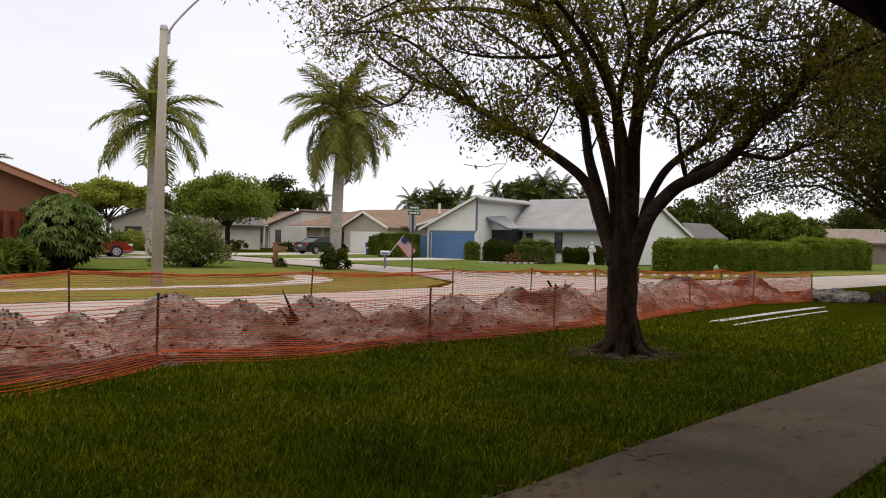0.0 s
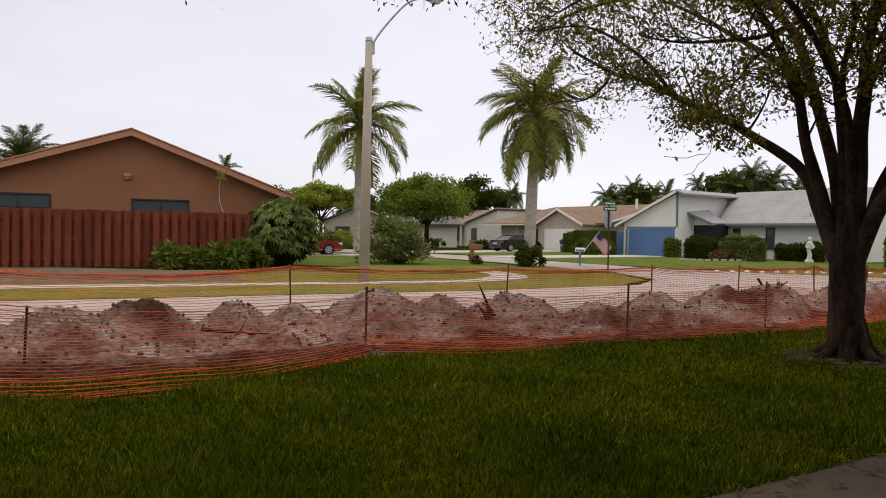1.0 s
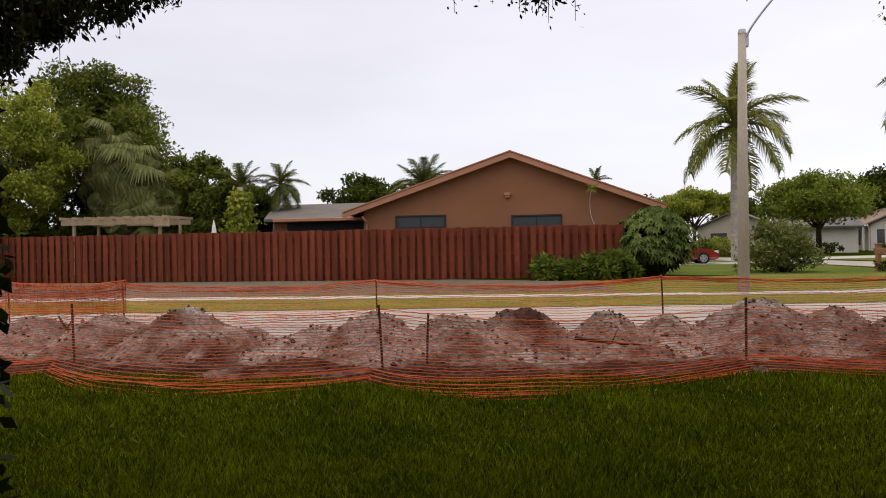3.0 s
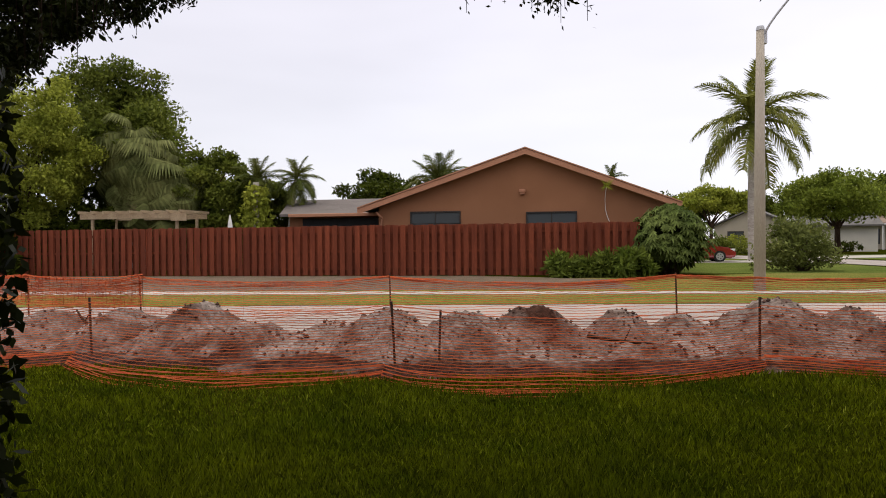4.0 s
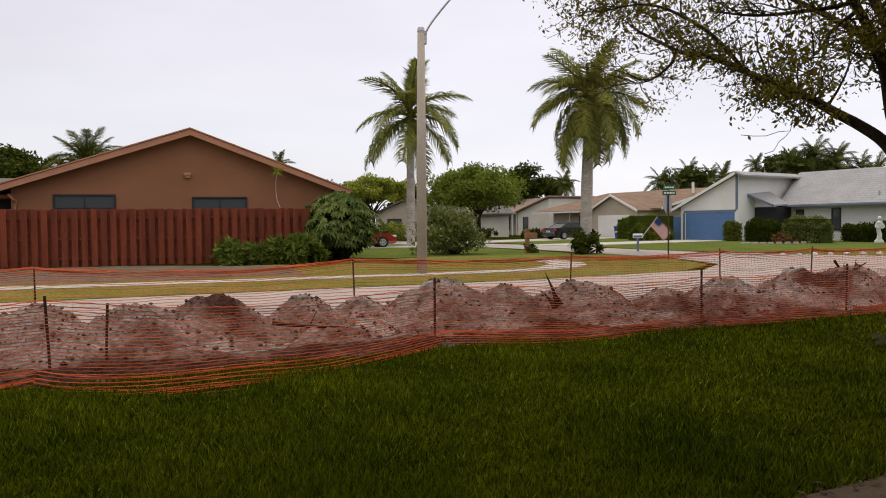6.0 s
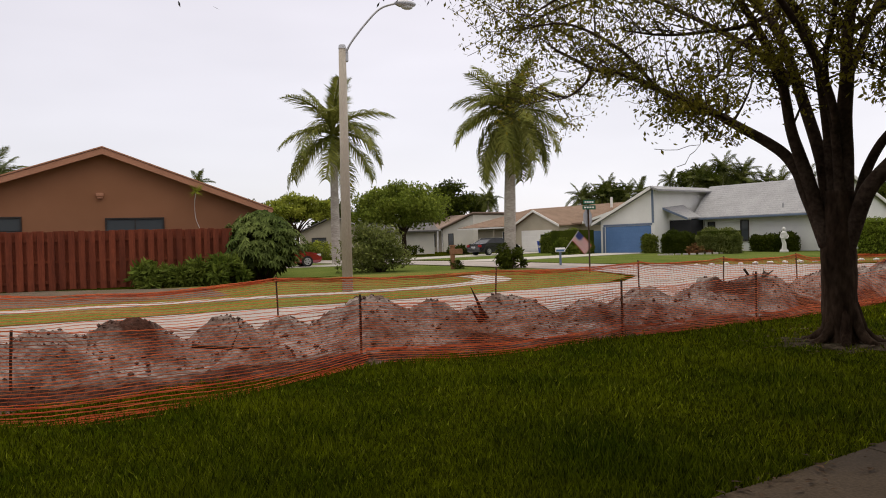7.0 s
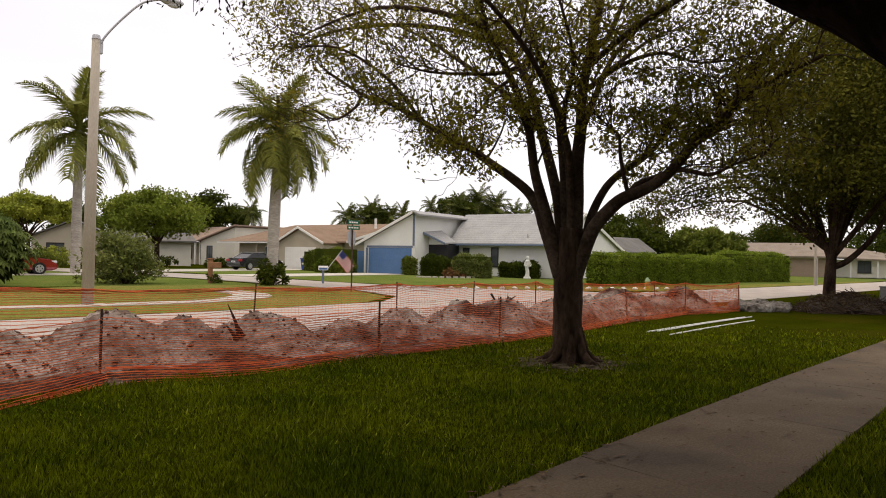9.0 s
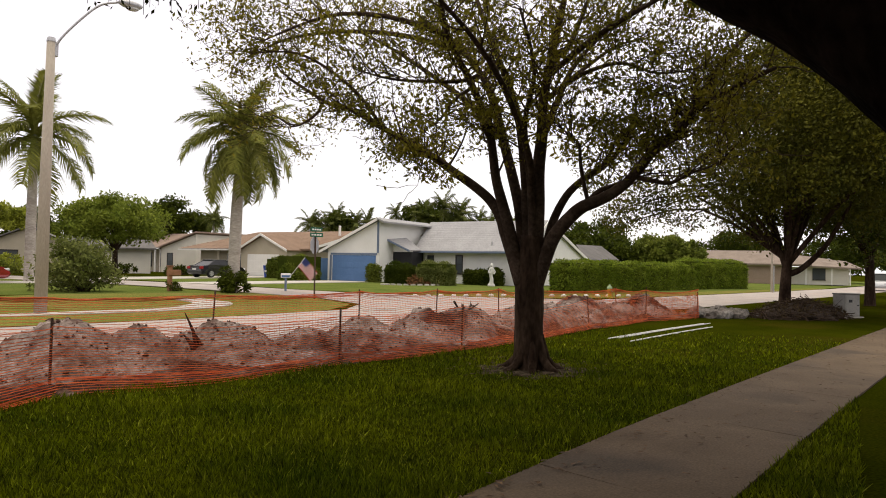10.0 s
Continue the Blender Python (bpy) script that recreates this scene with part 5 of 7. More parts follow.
def whorl_bush(label, base, radii, count, size, material, seed, name):
    """A bush of drooping leaf whorls, seven long leaflets round each stalk end."""
    rng, nr = random.Random(seed), np.random.default_rng(seed)
    root = thing(name, pose(*base), label, "bush")
    V, F, bm = [], [], bmesh.new()
    for k in range(count):
        a, e = rng.uniform(0, 6.283), rng.uniform(-0.55, 1.0)
        q = math.sqrt(1 - e * e * 0.98) * rng.uniform(0.72, 1.04)
        lump = 1 + 0.16 * math.sin(3 * a + seed) * math.cos(4 * e)
        c = Vector((math.cos(a) * q * radii[0] * lump, math.sin(a) * q * radii[1] * lump, radii[2] * (0.5 + 0.5 * e * rng.uniform(0.9, 1.0))))
        out = (Vector((c.x, c.y, 0)).normalized() * 0.7 + Vector((0, 0, 0.75))).normalized()
        s1 = out.cross(Vector((0.2, 0.1, 1))).normalized()
        s2 = out.cross(s1)
        for j in range(7):
            b = 6.283 * j / 7 + k
            d = (s1 * math.cos(b) + s2 * math.sin(b)) * 0.8 + out * 0.1 + Vector((0, 0, -0.55))
            ln = size * rng.uniform(0.8, 1.2)
            wd = d.cross(out).normalized() * ln * 0.16
            m = c + d * ln * 0.5 + out * ln * 0.1
            n0 = len(V)
            V.extend([tuple(c), tuple(m + wd), tuple(c + d * ln), tuple(m - wd)])
            F.append((n0, n0 + 1, n0 + 2, n0 + 3))
        if k % 6 == 0:
            tube(bm, [(c.x * 0.15, c.y * 0.15, -0.05), (c.x * 0.5, c.y * 0.5, c.z * 0.6), tuple(c)], [0.03, 0.02, 0.01], 4, cap=False)
    part("stems", bm, M_LIMB, root)
    part("foliage", raw("foliage", V, F, material), None, root)
    # filling leaves in a darker colour stand for the shaded inside of the bush
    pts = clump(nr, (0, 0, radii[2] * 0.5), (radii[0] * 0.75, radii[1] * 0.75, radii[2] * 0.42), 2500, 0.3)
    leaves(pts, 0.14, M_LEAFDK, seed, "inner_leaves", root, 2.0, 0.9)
    return root


# hedges before the white house and along the street
hedge("long clipped green hedge beside the street", (43.0, 28.0, 0.14), (17.0, 1.3, 1.92), 3, 46000, 0.06, M_HEDGE, 1)
hedge("taller clipped green hedge at the corner", (56.4, 29.2, 0.2), (9.2, 1.8, 2.25), -2, 26000, 0.065, M_HEDGE, 2)
hedge("rounded clipped bush in the flower bed", (32.5, 39.9, 0.3), (2.1, 1.3, 1.45), -73, 9000, 0.055, M_LEAFDK, 3, 0.4, "clipped_bush", "bush")
hedge("rounded clipped bush with reddish plants before it", (33.4, 37.1, 0.3), (2.5, 1.6, 1.55), -73, 11000, 0.055, M_LEAFPALE, 4, 0.4, "clipped_bush", "bush")
hedge("narrow clipped bush beside the garage door", (32.1, 42.55, 0.3), (0.9, 0.8, 1.4), -73, 2500, 0.07, M_LEAFMID, 5, 0.25, "clipped_bush", "bush")
hedge("low dark hedge under the white wall", (37.3, 36.4, 0.3), (2.9, 0.8, 1.05), -73, 7000, 0.08, M_LEAFDK, 6)
hedge("dark clipped bush before the beige house", (31.0, 54.0, 0.3), (1.8, 1.8, 1.75), -73, 6000, 0.06, M_LEAFMID, 7, 0.35, "clipped_bush", "bush")
hedge("large ball-shaped clipped green bush", (29.2, 48.0, 0.3), (2.5, 2.5, 1.95), -73, 9000, 0.06, M_LEAFBRIGHT, 8, 0.7, "clipped_bush", "bush")
bush("low reddish flowering plants in a bed", (31.9, 37.2, 0.28), (1.5, 0.8, 0.6), 12, 90, 0.09, leafmat("reddish_leaf", (0.16, 0.05, 0.03), (0.12, 0.12, 0.03)), 9, "flower_bed_plants")

# planting by the wooden fence
M_UMBRELLA = leafmat("umbrella_leaf", (0.07, 0.105, 0.022), (0.175, 0.215, 0.06), 0.25, 0.45)
M_FERN = leafmat("fern_leaf", (0.08, 0.115, 0.016), (0.16, 0.195, 0.035))
whorl_bush("big drooping schefflera bush by the fence corner", (3.95, 30.6, 0.2), (1.55, 1.4, 2.9), 820, 0.27, M_UMBRELLA, 21, "umbrella_bush")
bush("dark broad-leaved shrub leaning over the wooden fence", (-26.8, 29.0, 0.2), (1.7, 0.9, 3.2), 46, 150, 0.15, M_LEAFDK, 27, "shrub", 0.6)
bush("low ferns spilling along the wooden fence", (-0.1, 29.0, 0.18), (1.3, 0.7, 0.78), 22, 130, 0.10, M_FERN, 22, "fern", 0.2, 3.2)
bush("low ferns below the schefflera bush", (1.9, 28.9, 0.18), (1.4, 0.8, 0.9), 24, 130, 0.10, M_FERN, 23, "fern", 0.2, 3.2)
bush("loose pale green shrub on the corner lawn", (9.5, 32.9, 0.2), (2.0, 1.5, 2.15), 52, 120, 0.08, M_LEAFPALE, 24, "shrub")
bush("tuft of green leaves at the palm foot", (15.3, 30.6, 0.17), (0.95, 0.7, 1.15), 20, 90, 0.10, M_LEAFDK, 25, "palm_underplanting")
bush("small reddish shrub at the letterbox post", (13.2, 32.5, 0.22), (0.42, 0.42, 0.5), 8, 80, 0.05, M_LEAFDK, 26, "shrub")
for i, (x, y, rx, rz, m) in enumerate(((10.2, 53, 1.2, 1.4, M_LEAFMID), (7.2, 48.5, 1.5, 1.9, M_LEAFDK), (13.5, 66, 1.3, 1.5, M_LEAFLT), (22.5, 69, 3.0, 0.9, M_LEAFDK), (27.5, 66, 1.6, 0.8, M_LEAFDK))):
    bush("garden shrub before the far houses", (x, y, 0.3), (rx, rx * 0.8, rz), 16, 100, 0.11, m, 30 + i, "shrub")

# trees among the houses
leafy_tree("spreading_tree", "round spreading dark green tree before the cream house", (20.5, 62.5, 0.3), 4.2, (0, 0, 4.4), (4.4, 4.0, 1.9), 60, 420, 0.14, M_LEAFBRIGHT, 41, 0.3, 0.5, low=0.35)
leafy_tree("flat_topped_tree", "flat-topped feathery tree beyond the brown house", (10.3, 58.8, 0.3), 4.2, (0, 0, 4.3), (2.9, 2.6, 1.0), 40, 260, 0.12, M_LEAFLT, 42, 0.18, 0.6, flat=True)
for i, (x, y, z, rr, hz) in enumerate(((34, 88, 6.2, 4.0, 2.4), (40, 92, 5.5, 3.5, 2.2), (13, 95, 5.0, 4.5, 2.0), (22, 98, 5.2, 4.5, 2.0), (8, 80, 3.4, 3.0, 1.6))):
    leafy_tree("background_tree", "dark round tree behind the far houses", (x, y, 0.3), z, (0, 0, z), (rr, rr, hz), 34, 300, 0.2, M_LEAFDK, 50 + i, 0.2, 0.5, group="background trees")
for i, (x, y, h, L) in enumerate(((50.3, 80.4, 6.3, 2.6), (53.0, 78.6, 7.2, 2.6), (56.3, 76.4, 6.8, 2.4), (59.2, 74.2, 8.0, 1.9), (62.0, 71.6, 8.0, 2.6), (63.9, 70.2, 9.0, 2.8), (65.6, 68.6, 8.4, 2.6), (67.2, 66.8, 7.2, 2.4), (61.0, 70.5, 7.4, 2.8), (64.6, 68.0, 7.6, 2.8), (51.8, 78.0, 6.2, 2.6), (54.6, 76.5, 6.4, 2.6), (40.0, 86.5, 6.6, 2.2))):
    palm("distant palm rising behind the roofs", (x, y, 0.3), h, 0.13, L, 17, 60 + i, False, group="far palms", low=0.3)
leafy_tree("background_tree", "dense dark tree behind the palms", (63.0, 72.0, 0.3), 8.0, (0, 0, 7.7), (4.2, 3.8, 1.7), 34, 150, 0.2, M_LEAFDK, 71, 0.2, 0.5, group="background trees")
leafy_tree("background_tree", "dense dark tree behind the palms", (53.6, 80.0, 0.3), 7.0, (0, 0, 6.4), (3.8, 3.4, 1.4), 28, 150, 0.2, M_LEAFDK, 72, 0.2, 0.5, group="background trees")
# the dark belt behind the hedge
for i, (x, y, z, rr, hz, m) in enumerate(((57, 49, 4.2, 3.6, 2.6, M_LEAFDK), (60, 46, 4.0, 3.2, 2.6, M_LEAFDK), (63.5, 44.0, 4.2, 3.4, 2.6, M_LEAFDK), (66.5, 40.5, 4.2, 3.2, 2.4, M_LEAFMID), (65.2, 37.0, 4.0, 2.6, 2.2, M_LEAFMID), (72.0, 52, 6.6, 4.0, 3.0, M_LEAFDK), (98.0, 47, 6.0, 5.0, 3.2, M_LEAFDK), (110.0, 52, 5.0, 5.0, 2.6, M_LEAFDK), (112, 40, 5.4, 4.6, 3.0, M_LEAFDK), (108, 34, 5.4, 4.0, 3.2, M_LEAFDK))):
    leafy_tree("background_tree", "dark leafy tree behind the hedge", (x, y, 0.2), z * 0.78, (0, 0, (z - 0.3) * 0.78), (rr, rr, hz * 0.78), 40, 300, 0.19, m, 80 + i, 0.2, 0.4, group="hedge-back trees")
palm("small palm behind the grey roof", (52.5, 50.5, 0.3), 5.4, 0.12, 2.2, 15, 95, False, group="far palms")
palm("small palm behind the grey roof", (55.5, 50.0, 0.3), 5.6, 0.12, 2.2, 15, 96, False, group="far palms")

# olive leaf colour lowered to carry the shade inside the street tree's crown
M_OLIVE = leafmat("shaded_olive_leaf", (0.04, 0.046, 0.005), (0.122, 0.113, 0.013), 0.18)
# shade trees further along the footpath
leafy_tree("street_tree", "dark leafy street tree standing in cut brush", (27.7, 11.3, 0), 5.6, (0.9, -1.6, 7.0), (5.8, 5.6, 4.6), 290, 520, 0.07, M_OLIVE, 101, 0.26, 0.36, low=0.1, group="street trees",
           limb=[(0, 0, 1.5), (0.2, -0.52, 1.75), (0.48, -1.18, 2.5), (0.66, -1.6, 3.3), (0.9, -2.1, 4.4)],
           sprays=[(-2.1, 5.1, 4.4), (-2.4, 5.8, 4.0), (-1.8, 4.4, 4.0), (-2.5, 6.2, 4.8), (-2.2, 5.4, 3.5), (-1.6, 3.6, 4.4), (-1.4, 3.4, 3.6), (-1.9, 4.6, 4.9)])
leafy_tree("street_tree", "dark leafy street tree by the footpath", (41.0, 12.6, 0), 5.4, (0, 0, 6.6), (5.2, 5.0, 4.2), 120, 300, 0.11, M_LEAFDK, 102, 0.3, 0.44, low=0.1, group="street trees")
leafy_tree("street_tree", "distant leafy street tree", (58, 15.0, 0), 4.6, (0, 0, 5.2), (4.6, 4.4, 2.8), 50, 260, 0.14, M_LEAFMID, 103, 0.25, 0.4, group="street trees")
leafy_tree("street_tree", "distant leafy street tree", (78, 17.5, 0.05), 4.6, (0, 0, 5.2), (4.6, 4.4, 3.0), 50, 240, 0.16, M_LEAFMID, 104, 0.25, 0.4, group="street trees")

# garden behind the wooden fence
for i, (x, y, rx, rz, m) in enumerate(((-33.5, 35, 2.4, 4.2, M_LEAFDK), (-28.2, 38.0, 2.8, 5.4, M_LEAFDK), (-29.8, 35.5, 2.2, 3.6, M_LEAFMID), (-26.0, 36, 2.2, 3.6, M_LEAFDK), (-22.6, 36.6, 2.2, 3.4, M_LEAFDK), (-19.6, 36.8, 2.0, 4.6, M_LEAFMID), (-17.4, 36.6, 1.6, 4.0, M_LEAFDK), (-27.9, 34.4, 1.8, 3.2, M_LEAFDK), (-24.9, 35.0, 1.8, 3.4, M_LEAFDK), (-26.4, 34.6, 1.5, 3.6, M_LEAFDK), (-31.0, 33.6, 1.8, 3.6, M_LEAFMID), (-15.2, 38.6, 1.7, 3.3, M_LEAFMID))):
    bush("dense garden shrubbery behind the wooden fence", (x, y, 0.2), (rx, 1.2, rz), 40, 170, 0.12, m, 130 + i, "garden_shrub", 0.3)
leafy_tree("garden_tree", "pale green leafy garden tree behind the fence", (-28.7, 33.5, 0.2), 5.8, (0, 0, 6.4), (3.9, 3.0, 4.2), 95, 480, 0.10, M_LEAFLT, 111, 0.2, 0.3)
leafy_tree("garden_tree", "tall dark green garden tree", (-26.9, 38.5, 0.2), 8.0, (0, 0, 8.2), (4.3, 4.0, 4.0), 95, 480, 0.12, M_LEAFMID, 112, 0.25, 0.5)
leafy_tree("garden_tree", "dark garden tree at the plot edge", (-34.5, 34.0, 0.2), 7.0, (0, 0, 7.0), (4.4, 4.0, 5.0), 80, 400, 0.12, M_LEAFDK, 113, 0.25, 0.4)
leafy_tree("garden_tree", "dense green garden tree behind the fence", (-19.7, 37.2, 0.2), 4.4, (0, 0, 3.9), (2.7, 1.9, 2.6), 130, 340, 0.11, M_LEAFMID, 114, 0.16, 0.4)
leafy_tree("garden_tree", "low green shrubbery behind the fence", (-17.2, 37.6, 0.2), 3.6, (0, 0, 3.2), (1.9, 1.5, 1.9), 60, 300, 0.11, M_LEAFMID, 115, 0.12, 0.4)
leafy_tree("background_tree", "dark flat tree behind the house roof", (-14.0, 52.0, 0.2), 5.0, (0, 0, 4.9), (3.4, 3.0, 1.5), 34, 280, 0.16, M_LEAFDK, 116, 0.2, 0.5)
palm("garden palm with arching fronds behind the fence", (-16.6, 36.2, 0.2), 4.95, 0.14, 1.55, 22, 121, False, low=8, group="garden palms")
palm("leaning garden palm with arching fronds", (-15.3, 36.6, 0.2), 4.95, 0.11, 1.55, 20, 122, False, low=8, lean=(0.75, 0), group="garden palms")
palm("palm top behind the brown roof", (-8.6, 46.0, 0.2), 5.3, 0.16, 2.6, 28, 123, False, group="garden palms")
palm("palm top behind the brown roof", (2.6, 54.0, 0.2), 5.9, 0.16, 1.5, 16, 124, False, group="garden palms")


def fan_palm(x0, y0, hh, seed):
    """A fan palm with a skirt of hanging fans."""
    rng = random.Random(seed)
    root = thing("fan_palm", pose(x0, y0, 0.2), "fan palm with a shaggy skirt of hanging leaves", "palm tree", "garden fan palms")
    part("trunk", tube(bmesh.new(), [(0, 0, -0.1), (0, 0, hh * 0.5), (0, 0, hh)], [0.25, 0.22, 0.2], 9), M_PALMTRUNK, root)
    V, F = [], []
    R = 1.0
    for k in range(30):
        a = math.radians(-118 + 236 * k / 29)
        d = Vector((math.cos(a), math.sin(a), 0))
        n = Vector((-d.y, d.x, 0)) * 0.055
        m = d * R * 0.55 + Vector((0, 0, -0.05))
        e = d * R * 0.78 + Vector((0, 0, -0.55 - 0.25 * rng.random()))
        n0 = len(V)
        V.extend([(0, 0, 0), tuple(m + n), tuple(m - n), tuple(e)])
        F.extend([(n0, n0 + 1, n0 + 2), (n0 + 2, n0 + 1, n0 + 3)])
    fan, dry = raw("fan", V, F, leafmat("fan_leaf", (0.12, 0.14, 0.045), (0.23, 0.24, 0.085))), raw("fan", V, F, M_FRONDDRY)
    for k in range(110):
        f = k / 110
        a = 137.5 * k
        pitch = -40 + 125 * f ** 0.6 + rng.uniform(-22, 22)
        z = hh + 0.3 - 2.9 * f + rng.uniform(-0.8, 0.6)
        out = 1.25 + 0.25 * math.sin(k)
        m = pose(0, 0, z, 0, 0, a) @ pose(0, 0, 0, 0, max(-70, min(pitch, 82)), 0) @ pose(out * (0.75 + 0.45 * f), 0, 0, rng.uniform(-20, 20), 25, 0) @ Matrix.Scale(rng.uniform(1.0, 1.6), 4)
        part("fan", dry if f > 0.9 else fan, None, root, at=m)


fan_palm(-24.6, 36.6, 7.3, 33)
fan_palm(-22.9, 36.0, 6.4, 34)
fan_palm(-21.6, 36.3, 5.2, 35)


M_VINE = mat("dark_glossy_leaf", (0.016, 0.022, 0.004), (0.04, 0.05, 0.009), 0.8, 0.55, 0, 6, fine=0.2, island=0.4, spec=0.12, trans=0.12)


def vine_trunk():
    """The trunk close by on the left, wrapped in climbing leaves."""
    root = thing("vine_covered_trunk", pose(-1.05, 0.95, 0), "dark tree trunk wrapped in climbing vine leaves", "tree")
    part("trunk", tube(bmesh.new(), smooth_line([(0, 0, -0.1), (0.02, 0.02, 1.2), (-0.05, 0, 2.6), (-0.25, 0.1, 5.0)], 4), 0.1, 10), M_BARK, root, smooth=True)
    nr = np.random.default_rng(8)
    z = nr.uniform(0.0, 3.6, 9000)
    a = nr.uniform(0, 6.283, 9000)
    r = 0.115 + 0.075 * nr.uniform(0, 1, 9000) + 0.027 * np.sin(z * 4.1 + a) + 0.04 * np.exp(-((z - 1.0) / 0.35) ** 2)
    leaves(np.stack([np.cos(a) * r - 0.05 * z / 2.6, np.sin(a) * r, z], 1), 0.024, M_VINE, 9, "vine_leaves", root, 1.6, 0.9)


vine_trunk()


def near_tree():
    """The big tree beside the footpath, whose limb arches over the view."""
    base = Vector((2.22, -0.7, 0))
    root = thing("old_shade_tree", Matrix.Translation(base), "massive dark shade tree arching over the footpath", "tree")
    bm = bmesh.new()
    line = smooth_line([Vector(p) - base for p in ((2.25, -0.75, -0.1), (2.22, -0.68, 0.4), (2.18, -0.45, 1.1), (2.117, -0.134, 1.775), (2.054, 0.202, 2.181), (1.984, 0.391, 2.356), (1.914, 0.545, 2.482), (1.872, 0.629, 2.58), (1.746, 0.916, 3.0), (1.5, 1.336, 3.7), (1.2, 1.9, 4.6), (0.8, 2.5, 5.6))], 4)
    tube(bm, line, [0.38 - 0.007 * min(i, 13) if i < 14 else 0.275 - 0.005 * max(0, i - 26) for i in range(len(line))], 18)
    for v in bm.verts:
        v.co += Vector((noise.noise(v.co * 3), noise.noise(v.co * 3 + Vector((4, 0, 0))), noise.noise(v.co * 3 + Vector((0, 7, 0))))) * 0.02
    # bark coloured near black for the trunk's unlit side towards the viewer
    part("trunk", bm, mat("backlit_black_bark", (0.005, 0.003, 0.002), (0.018, 0.011, 0.008), 3.0, 1.0, 0.02, 14, fine=0.5, stretch=(1.4, 1.4, 0.5), spec=0.02), root, "thick leaning dark trunk", smooth=True)
    lb = bmesh.new()
    for pts in ([(1.93, 0.57, 2.55), (3.2, 0.0, 3.7), (5.2, -0.2, 5.0), (7.0, 0.4, 5.9)], [(1.85, 0.66, 2.65), (1.4, -0.6, 4.1), (0.2, -1.8, 5.2), (-1.8, -2.9, 5.8)], [(1.3, 1.7, 4.3), (0.4, 2.0, 5.1), (-1.2, 2.0, 5.6), (-3.4, 2.2, 5.9)]):
        tube(lb, smooth_line([Vector(p) - base for p in pts], 4), [0.17 - 0.01 * i for i in range(13)], 8)
    part("branch_work", lb, M_BARK, root, smooth=True)
    nr = np.random.default_rng(14)
    pts = []
    # crown spread wide above the view so that it shades the near lawn
    for _ in range(430):
        c = (nr.uniform(-8, 12), nr.uniform(-8, 7.3), nr.uniform(4.7, 7.4))
        c = (c[0] - 1.02, c[1] + 0.15, c[2] + max(0, c[1] - 1.8) * 0.35)
        pts.append(clump(nr, c, (0.9, 0.9, 0.4), 170, 0.1))
    # extra unseen clumps, added to deepen the shade on footpath and grass
    for _ in range(150):
        pts.append(clump(nr, (nr.uniform(-2.5, 4.5), nr.uniform(-1.4, 4.6), nr.uniform(4.7, 6.4)), (0.8, 0.8, 0.35), 170, 0.1))
    for _ in range(130):
        pts.append(clump(nr, (nr.uniform(-0.6, 6.4), nr.uniform(-3.2, 4.8), nr.uniform(5.3, 6.8)), (0.9, 0.9, 0.35), 170, 0.1))
    leaves(np.concatenate(pts), 0.085, M_LEAFDK, 15, "crown", root, 1.9, 0.2)
    # sprays that hang into view
    sp, tb = [], bmesh.new()
    rng = random.Random(2)
    for x, y, z, n in SPRAYS:
        sp.extend(Vector(q) - base for q in clump(nr, (x, y, z + 0.2), (0.2, 0.2, 0.12), 80, 0.05))
        for _ in range(n):
            dx, dy = rng.uniform(-0.22, 0.22), rng.uniform(-0.2, 0.2)
            q = Vector((x + dx - base.x, y + dy - base.y, z + rng.uniform(0.0, 0.12)))
            line = [q + Vector((rng.uniform(-0.15, 0.15), rng.uniform(-0.1, 0.1), 0.75)), q + Vector((0, 0, 0.35)), q]
            tube(tb, line, [0.006, 0.004, 0.002], 3, cap=False)
            for f in range(16):
                p = line[1].lerp(q, f / 15) if f > 4 else line[0].lerp(line[1], f / 5)
                sp.append(p + Vector((rng.uniform(-0.05, 0.05), rng.uniform(-0.05, 0.05), rng.uniform(-0.03, 0.03))))
    for cx, cy, cz, cr, cn in ((-3.0, 3.4, 3.1, 0.34, 2600), (-2.75, 3.6, 3.14, 0.34, 2600), (-2.5, 3.8, 3.24, 0.3, 1700), (-3.05, 3.4, 2.82, 0.26, 1500), (-2.72, 3.62, 2.98, 0.16, 500), (-2.44, 3.82, 3.1, 0.14, 300), (-2.26, 3.95, 3.27, 0.2, 500), (-3.3, 3.1, 2.95, 0.5, 2500), (-2.98, 3.44, 2.78, 0.2, 1300), (-2.82, 3.56, 2.94, 0.2, 1300), (-3.06, 3.36, 2.62, 0.16, 700), (-3.1, 3.2, 3.5, 0.8, 3000), (-2.2, 3.9, 3.6, 0.5, 1200)):
        sp.extend(Vector(q) - base for q in clump(nr, (cx, cy, cz), (cr, cr, cr * 0.6), cn, 0.05))
    tagged(part("hanging_twig_spray", tb, M_LIMB, root), kind="stuff")
    leaves(np.array(sp), 0.019, M_VINE, 16, "hanging_leaves", root, 2.1, 0.8)


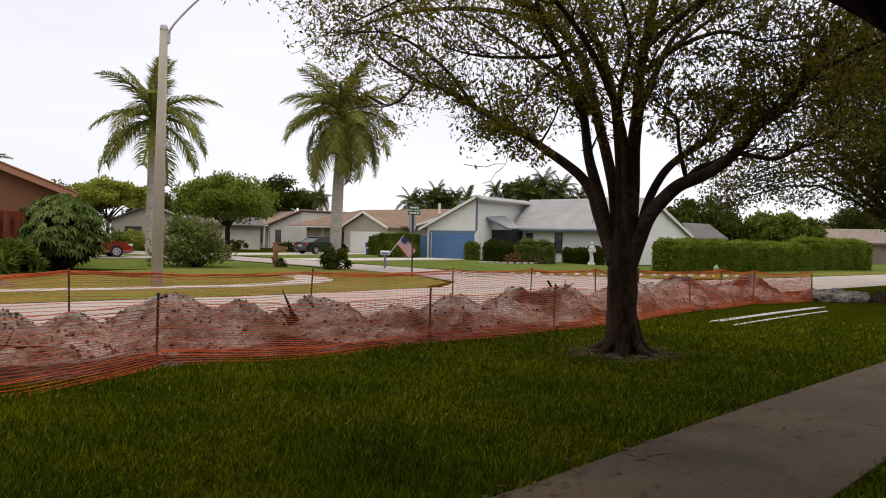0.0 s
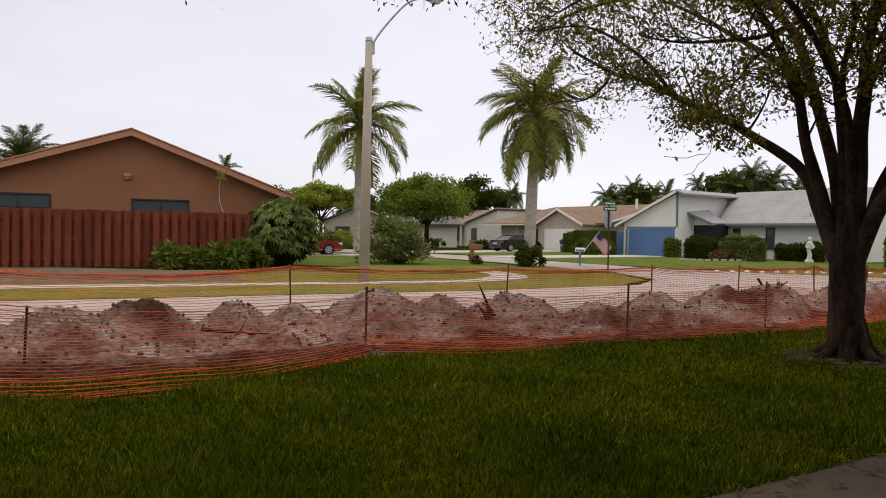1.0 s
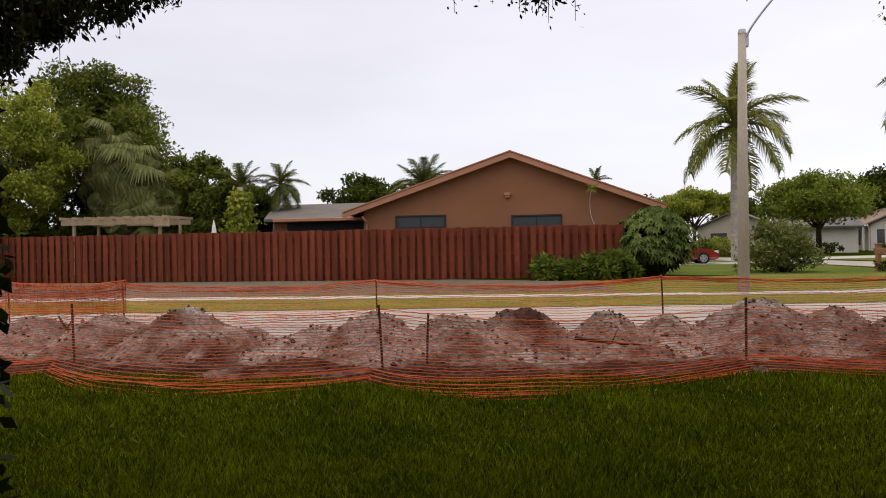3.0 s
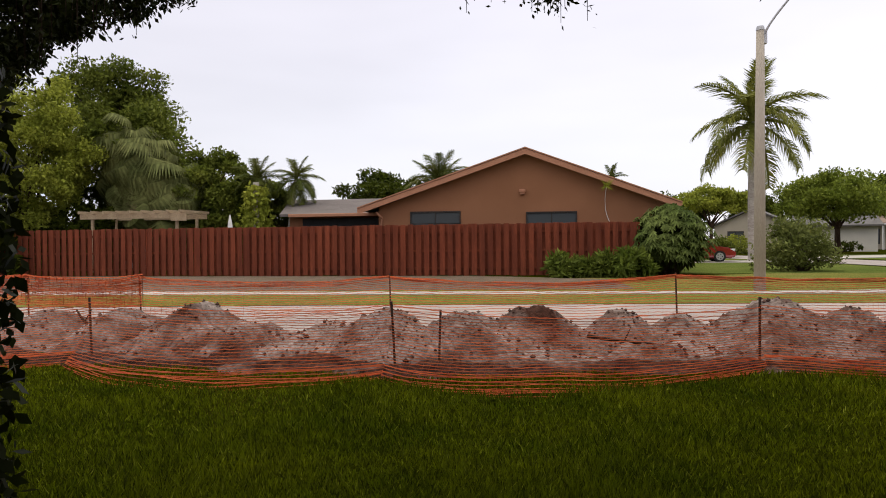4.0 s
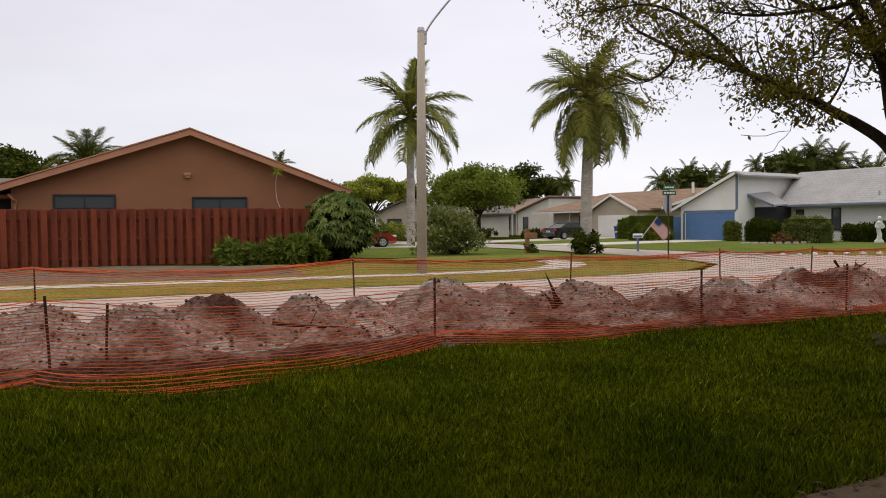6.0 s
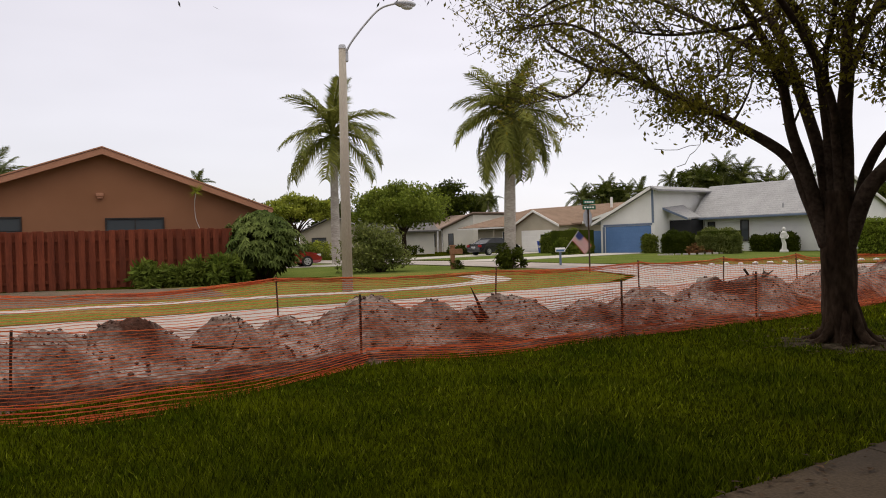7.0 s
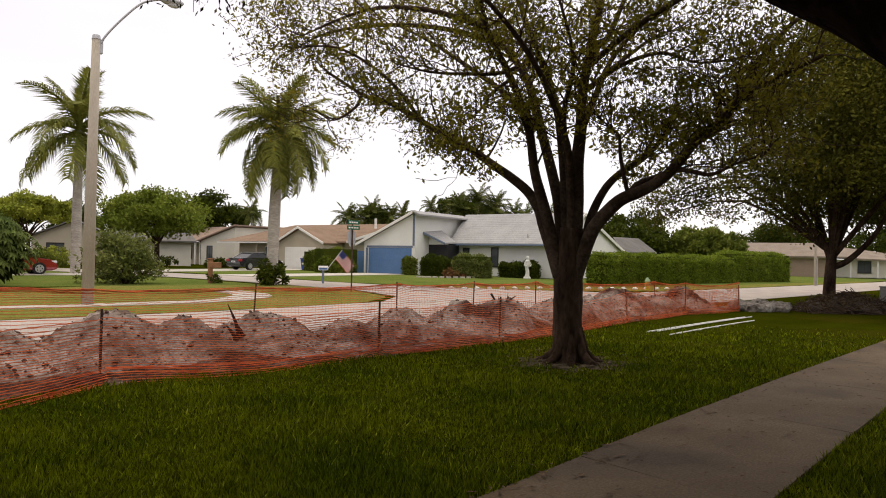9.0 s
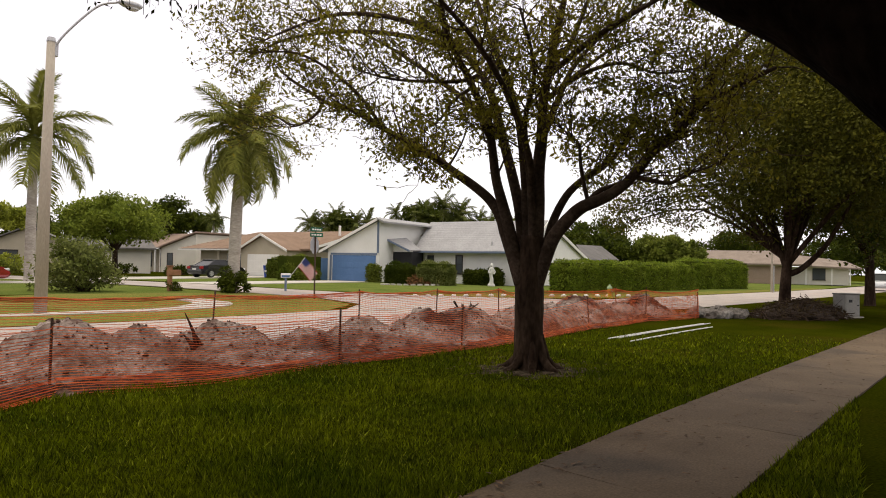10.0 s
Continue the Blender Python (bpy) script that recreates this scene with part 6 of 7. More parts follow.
SPRAYS = [(-0.18, 4.19, 3.09, 5), (0.03, 4.20, 3.04, 5), (0.16, 4.21, 2.98, 3), (1.36, 4.06, 3.06, 4), (1.59, 3.99, 3.04, 4), (-2.63, 3.20, 2.64, 7), (-2.50, 3.30, 2.77, 7), (-2.34, 3.42, 2.81, 7), (-2.19, 3.52, 2.96, 5), (-2.71, 3.13, 2.54, 6), (-2.75, 3.10, 2.35, 4), (0.18, 4.26, 3.02, 2), (-0.19, 4.23, 3.12, 2), (1.52, 4.16, 3.05, 3), (1.68, 4.11, 3.12, 3), (1.45, 4.13, 3.05, 3), (1.69, 4.06, 3.02, 2), (1.59, 4.13, 3.08, 2)]
near_tree()

# ---------------------------------------------------------------- vehicles
def paint(name, c, rough=0.25):
    m = mat(name, c, tuple(v * 1.15 for v in c), 1.0, rough, fine=0.03, spec=0.6)
    m.node_tree.nodes["Principled BSDF"].inputs["Coat Weight"].default_value = 0.5
    return m


M_CARGLASS = glass_mat("tinted_car_glass", (0.01, 0.012, 0.014))
M_TYRE = mat("tyre_rubber", (0.012, 0.012, 0.012), (0.02, 0.02, 0.02), 5.0, 0.9, fine=0.1)
M_RIM = mat("alloy_rim", (0.45, 0.45, 0.46), (0.55, 0.55, 0.56), 5.0, 0.35, metal=0.7, fine=0.05)
M_TAIL = mat("red_tail_lamp", (0.3, 0.012, 0.012), (0.4, 0.02, 0.02), 5.0, 0.3, fine=0.05)
M_HEAD = mat("clear_head_lamp", (0.6, 0.6, 0.6), (0.7, 0.7, 0.7), 5.0, 0.2, fine=0.05)


def car(name, label, m, material, L=4.7, W=1.78, H=1.42, tall=False):
    """Front towards +x."""
    root = thing(name, m, label, "car")
    h = L / 2
    side = [(-h, 0.34), (-h + 0.02, 0.72), (-h + 0.12, 0.92), (-h + 0.75, 0.98), (h - 1.35, 0.94), (h - 0.35, 0.80), (h - 0.05, 0.62), (h, 0.36), (h - 0.2, 0.22), (-h + 0.2, 0.24)]
    bm = prism(bmesh.new(), side, -W / 2, W / 2)
    bmesh.ops.bevel(bm, geom=bm.edges[:], offset=0.06, segments=2, affect="EDGES")
    for v in bm.verts:
        v.co.y *= 1 - 0.10 * (abs(v.co.x) / h) ** 4 - 0.05 * max(0, v.co.z - 0.6)
    body = part("body", bm, material, root, smooth=False)
    b0, b1, t0, t1 = (-h + 0.2, h - 1.2, -h + 0.35, h - 1.9) if tall else (-h + 0.6, h - 1.1, -h + 1.45, h - 2.1)

    def cabin(inset, z0, z1, bx=0.0):
        c = bmesh.new()
        lo = [(b0 + bx, z0), (b1 - bx, z0)]
        hi = [(t0 + bx, z1), (t1 - bx, z1)]
        wb, wt = W / 2 - 0.09 - inset, W / 2 - 0.27 - inset
        vs = [c.verts.new(p) for p in ((lo[0][0], -wb, z0), (lo[1][0], -wb, z0), (lo[1][0], wb, z0), (lo[0][0], wb, z0), (hi[0][0], -wt, z1), (hi[1][0], -wt, z1), (hi[1][0], wt, z1), (hi[0][0], wt, z1))]
        for f in ((4, 5, 6, 7), (0, 1, 5, 4), (1, 2, 6, 5), (2, 3, 7, 6), (3, 0, 4, 7)):
            c.faces.new([vs[i] for i in f])
        return c

    part("windows", cabin(0.0, 0.93, H - 0.07), M_CARGLASS, root, "dark tinted glass")
    r = bmesh.new()
    box(r, t0 - 0.05, t1 + 0.06, -W / 2 + 0.26, W / 2 - 0.26, H - 0.075, H, bevel=0.03)
    part("roof", r, material, root)
    for s in (-1, 1):
        for x0, x1 in ((b0, t0), (b1, t1), ((b0 + b1) / 2 - 0.05, (t0 + t1) / 2 - 0.1)):
            part("pillar", tube(bmesh.new(), [(x0, s * (W / 2 - 0.085), 0.93), (x1, s * (W / 2 - 0.265), H - 0.05)], 0.035, 6), material, root)
        for x in (-h + 0.95, h - 0.9):
            wh = part("wheel", tube(bmesh.new(), [(x, s * (W / 2 - 0.22), 0.32), (x, s * (W / 2 + 0.005), 0.32)], 0.32, 20), M_TYRE, root, "black tyre")
            part("rim", tube(bmesh.new(), [(x, s * (W / 2 - 0.01), 0.32), (x, s * (W / 2 + 0.015), 0.32)], 0.21, 16), M_RIM, wh, "silver alloy rim")
            for k in range(5):
                a = 2 * math.pi * k / 5
                o = (x + math.cos(a) * 0.13, s * (W / 2 + 0.017), 0.32 + math.sin(a) * 0.13)
                part("rim_gap", tube(bmesh.new(), [o, (o[0], o[1] + s * 0.002, o[2])], 0.035, 6), M_TYRE, wh)
        part("tail_light", new_box(-h - 0.005, -h + 0.16, s * (W / 2 - 0.2) - 0.17, s * (W / 2 - 0.2) + 0.13, 0.68, 0.86, bevel=0.02), M_TAIL, root, "red tail light")
        part("headlight", new_box(h - 0.42, h - 0.06, s * (W / 2 - 0.24) - 0.15, s * (W / 2 - 0.24) + 0.12, 0.6, 0.74, bevel=0.03), M_HEAD, root, "clear headlight")
        part("wing_mirror", new_box(b1 - 0.35, b1 - 0.2, s * (W / 2 + 0.06) - 0.08, s * (W / 2 + 0.06) + 0.08, 0.95, 1.07, bevel=0.02), material, root)
        part("door_handle", new_box(-0.25, -0.08, s * (W / 2 - 0.01) - 0.012, s * (W / 2 - 0.01) + 0.012, 0.78, 0.81), M_METAL, root)
    pl = part("number_plate", new_box(-h - 0.012, -h + 0.01, -0.2, 0.2, 0.6, 0.72), M_WTRIM, root, "pale plate")
    part("plate_bar", new_box(-h - 0.016, -h - 0.013, -0.14, 0.14, 0.64, 0.68), M_TRIMB, pl)
    part("bumper", new_box(-h - 0.04, -h + 0.1, -W / 2 + 0.1, W / 2 - 0.1, 0.34, 0.52, bevel=0.03), material, root)


car("black_sedan", "black sedan parked on the driveway of the beige house", pose(26.1, 55.4, 0.355, 0, 0, 18), paint("black_paint", (0.012, 0.011, 0.014)))
car("red_car", "dark red car parked behind the schefflera bush", pose(6.6, 43.2, 0.33, 0, 0, 2), paint("dark_red_paint", (0.24, 0.012, 0.012)), L=4.5, H=1.52)
car("silver_car", "silver car standing far down the street", pose(76.0, 22.6, 0.12, 0, 0, 190), paint("silver_paint", (0.5, 0.51, 0.53)), L=4.6, H=1.6, tall=True)

# ---------------------------------------------------------------- street furniture
M_SIGNGREEN = mat("green_sign", (0.012, 0.10, 0.055), (0.018, 0.12, 0.07), 3.0, 0.5, fine=0.05)
M_GREYSIGN = mat("grey_sign_back", (0.30, 0.31, 0.34), (0.35, 0.36, 0.39), 3.0, 0.5, fine=0.08)


def road_sign():
    root = thing("road_sign", pose(16.35, 25.5, 0.08, 0, 0, 30), "street-name blades over the grey back of a stop sign", "sign")
    part("post", tube(bmesh.new(), [(0, 0, -0.1), (0, 0, 2.95)], 0.032, 8), M_POST, root, "dark green steel post")
    o = bmesh.new()
    prism(o, [(0.39 * math.cos(math.radians(22.5 + 45 * k)), 2.28 + 0.39 * math.sin(math.radians(22.5 + 45 * k))) for k in range(8)], 0.036, 0.042)
    part("sign_plate", o, M_GREYSIGN, root, "bare grey sign back")
    for k, (z, rot) in enumerate(((2.62, -36), (2.84, -24))):
        b = part("name_blade", new_box(-0.29, 0.29, -0.008, 0.008, 0, 0.17, bevel=0.004), M_SIGNGREEN, root, "green street-name blade", at=pose(0, -0.04, z, 0, 0, rot))
        for i in range(4):
            x = -0.23 + i * 0.12
            part("text_bar", new_box(x, x + 0.09, -0.012, -0.009, 0.055, 0.115), M_WTRIM, b, "white bar of unreadable writing")


def letterbox_with_flag():
    root = thing("letterbox", pose(18.4, 31.35, 0.19, 0, 0, -20) @ Matrix.Scale(0.82, 4), "white and blue letterbox on a post with a small stone base", "letterbox")
    part("post", new_box(-0.06, 0.06, -0.06, 0.06, -0.05, 0.85, bevel=0.01), M_TRIMB, root)
    bm = bmesh.new()
    arch = [(-0.11, 0.85), (0.11, 0.85), (0.11, 1.0)] + [(0.11 * math.cos(a), 1.0 + 0.11 * math.sin(a)) for a in (0.5, 1.0, 1.57, 2.1, 2.6)] + [(-0.11, 1.0)]
    prism(bm, arch, -0.28, 0.28)
    bmesh.ops.rotate(bm, verts=bm.verts, cent=(0, 0, 0), matrix=Matrix.Rotation(radians(90), 3, "Z"))
    part("box", bm, M_WTRIM, root, "white arched box")
    part("picture_band", new_box(-0.26, 0.26, -0.118, -0.112, 0.88, 1.0), M_BLUE, root, "blue painted band")
    part("base", new_box(-0.5, 0.5, -0.3, 0.3, -0.04, 0.06, bevel=0.03), M_CONC, root, "low stone base")
    fl = thing("flag", pose(18.62, 31.15, 1.05, 0, 0, -32), "small striped flag on a slanting pole beside the letterbox", "flag")
    part("pole", tube(bmesh.new(), [(-0.12, 0, -0.15), (0.62, 0, 0.85)], 0.014, 6), M_WTRIM, fl)
    red, white, blue = (mat(n, c, c, 3.0, 0.8, fine=0.08) for n, c in (("flag_red", (0.5, 0.06, 0.06)), ("flag_white", (0.75, 0.73, 0.7)), ("flag_blue", (0.07, 0.09, 0.27))))
    a, along, down = Vector((0.62, 0, 0.83)), Vector((0.62, 0, -0.62)), Vector((-0.36, 0, -0.42))

    def cloth(u0, u1, v0, v1, material, name, off=0.0):
        bm, n = bmesh.new(), 8
        rows = []
        for i in range(n + 1):
            u = u0 + (u1 - u0) * i / n
            y = 0.06 * math.sin(u * 7.0) - off
            rows.append([bm.verts.new(a + along * u + down * v + Vector((0, y, -0.12 * u * u))) for v in (v0, v1)])
        for r, s in zip(rows, rows[1:]):
            bm.faces.new((r[0], s[0], s[1], r[1]))
        bmesh.ops.solidify(bm, geom=bm.faces[:], thickness=0.003)
        part(name, bm, material, fl)

    for k in range(13):
        cloth(0, 1, k / 13, (k + 1) / 13, red if k % 2 == 0 else white, "stripe")
    cloth(0, 0.4, 0, 7 / 13, blue, "canton", 0.006)


def wooden_letterbox():
    root = thing("letterbox", pose(13.1, 32.4, 0.22, 0, 0, 10), "brown wooden letterbox on a post above a shrub", "letterbox")
    wood = mat("orange_brown_wood", (0.26, 0.12, 0.06), (0.34, 0.17, 0.09), 4.0, 0.8, fine=0.2)
    part("post", new_box(-0.09, 0.09, -0.08, 0.08, -0.05, 1.12, bevel=0.01), wood, root)
    part("box", new_box(-0.1, 0.5, -0.13, 0.13, 0.72, 0.98, bevel=0.02), wood, root)
    part("cap", new_box(-0.13, 0.13, -0.12, 0.12, 1.12, 1.17, bevel=0.015), wood, root)


def hydrant():
    root = thing("fire_hydrant", pose(33.08, 22.75, 0.075), "yellow fire hydrant with a pale green cap", "hydrant")
    yel = mat("yellow_paint", (0.55, 0.38, 0.03), (0.62, 0.44, 0.05), 4.0, 0.5, fine=0.1)
    grn = mat("pale_green_paint", (0.24, 0.33, 0.17), (0.3, 0.4, 0.22), 4.0, 0.5, fine=0.1)
    part("barrel", tube(bmesh.new(), [(0, 0, -0.05), (0, 0, 0.05), (0, 0, 0.06), (0, 0, 0.48)], [0.16, 0.16, 0.115, 0.115], 14), yel, root)
    part("bonnet", tube(bmesh.new(), [(0, 0, 0.48), (0, 0, 0.52), (0, 0, 0.6), (0, 0, 0.66), (0, 0, 0.72)], [0.15, 0.15, 0.11, 0.05, 0.035], 14), grn, root)
    for d in ((1, 0), (-1, 0), (0, -1)):
        part("nozzle", tube(bmesh.new(), [(d[0] * 0.1, d[1] * 0.1, 0.36), (d[0] * 0.2, d[1] * 0.2, 0.36)], 0.06, 10), yel if d[1] == 0 else grn, root)


def statue():
    bm = bmesh.new()
    tube(bm, smooth_line([(0, 0, 0.18), (0.02, 0, 0.5), (-0.04, 0, 0.8), (0.03, 0, 1.05), (0.0, 0, 1.25), (0.01, 0, 1.34)], 4),
         [0.16, 0.15, 0.14, 0.135, 0.13, 0.125, 0.12, 0.12, 0.13, 0.15, 0.16, 0.165, 0.16, 0.15, 0.16, 0.17, 0.16, 0.12, 0.07, 0.06, 0.06], 12)
    box(bm, -0.24, 0.24, -0.2, 0.2, -0.05, 0.14, bevel=0.03)
    box(bm, -0.19, 0.19, -0.16, 0.16, 0.14, 0.2, bevel=0.02)
    s = bmesh.ops.create_uvsphere(bm, u_segments=12, v_segments=8, radius=0.11)
    for v in s["verts"]:
        v.co = Vector((v.co.x + 0.01, v.co.y, v.co.z * 1.25 + 1.46))
    tube(bm, smooth_line([(0.13, 0, 1.2), (0.25, -0.05, 1.0), (0.14, -0.14, 0.85)], 3), 0.045, 8)
    tube(bm, smooth_line([(-0.13, 0, 1.2), (-0.2, -0.08, 0.95), (-0.05, -0.16, 0.9)], 3), 0.045, 8)
    ob = part("garden_statue", bm, mat("white_cast_stone", (0.62, 0.61, 0.58), (0.72, 0.71, 0.68), 5.0, 0.8, fine=0.12), smooth=True, at=pose(36.7, 35.05, 0.27, 0, 0, -40))
    tagged(ob, "white cast-stone garden statue on a square plinth", "statue")


def utility_cabinet():
    root = thing("utility_cabinet", pose(29.1, 9.65, 0, 0, 0, -18) @ Matrix.Scale(0.72, 4), "grey steel utility cabinet on a concrete pad", "cabinet")
    g = mat("grey_green_steel", (0.26, 0.25, 0.23), (0.32, 0.31, 0.28), 2.0, 0.6, fine=0.12)
    part("pad", new_box(-0.7, 0.7, -0.5, 0.5, -0.05, 0.06, bevel=0.02), M_CONC, root)
    part("housing", new_box(-0.55, 0.55, -0.35, 0.35, 0.06, 1.18, bevel=0.025), g, root)
    part("lid", new_box(-0.58, 0.58, -0.38, 0.38, 1.18, 1.24, bevel=0.02), g, root)
    d = part("door", new_box(-0.5, 0.5, -0.375, -0.352, 0.14, 1.1, bevel=0.008), g, root)
    part("handle", new_box(0.3, 0.42, -0.41, -0.376, 0.6, 0.66, bevel=0.01), M_DARK, d, "dark handle")
    part("notice", new_box(-0.3, -0.05, -0.38, -0.377, 0.78, 0.92), M_DARK, d)


def white_pipes():
    m = mat("white_plastic", (0.62, 0.62, 0.6), (0.75, 0.75, 0.72), 3.0, 0.5, fine=0.15)
    for i, (a, b) in enumerate((((14.06, 9.54), (20.7, 10.75)), ((14.0, 8.9), (19.7, 9.95)))):
        A, B = Vector((*a, 0.024)), Vector((*b, 0.024))
        root = thing("pipe_bundle", Matrix.Translation(A), "long white plastic pipes lying in the grass", "pipe", "pipes on the lawn")
        for k in range(2 if i == 0 else 1):
            off = Vector((0.3 * k, -0.05 * k, 0.0))
            part("pipe", tube(bmesh.new(), smooth_line([off, (B - A) * 0.5 + off + Vector((0, 0, 0.012)), B - A + off], 4), 0.016, 8), m, root)
        for k in range(5):
            p = (B - A) * ((k + 0.5) / 5)
            part("sleeve", tube(bmesh.new(), [p - (B - A).normalized() * 0.07, p + (B - A).normalized() * 0.07], 0.022, 8), m, root)


def kerb_stones():
    rng = random.Random(6)
    for k in range(19):
        f = k / 18
        x, y = 22.2 + 13.2 * f, 26.0 - 2.9 * f + 0.5 * math.sin(3.1 * f) * (1 - f)
        bm = bmesh.new()
        bmesh.ops.create_icosphere(bm, subdivisions=2, radius=1)
        for v in bm.verts:
            w = 1 + 0.22 * noise.noise(v.co * 1.6 + Vector((k * 3.1, 0, 0)))
            v.co = Vector((v.co.x * 0.15 * w, v.co.y * 0.12 * w, v.co.z * 0.09 * w))
        ob = part("edging_stone", bm, M_WTRIM, smooth=True, at=pose(x, y, ground_z(y) + 0.05, 0, 0, rng.uniform(0, 180)))
        tagged(ob, "white painted stone along the street edge", "stone", "street edging stones")


def brush_heap():
    rng = random.Random(9)
    root = thing("brush_heap", pose(27.6, 10.9, 0), "heap of cut brown brush round the tree foot", "brush heap", kind="stuff")
    bm = bmesh.new()
    for _ in range(420):
        a, r = rng.uniform(0, 6.283), rng.uniform(0, 1) ** 0.6
        p = Vector((math.cos(a) * r * 2.5 - 0.3, math.sin(a) * r * 1.5 - 0.3, (1 - r * r) * 0.62 * rng.uniform(0.3, 1.1)))
        d = Vector((rng.uniform(-1, 1), rng.uniform(-1, 1), rng.uniform(-0.35, 0.4))).normalized() * rng.uniform(0.3, 0.9)
        tube(bm, [p - d * 0.5, p + Vector((0, 0, 0.05)), p + d * 0.5], [0.016, 0.013, 0.006], 4, cap=False)
    part("cut_branches", bm, M_LIMB, root)
    bm = bmesh.new()
    bmesh.ops.create_uvsphere(bm, u_segments=28, v_segments=12, radius=1)
    for v in bm.verts:
        k = 1 + 0.3 * noise.noise(v.co * 2.2) + 0.12 * noise.noise(v.co * 7)
        v.co = Vector((v.co.x * 2.2 * k - 0.3, v.co.y * 1.25 * k - 0.3, v.co.z * 0.48 * k))
    part("earth", bm, mat("dark_earth", (0.03, 0.02, 0.014), (0.06, 0.042, 0.03), 5.0, 0.95, 0.04, 18, fine=0.4), root, smooth=True)
    nr = np.random.default_rng(3)
    q = clump(nr, (-0.3, -0.3, 0.1), (2.4, 1.4, 0.55), 3500, 0.6)
    leaves(q[q[:, 2] > 0.02], 0.05, leafmat("dead_leaf", (0.05, 0.035, 0.018), (0.10, 0.07, 0.035)), 4, "dead_leaves", root)
    # broken paving and clods between the netting and the brush
    for k in range(46):
        bm = bmesh.new()
        bmesh.ops.create_icosphere(bm, subdivisions=2, radius=1)
        for v in bm.verts:
            v.co *= 1 + 0.35 * noise.noise(v.co * 1.7 + Vector((k * 2.3, 1, 0)))
        f = rng.random()
        s = rng.uniform(0.10, 0.34)
        x, y = 23.5 + 2.6 * f + rng.uniform(-0.2, 0.2), 12.3 - 0.4 * f + rng.uniform(-0.5, 0.9)
        ob = part("rubble_lump", bm, M_RUBBLE, at=pose(x, y, s * 0.28, rng.uniform(-20, 20), rng.uniform(-20, 20), rng.uniform(0, 360)) @ Matrix.Diagonal((s * 1.3, s, s * 0.75, 1)))
        tagged(ob, "grey lump of broken soil and paving", "rubble", "rubble by the netting")


M_RUBBLE = mat("grey_rubble", (0.07, 0.06, 0.052), (0.22, 0.195, 0.175), 3.0, 0.95, 0.03, 12, fine=0.35, third=(0.3, 0.28, 0.26))


def splintered_stump():
    root = thing("splintered_plank", pose(4.95, 11.0, heap_z(5.0, 11.0) - 0.12), "dark splintered timber sticking up from the soil", "timber")
    red = mat("wet_red_wood", (0.05, 0.018, 0.012), (0.11, 0.04, 0.026), 8.0, 0.8, 0.004, 30, fine=0.4, stretch=(4, 4, 0.6))
    for dx, h, w in ((0.0, 0.74, 0.04), (0.09, 0.5, 0.04), (-0.02, 0.4, 0.06), (0.15, 0.36, 0.04)):
        bm = bmesh.new()
        tube(bm, [(dx + 0.12, 0, 0), (dx + 0.02, 0, h * 0.6), (dx - 0.12, 0.01, h)], [w, w * 0.7, 0.006], 5)
        part("splinter", bm, red, root)
    for x, y, z, pts in ((12.0, 12.2, 0, [(-0.25, 0, 0.45), (-0.05, 0, 0.2), (0.1, 0, 0.0)]), (12.2, 12.25, 0, [(-0.3, 0, 0.12), (0.1, 0, 0.16), (0.5, 0.1, 0.28)]), (0.9, 10.0, 0, [(-0.5, 0, 0.12), (0, 0, 0.05), (0.5, 0, 0.02)]), (-7.6, 10.2, 0, [(0.3, 0, 0.0), (0, 0, 0.15), (-0.15, 0, 0.35)])):
        r = thing("dead_branch", pose(x, y, heap_z(x, y) - 0.02), "broken dead branch on the soil heap", "branch", "branches on the heaps")
        part("stem", tube(bmesh.new(), smooth_line(pts, 3), [0.028, 0.026, 0.024, 0.022, 0.02, 0.016, 0.012], 6), M_LIMB, r)
        part("twig", tube(bmesh.new(), [pts[1], (pts[1][0] + 0.1, 0.05, pts[1][2] + 0.2)], [0.014, 0.005], 5), M_LIMB, r)


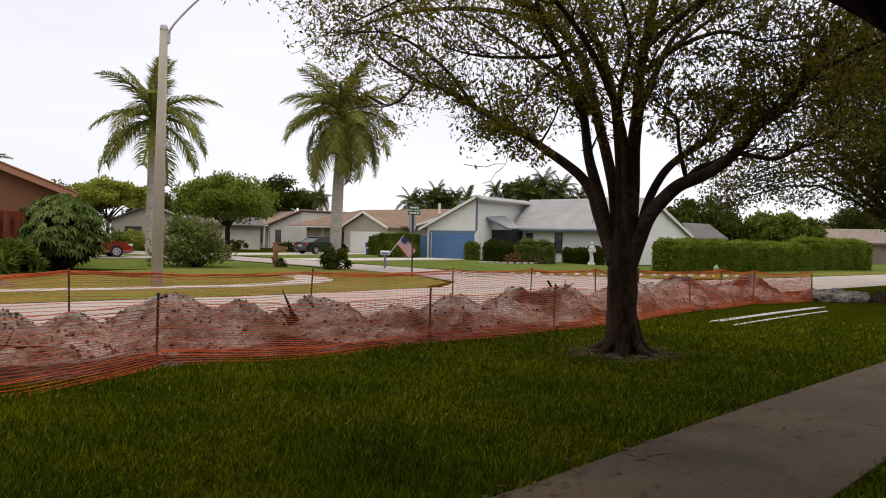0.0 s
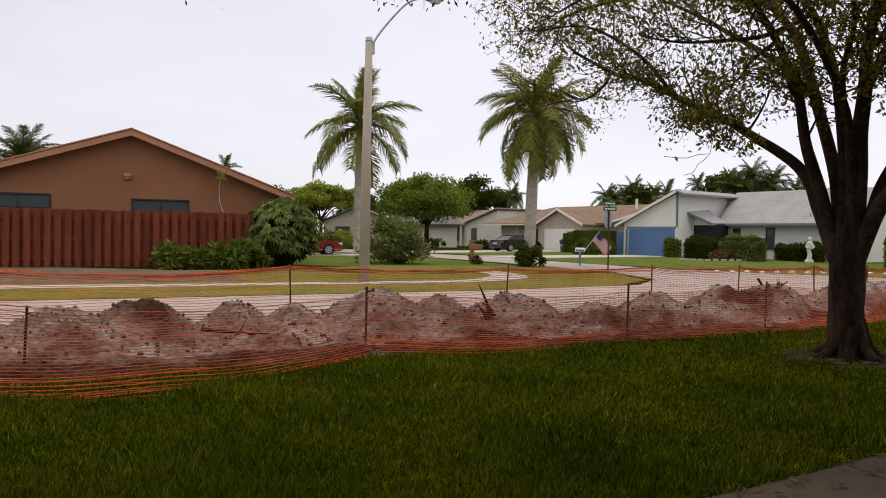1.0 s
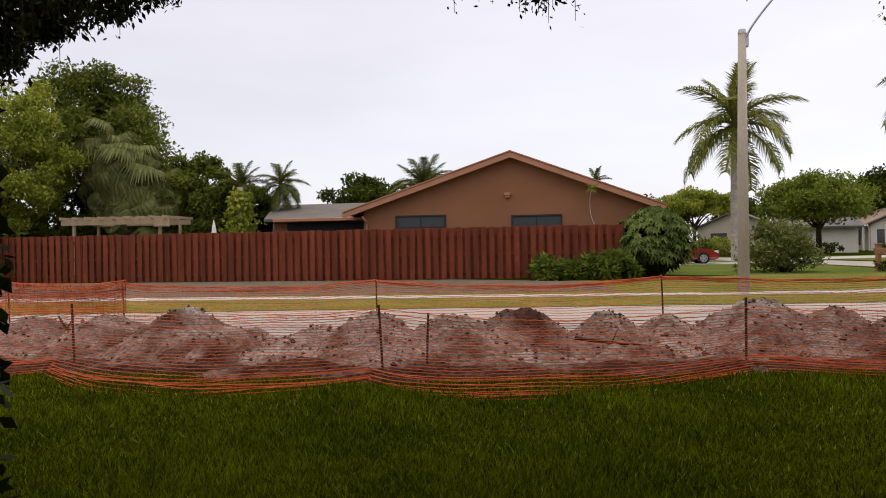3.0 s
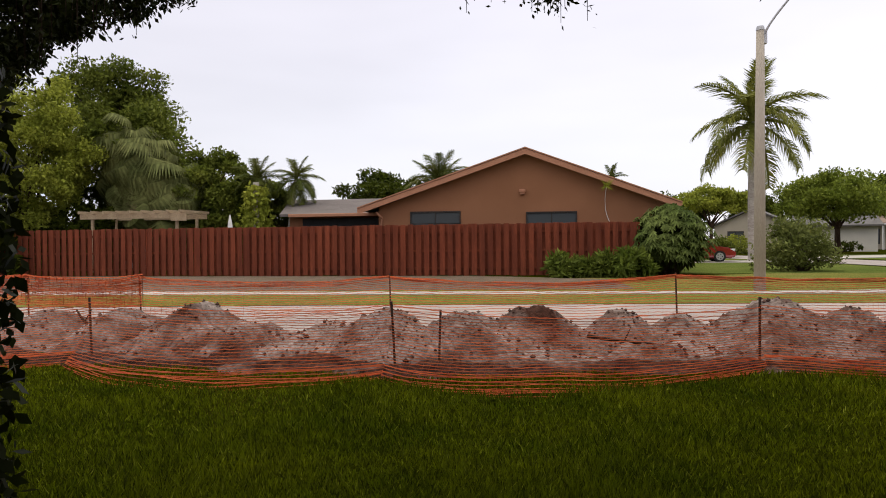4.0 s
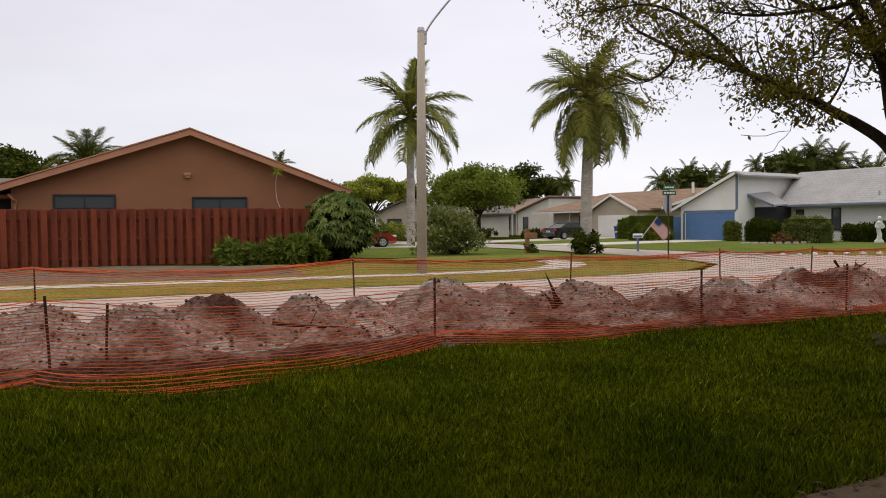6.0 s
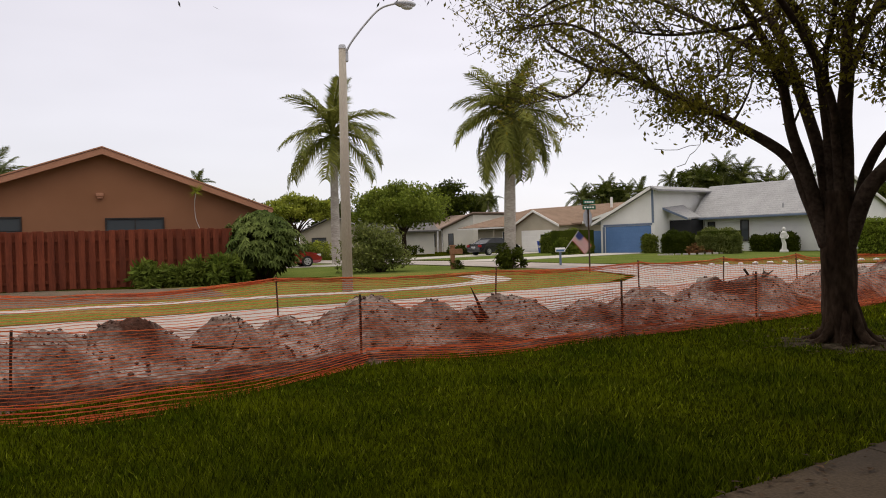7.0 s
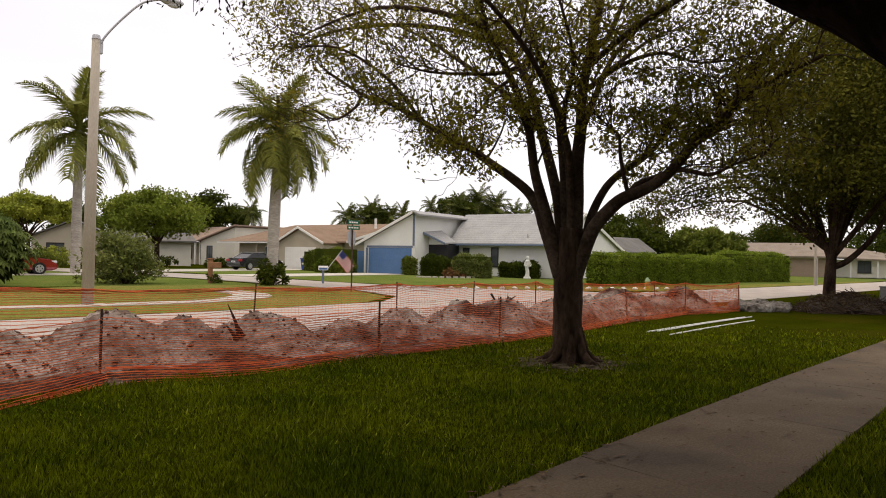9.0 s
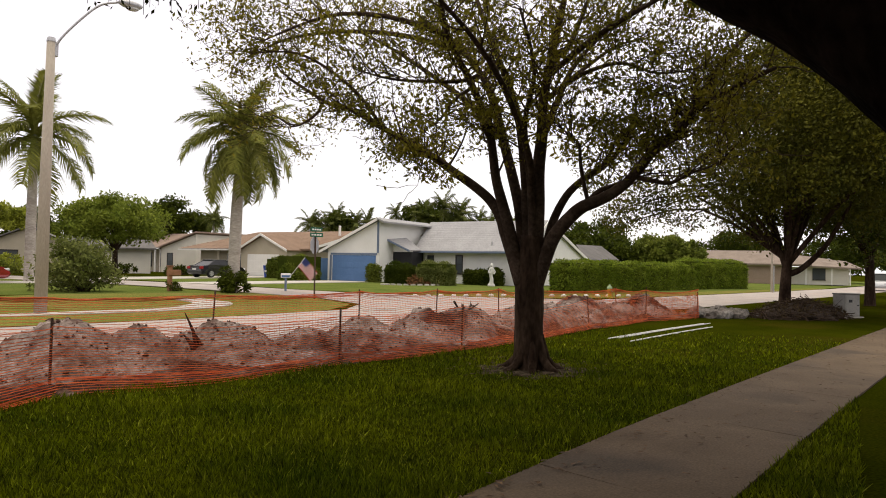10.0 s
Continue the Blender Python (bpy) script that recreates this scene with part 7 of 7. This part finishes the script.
def garden_bits():
    tan = mat("weathered_pine", (0.36, 0.26, 0.16), (0.45, 0.34, 0.22), 2.0, 0.85, 0.003, 20, fine=0.2)
    p = thing("pergola", pose(-21.0, 32.6, 0.2, 0, 0, 1.3), "weathered wooden pergola top behind the fence", "pergola")
    for y in (0, 2.2):
        part("beam", new_box(-3.5, 2.2, y - 0.05, y + 0.05, 2.74, 3.0), tan, p)
    for k in range(9):
        part("rafter", new_box(-3.4 + k * 0.68, -3.32 + k * 0.68 + 0.02, -0.35, 2.6, 3.002, 3.14), tan, p)
    for x in (-2.9, 1.7):
        for y in (0.1, 2.1):
            part("post", new_box(x - 0.06, x + 0.06, y - 0.055, y + 0.055, -0.1, 2.78), tan, p)
    part("side_beam", new_box(1.5, 2.3, -0.14, -0.055, 2.6, 2.95), tan, p)
    u = thing("closed_parasol", pose(-16.4, 32.6, 0.2), "closed white garden parasol behind the fence", "parasol")
    part("canopy", tube(bmesh.new(), [(0, 0, 1.6), (0, 0, 2.0), (0, 0, 2.5), (0, 0, 2.85)], [0.16, 0.15, 0.09, 0.02], 10), M_WTRIM, u)
    part("pole", tube(bmesh.new(), [(0, 0, -0.1), (0, 0, 1.6)], 0.025, 8), M_METAL, u)
    a = thing("wall_plant", pose(1.45, 31.3, 3.92), "spiky pale plant hanging from the gable by a cord", "plant")
    V, F = [], []
    rng = random.Random(4)
    for k in range(46):
        d = Vector((rng.uniform(-1, 1), rng.uniform(-0.8, 0.4), rng.uniform(-0.7, 1))).normalized()
        s = d.cross(Vector((0, 1, 0.2))).normalized() * 0.018
        n0 = len(V)
        V.extend([tuple(-s), tuple(s), tuple(d * rng.uniform(0.28, 0.45))])
        F.append((n0, n0 + 1, n0 + 2))
    part("leaf_tuft", raw("leaf_tuft", V, F, M_LEAFLT), None, a)
    part("cord", tube(bmesh.new(), smooth_line([(0, 0.0, 0.0), (-0.05, 0.3, -0.4), (-0.04, 0.62, -0.8), (0.02, 0.63, -1.2), (0.24, 0.62, -1.75)], 4), 0.012, 5), M_WTRIM, a)
    v = thing("vine_column", pose(-16.1, 34.9, 0.2), "palm trunk wrapped in large yellow-green vine leaves", "vine")
    part("trunk", tube(bmesh.new(), [(0, 0, -0.1), (0, 0, 4.6)], 0.15, 8), M_PALMTRUNK, v)
    nr = np.random.default_rng(5)
    z = nr.uniform(0.2, 4.4, 2600)
    an = nr.uniform(0, 6.283, 2600)
    r = (0.35 + 0.75 * nr.uniform(0, 1, 2600)) * (1.2 - 0.16 * z)
    leaves(np.stack([np.cos(an) * r, np.sin(an) * r, z], 1), 0.15, M_LEAFLT, 6, "vine_leaves", v, 1.5, 0.8)
    b = thing("wheelie_bin", pose(31.1, 56.2, 0.35, 0, 0, -73), "blue plastic recycling bin by the garage", "bin")
    blue = mat("blue_plastic", (0.012, 0.05, 0.30), (0.02, 0.065, 0.36), 3.0, 0.5, fine=0.08)
    bm = bmesh.new()
    vs = [bm.verts.new(c) for c in ((-0.22, -0.24, 0), (0.22, -0.24, 0), (0.22, 0.24, 0), (-0.22, 0.24, 0), (-0.29, -0.33, 0.95), (0.29, -0.33, 0.95), (0.29, 0.33, 0.95), (-0.29, 0.33, 0.95))]
    for f in ((3, 2, 1, 0), (4, 5, 6, 7), (0, 1, 5, 4), (1, 2, 6, 5), (2, 3, 7, 6), (3, 0, 4, 7)):
        bm.faces.new([vs[i] for i in f])
    part("body", bm, blue, b)
    part("lid", new_box(-0.32, 0.32, -0.37, 0.36, 0.952, 1.02, bevel=0.02), blue, b)
    part("label_plate", new_box(-0.12, 0.12, -0.335, -0.3, 0.45, 0.62), M_WTRIM, b)
    pl = thing("utility_pole", pose(55.2, 23.7, 0.1), "short pale wooden utility pole at the roadside", "pole")
    part("pole", tube(bmesh.new(), [(0, 0, -0.1), (0, 0, 4.0)], [0.1, 0.08], 10), M_POLE, pl)
    part("cable_guard", new_box(-0.03, 0.03, -0.18, -0.12, 0, 2.0), M_METAL, pl)
    bd = thing("flower_bed_edge", pose(32.6, 38.2, 0.29), "pale curved stone edging of the flower bed", "edging")
    for k in range(16):
        an = radians(190 + k * 10)
        part("edging_block", new_box(-0.16, 0.16, -0.07, 0.07, -0.05, 0.1, bevel=0.02), M_CONC, bd, at=pose(3.4 * math.cos(an) * 0.9 - 0.2, 1.9 * math.sin(an), 0, 0, 0, math.degrees(an) + 90))


def litter():
    """Fallen leaves and twigs on the near footpath and its edge."""
    rng = random.Random(10)
    V, F = [], []
    for _ in range(700):
        f = rng.random() ** 1.3
        x = 3.0 + 20 * f
        y0 = 3.3 + 0.172 * (x - 3.4)
        y = y0 + (rng.gauss(0, 0.09) if rng.random() < 0.45 else -rng.uniform(0.1, 1.4))
        if rng.random() < 0.3:
            b, q = rng.uniform(0, 6.283), rng.uniform(0.35, 1.5)
            x, y = 8.88 + math.cos(b) * q, 7.34 + math.sin(b) * q
        s, a = rng.uniform(0.012, 0.035), rng.uniform(0, 6.283)
        z = 0.035 + rng.uniform(0, 0.01)
        n0 = len(V)
        c, q = math.cos(a) * s, math.sin(a) * s
        V.extend([(x - c * 1.4, y - q * 1.4, z), (x + q * 0.6, y - c * 0.6, z + 0.006), (x + c * 1.4, y + q * 1.4, z + 0.002), (x - q * 0.6, y + c * 0.6, z + 0.004)])
        F.append((n0, n0 + 1, n0 + 2, n0 + 3))
    tagged(part("fallen_leaves", raw("fallen_leaves", V, F, mat("fallen_leaf", (0.05, 0.027, 0.014), (0.13, 0.078, 0.042), 4.0, 0.9, island=0.4)), None), "brown fallen leaves along the footpath edge", "leaves", kind="stuff")


def turf():
    """Grass blades on the near lawn, thinning out with distance."""
    rng = np.random.default_rng(7)
    n = 460000
    d = 3.4 + 17.0 * rng.uniform(0, 1, n) ** 1.8
    a = rng.uniform(-1.25, 1.02, n)
    x, y = 0.2 + d * np.sin(-a), -0.25 + d * np.cos(a)
    fence = np.interp(x, [p[0] for p in NEAR_POSTS], [p[1] for p in NEAR_POSTS])
    edge_l = np.interp(x, [-12, -4, 3.68, 6.3, 10, 24.6], [1.2, 2.15, 3.42, 3.95, 4.6, 7.0])
    edge_r = np.interp(x, [-12, -4, 3.9, 7.9, 12.7, 25.0], [-0.3, 0.7, 1.98, 2.72, 3.55, 5.5])
    keep = (rng.uniform(0, 1, n) < 1.15 - (d - 7.0) / 12.0) & (y < fence + 0.25 - np.clip(np.where(x < 2, 0.75, 0.75 - 0.12 * (x - 2)), 0.0, 0.75) + 0.12 * np.sin(x * 3.7)) & ((y > edge_l + 0.0) | (y < edge_r - 0.0)) & (np.hypot(x - 8.88, y - 7.34) > 0.72 + 0.2 * np.sin(9 * np.arctan2(y - 7.34, x - 8.88)))
    x, y, d = x[keep], y[keep], d[keep]

    def blades(x, y, d, low, high, w0, lean_by, material, label):
        n = len(x)
        h = rng.uniform(low, high, n) * (0.9 + 0.3 * np.sin(x * 2.3 + 1.2 * np.sin(y * 1.7)))
        w = w0 + 0.0008 * d
        t, lean = rng.uniform(0, 6.283, n), rng.uniform(0.1, 1.0, n) * h * lean_by
        la = rng.uniform(0, 6.283, n)
        z0 = np.full(n, -0.005)
        v = np.stack([np.stack([x - np.cos(t) * w, y - np.sin(t) * w, z0], 1), np.stack([x + np.cos(t) * w, y + np.sin(t) * w, z0], 1),
                      np.stack([x + np.cos(la) * lean, y + np.sin(la) * lean, h], 1)], 1).reshape(-1, 3)
        me = bpy.data.meshes.new("grass")
        me.vertices.add(3 * n)
        me.vertices.foreach_set("co", v.ravel())
        me.loops.add(3 * n)
        me.loops.foreach_set("vertex_index", np.arange(3 * n, dtype=np.int32))
        me.polygons.add(n)
        me.polygons.foreach_set("loop_start", np.arange(0, 3 * n, 3, dtype=np.int32))
        me.update(calc_edges=True)
        me.materials.append(material)
        tagged(new("grass", me), label, "grass", kind="stuff")

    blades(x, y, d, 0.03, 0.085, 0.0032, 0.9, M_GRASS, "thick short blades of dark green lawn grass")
    tip = rng.uniform(0, 1, len(x)) < 0.075
    blades(x[tip] + 0.01, y[tip], d[tip], 0.045, 0.082, 0.003, 1.2, M_GRASSPALE, "scattered pale yellowish blades among the lawn grass")


# unseen wall added behind the viewer to hold off sky light from the near things
tagged(part("wall_south", new_box(-26, 30, -7.2, -7.0, -0.1, 5.2), mat("blocker_wall_brown", (0.16, 0.13, 0.10), (0.2, 0.165, 0.13), 1.0, 0.9)), "plain brown wall added out of view to block sky light", "wall", kind="structure")
road_sign()
letterbox_with_flag()
wooden_letterbox()
hydrant()
statue()
utility_cabinet()
white_pipes()
kerb_stones()
brush_heap()
splintered_stump()
garden_bits()
litter()
turf()
